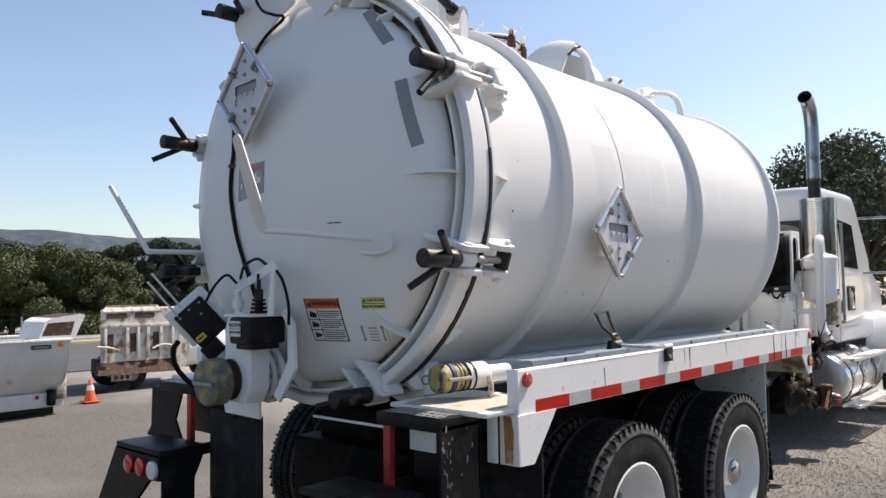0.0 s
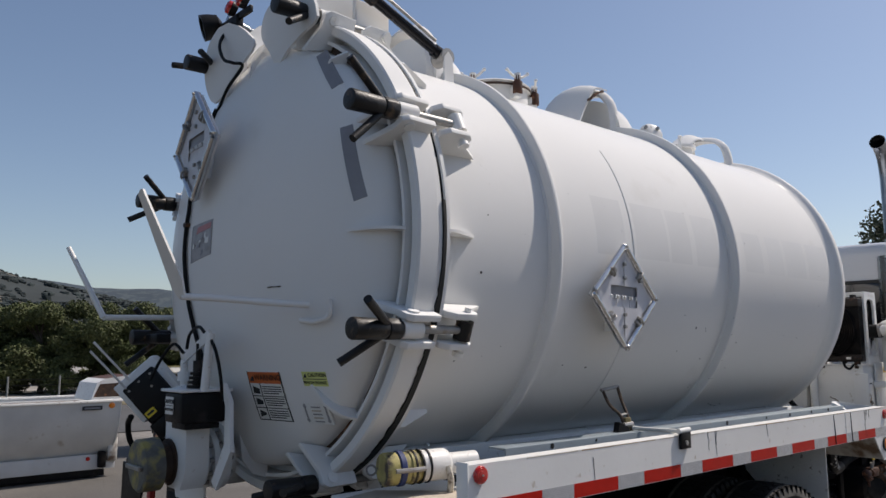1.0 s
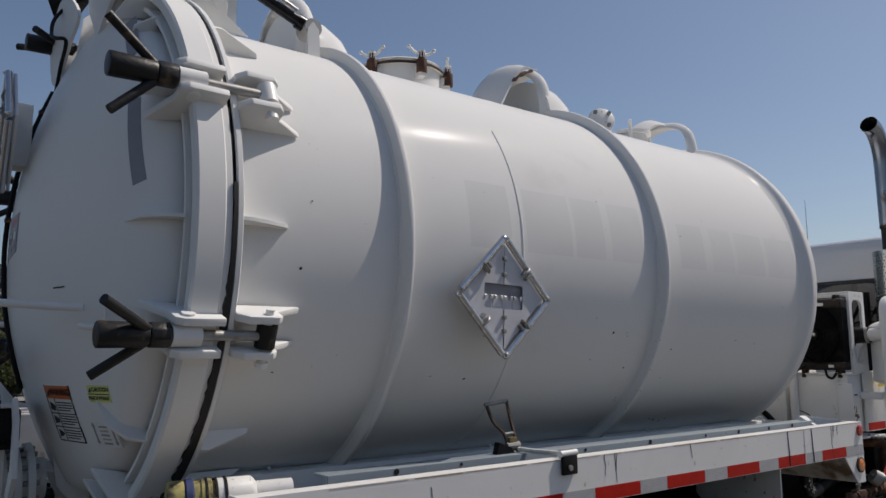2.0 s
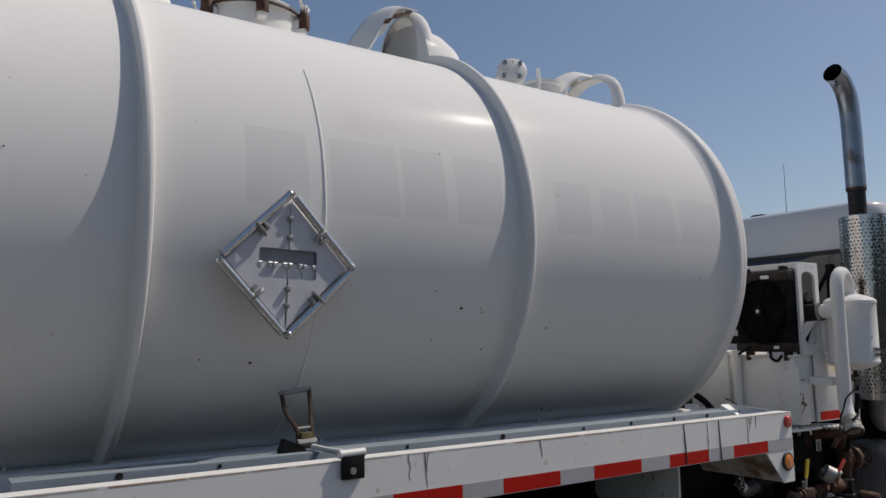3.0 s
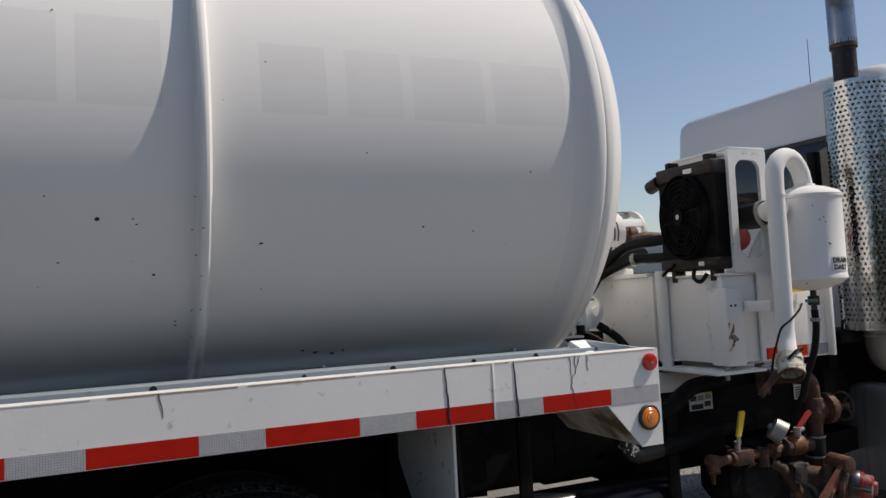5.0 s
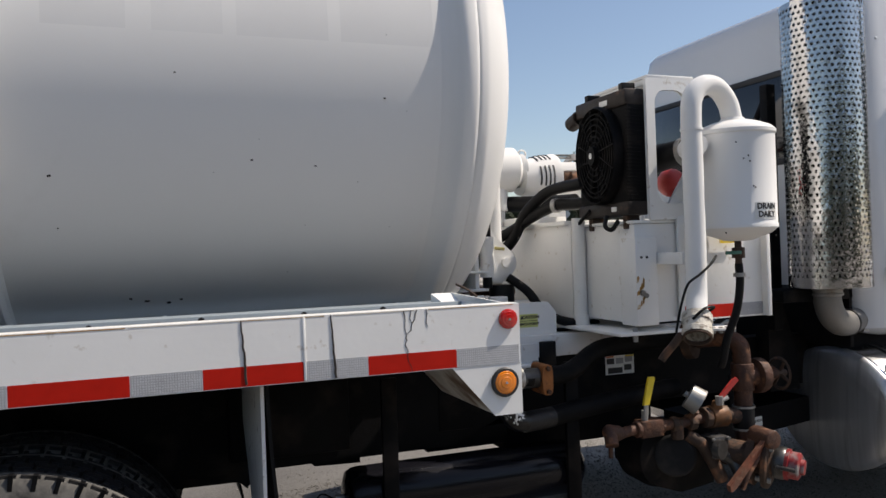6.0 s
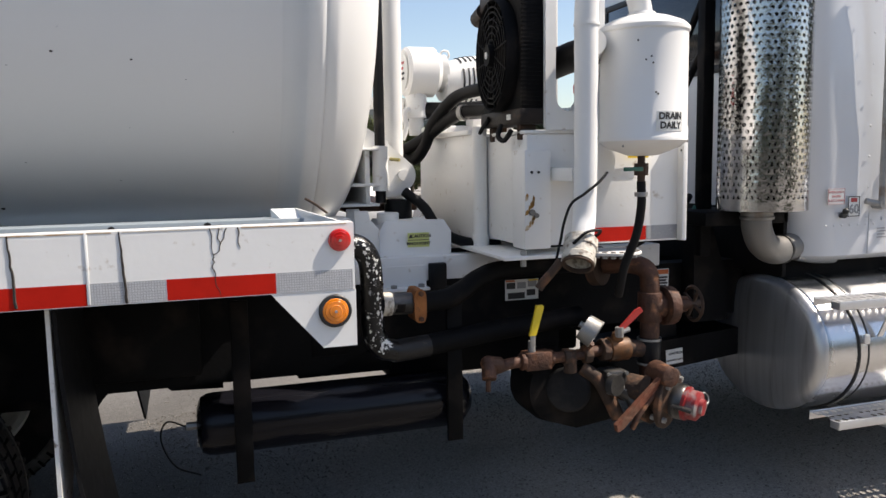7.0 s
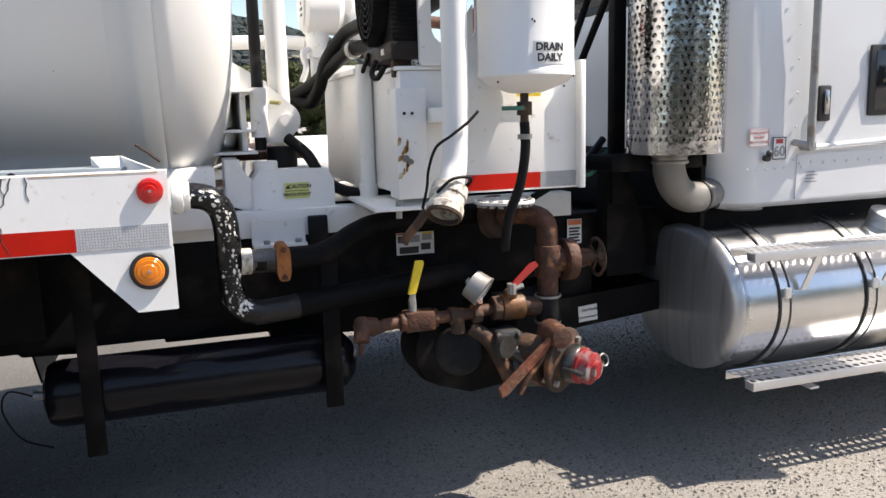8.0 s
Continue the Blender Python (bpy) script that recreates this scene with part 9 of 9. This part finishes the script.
part("lamp_bar", soften(box(B(), 3.90, 4.24, 9.98, 10.02, 0.17, 0.29), 0.005), DIRTY_WHITE, sp)
for x in (3.97, 4.07, 4.17):
    part("lamp", cyl(B(), (x, 9.98, 0.23), (x, 9.965, 0.23), 0.035, seg=14), RUST_DARK, sp)
part("mud_flap", tube(B(), [(4.02, 10.02, 0.20), (3.97, 10.0, 0.09), (3.82, 9.97, 0.035), (3.62, 9.95, 0.03)], 0.03, 8), RUBBER, sp)
part("mud_flap", soften(box(B(), 3.98, 4.22, 9.99, 10.01, 0.03, 0.20), 0.004), RUBBER, sp, "black rubber mud flap")
for x in (4.35, 6.3):
    for y in (10.25, 11.1):
        part("tyre", lathe(B(), [(-0.10, 0.14), (-0.10, 0.25), (-0.07, 0.28), (0.07, 0.28), (0.10, 0.25), (0.10, 0.14)], (x, y, 0.27), (0, 1, 0), 28, closed=True), RUBBER, sp)
        part("hub", cyl(B(), (x, y - 0.08, 0.27), (x, y + 0.08, 0.27), 0.14, seg=20), STEEL, sp)
part("beam", soften(box(B(), 3.9, 7.4, 10.5, 10.8, 0.27, 0.52), 0.01), BLACK, sp)

cone = thing("traffic_cone", (3.12, 9.05, 0), "orange traffic cone with a white band on gravel", "cone")
part("cone_body", lathe(B(), [(0.015, 0.092), (0.34, 0.024), (0.345, 0.019), (0.345, 0.0)], (3.12, 9.05, 0), (0, 0, 1), 28), ORANGE, cone)
part("cone_base", soften(box(B(), 3.0, 3.24, 8.93, 9.17, 0.0, 0.020), 0.006), ORANGE, cone)
part("cone_band", lathe(B(), [(0.18, 0.0590), (0.26, 0.0422), (0.26, 0.040), (0.18, 0.057)], (3.12, 9.05, 0), (0, 0, 1), 28, closed=True), LABEL_WHITE, cone)

fence = thing("fence", (6, 24, 0), "low dark wire fence at the edge of the yard", "fence")
for k in range(22):
    x = -6 + 1.5 * k
    part("post", cyl(B(), (x, 24.0, -0.05), (x, 24.0, 0.95), 0.03, seg=8), STEEL, fence)
for z in (0.12, 0.30, 0.48, 0.66, 0.84):
    part("wire", cyl(B(), (-6, 24.0, z), (25.5, 24.0, z), 0.010, seg=6), FRAME_BLACK, fence)
kerb = lone("kerb", soften(box(B(), -8, 27, 22.6, 22.85, -0.02, 0.13), 0.01), mat("pale_kerb", (0.45, 0.38, 0.24), 0.9, spread=0.2, scale=3, bump=0.2, bump_scale=20), "pale yellowish kerb along the yard", "kerb", kind="structure")
lone("road", box(B(), -60, 60, 14.0, 22.5, -0.03, 0.012), mat("asphalt", (0.085, 0.085, 0.085), 0.9, spread=0.2, scale=0.8, bump=0.3, bump_scale=60), "grey asphalt lane behind the yard", "road", kind="structure")


# loose stones over the nearer gravel
def loose_stones():
    r = np.random.default_rng(7)
    n = 120000
    a = np.column_stack([r.uniform(3.0, 8.5, n), r.uniform(-1.9, 1.4, n)])
    a[: n // 4] = np.column_stack([r.uniform(-2.5, 5.5, n // 4), r.uniform(1.2, 8.5, n // 4)])
    size = 0.0018 + 0.0050 * r.random(n) ** 3
    base = np.array([(1, 0, 0), (-1, 0, 0), (0, 1, 0), (0, -1, 0), (0, 0, 0.75), (0, 0, -0.75)])
    tri = np.array([(0, 2, 4), (2, 1, 4), (1, 3, 4), (3, 0, 4), (2, 0, 5), (1, 2, 5), (3, 1, 5), (0, 3, 5)])
    ang = r.uniform(0, 6.28, n)
    verts = np.repeat(base[None], n, 0) * r.uniform(0.6, 1.35, (n, 6, 1)) + r.uniform(-0.25, 0.25, (n, 6, 3))
    c, s = np.cos(ang)[:, None], np.sin(ang)[:, None]
    x, y = verts[..., 0] * c - verts[..., 1] * s, verts[..., 0] * s + verts[..., 1] * c
    z = [ground_z(p[0], p[1]) for p in a]
    verts = np.stack([x * size[:, None] + a[:, :1], y * size[:, None] + a[:, 1:], verts[..., 2] * size[:, None] + np.array(z)[:, None] + 0.3 * size[:, None]], -1)
    f = (tri[None] + 6 * np.arange(n)[:, None, None]).reshape(-1, 3)
    me = bpy.data.meshes.new("loose_gravel")
    me.from_pydata(verts.reshape(-1, 3).tolist(), [], f.tolist())
    me.materials.append(STONE)
    return tagged(new("loose_gravel", me), "loose grey stones over the yard", "gravel", kind="stuff")


loose_stones()
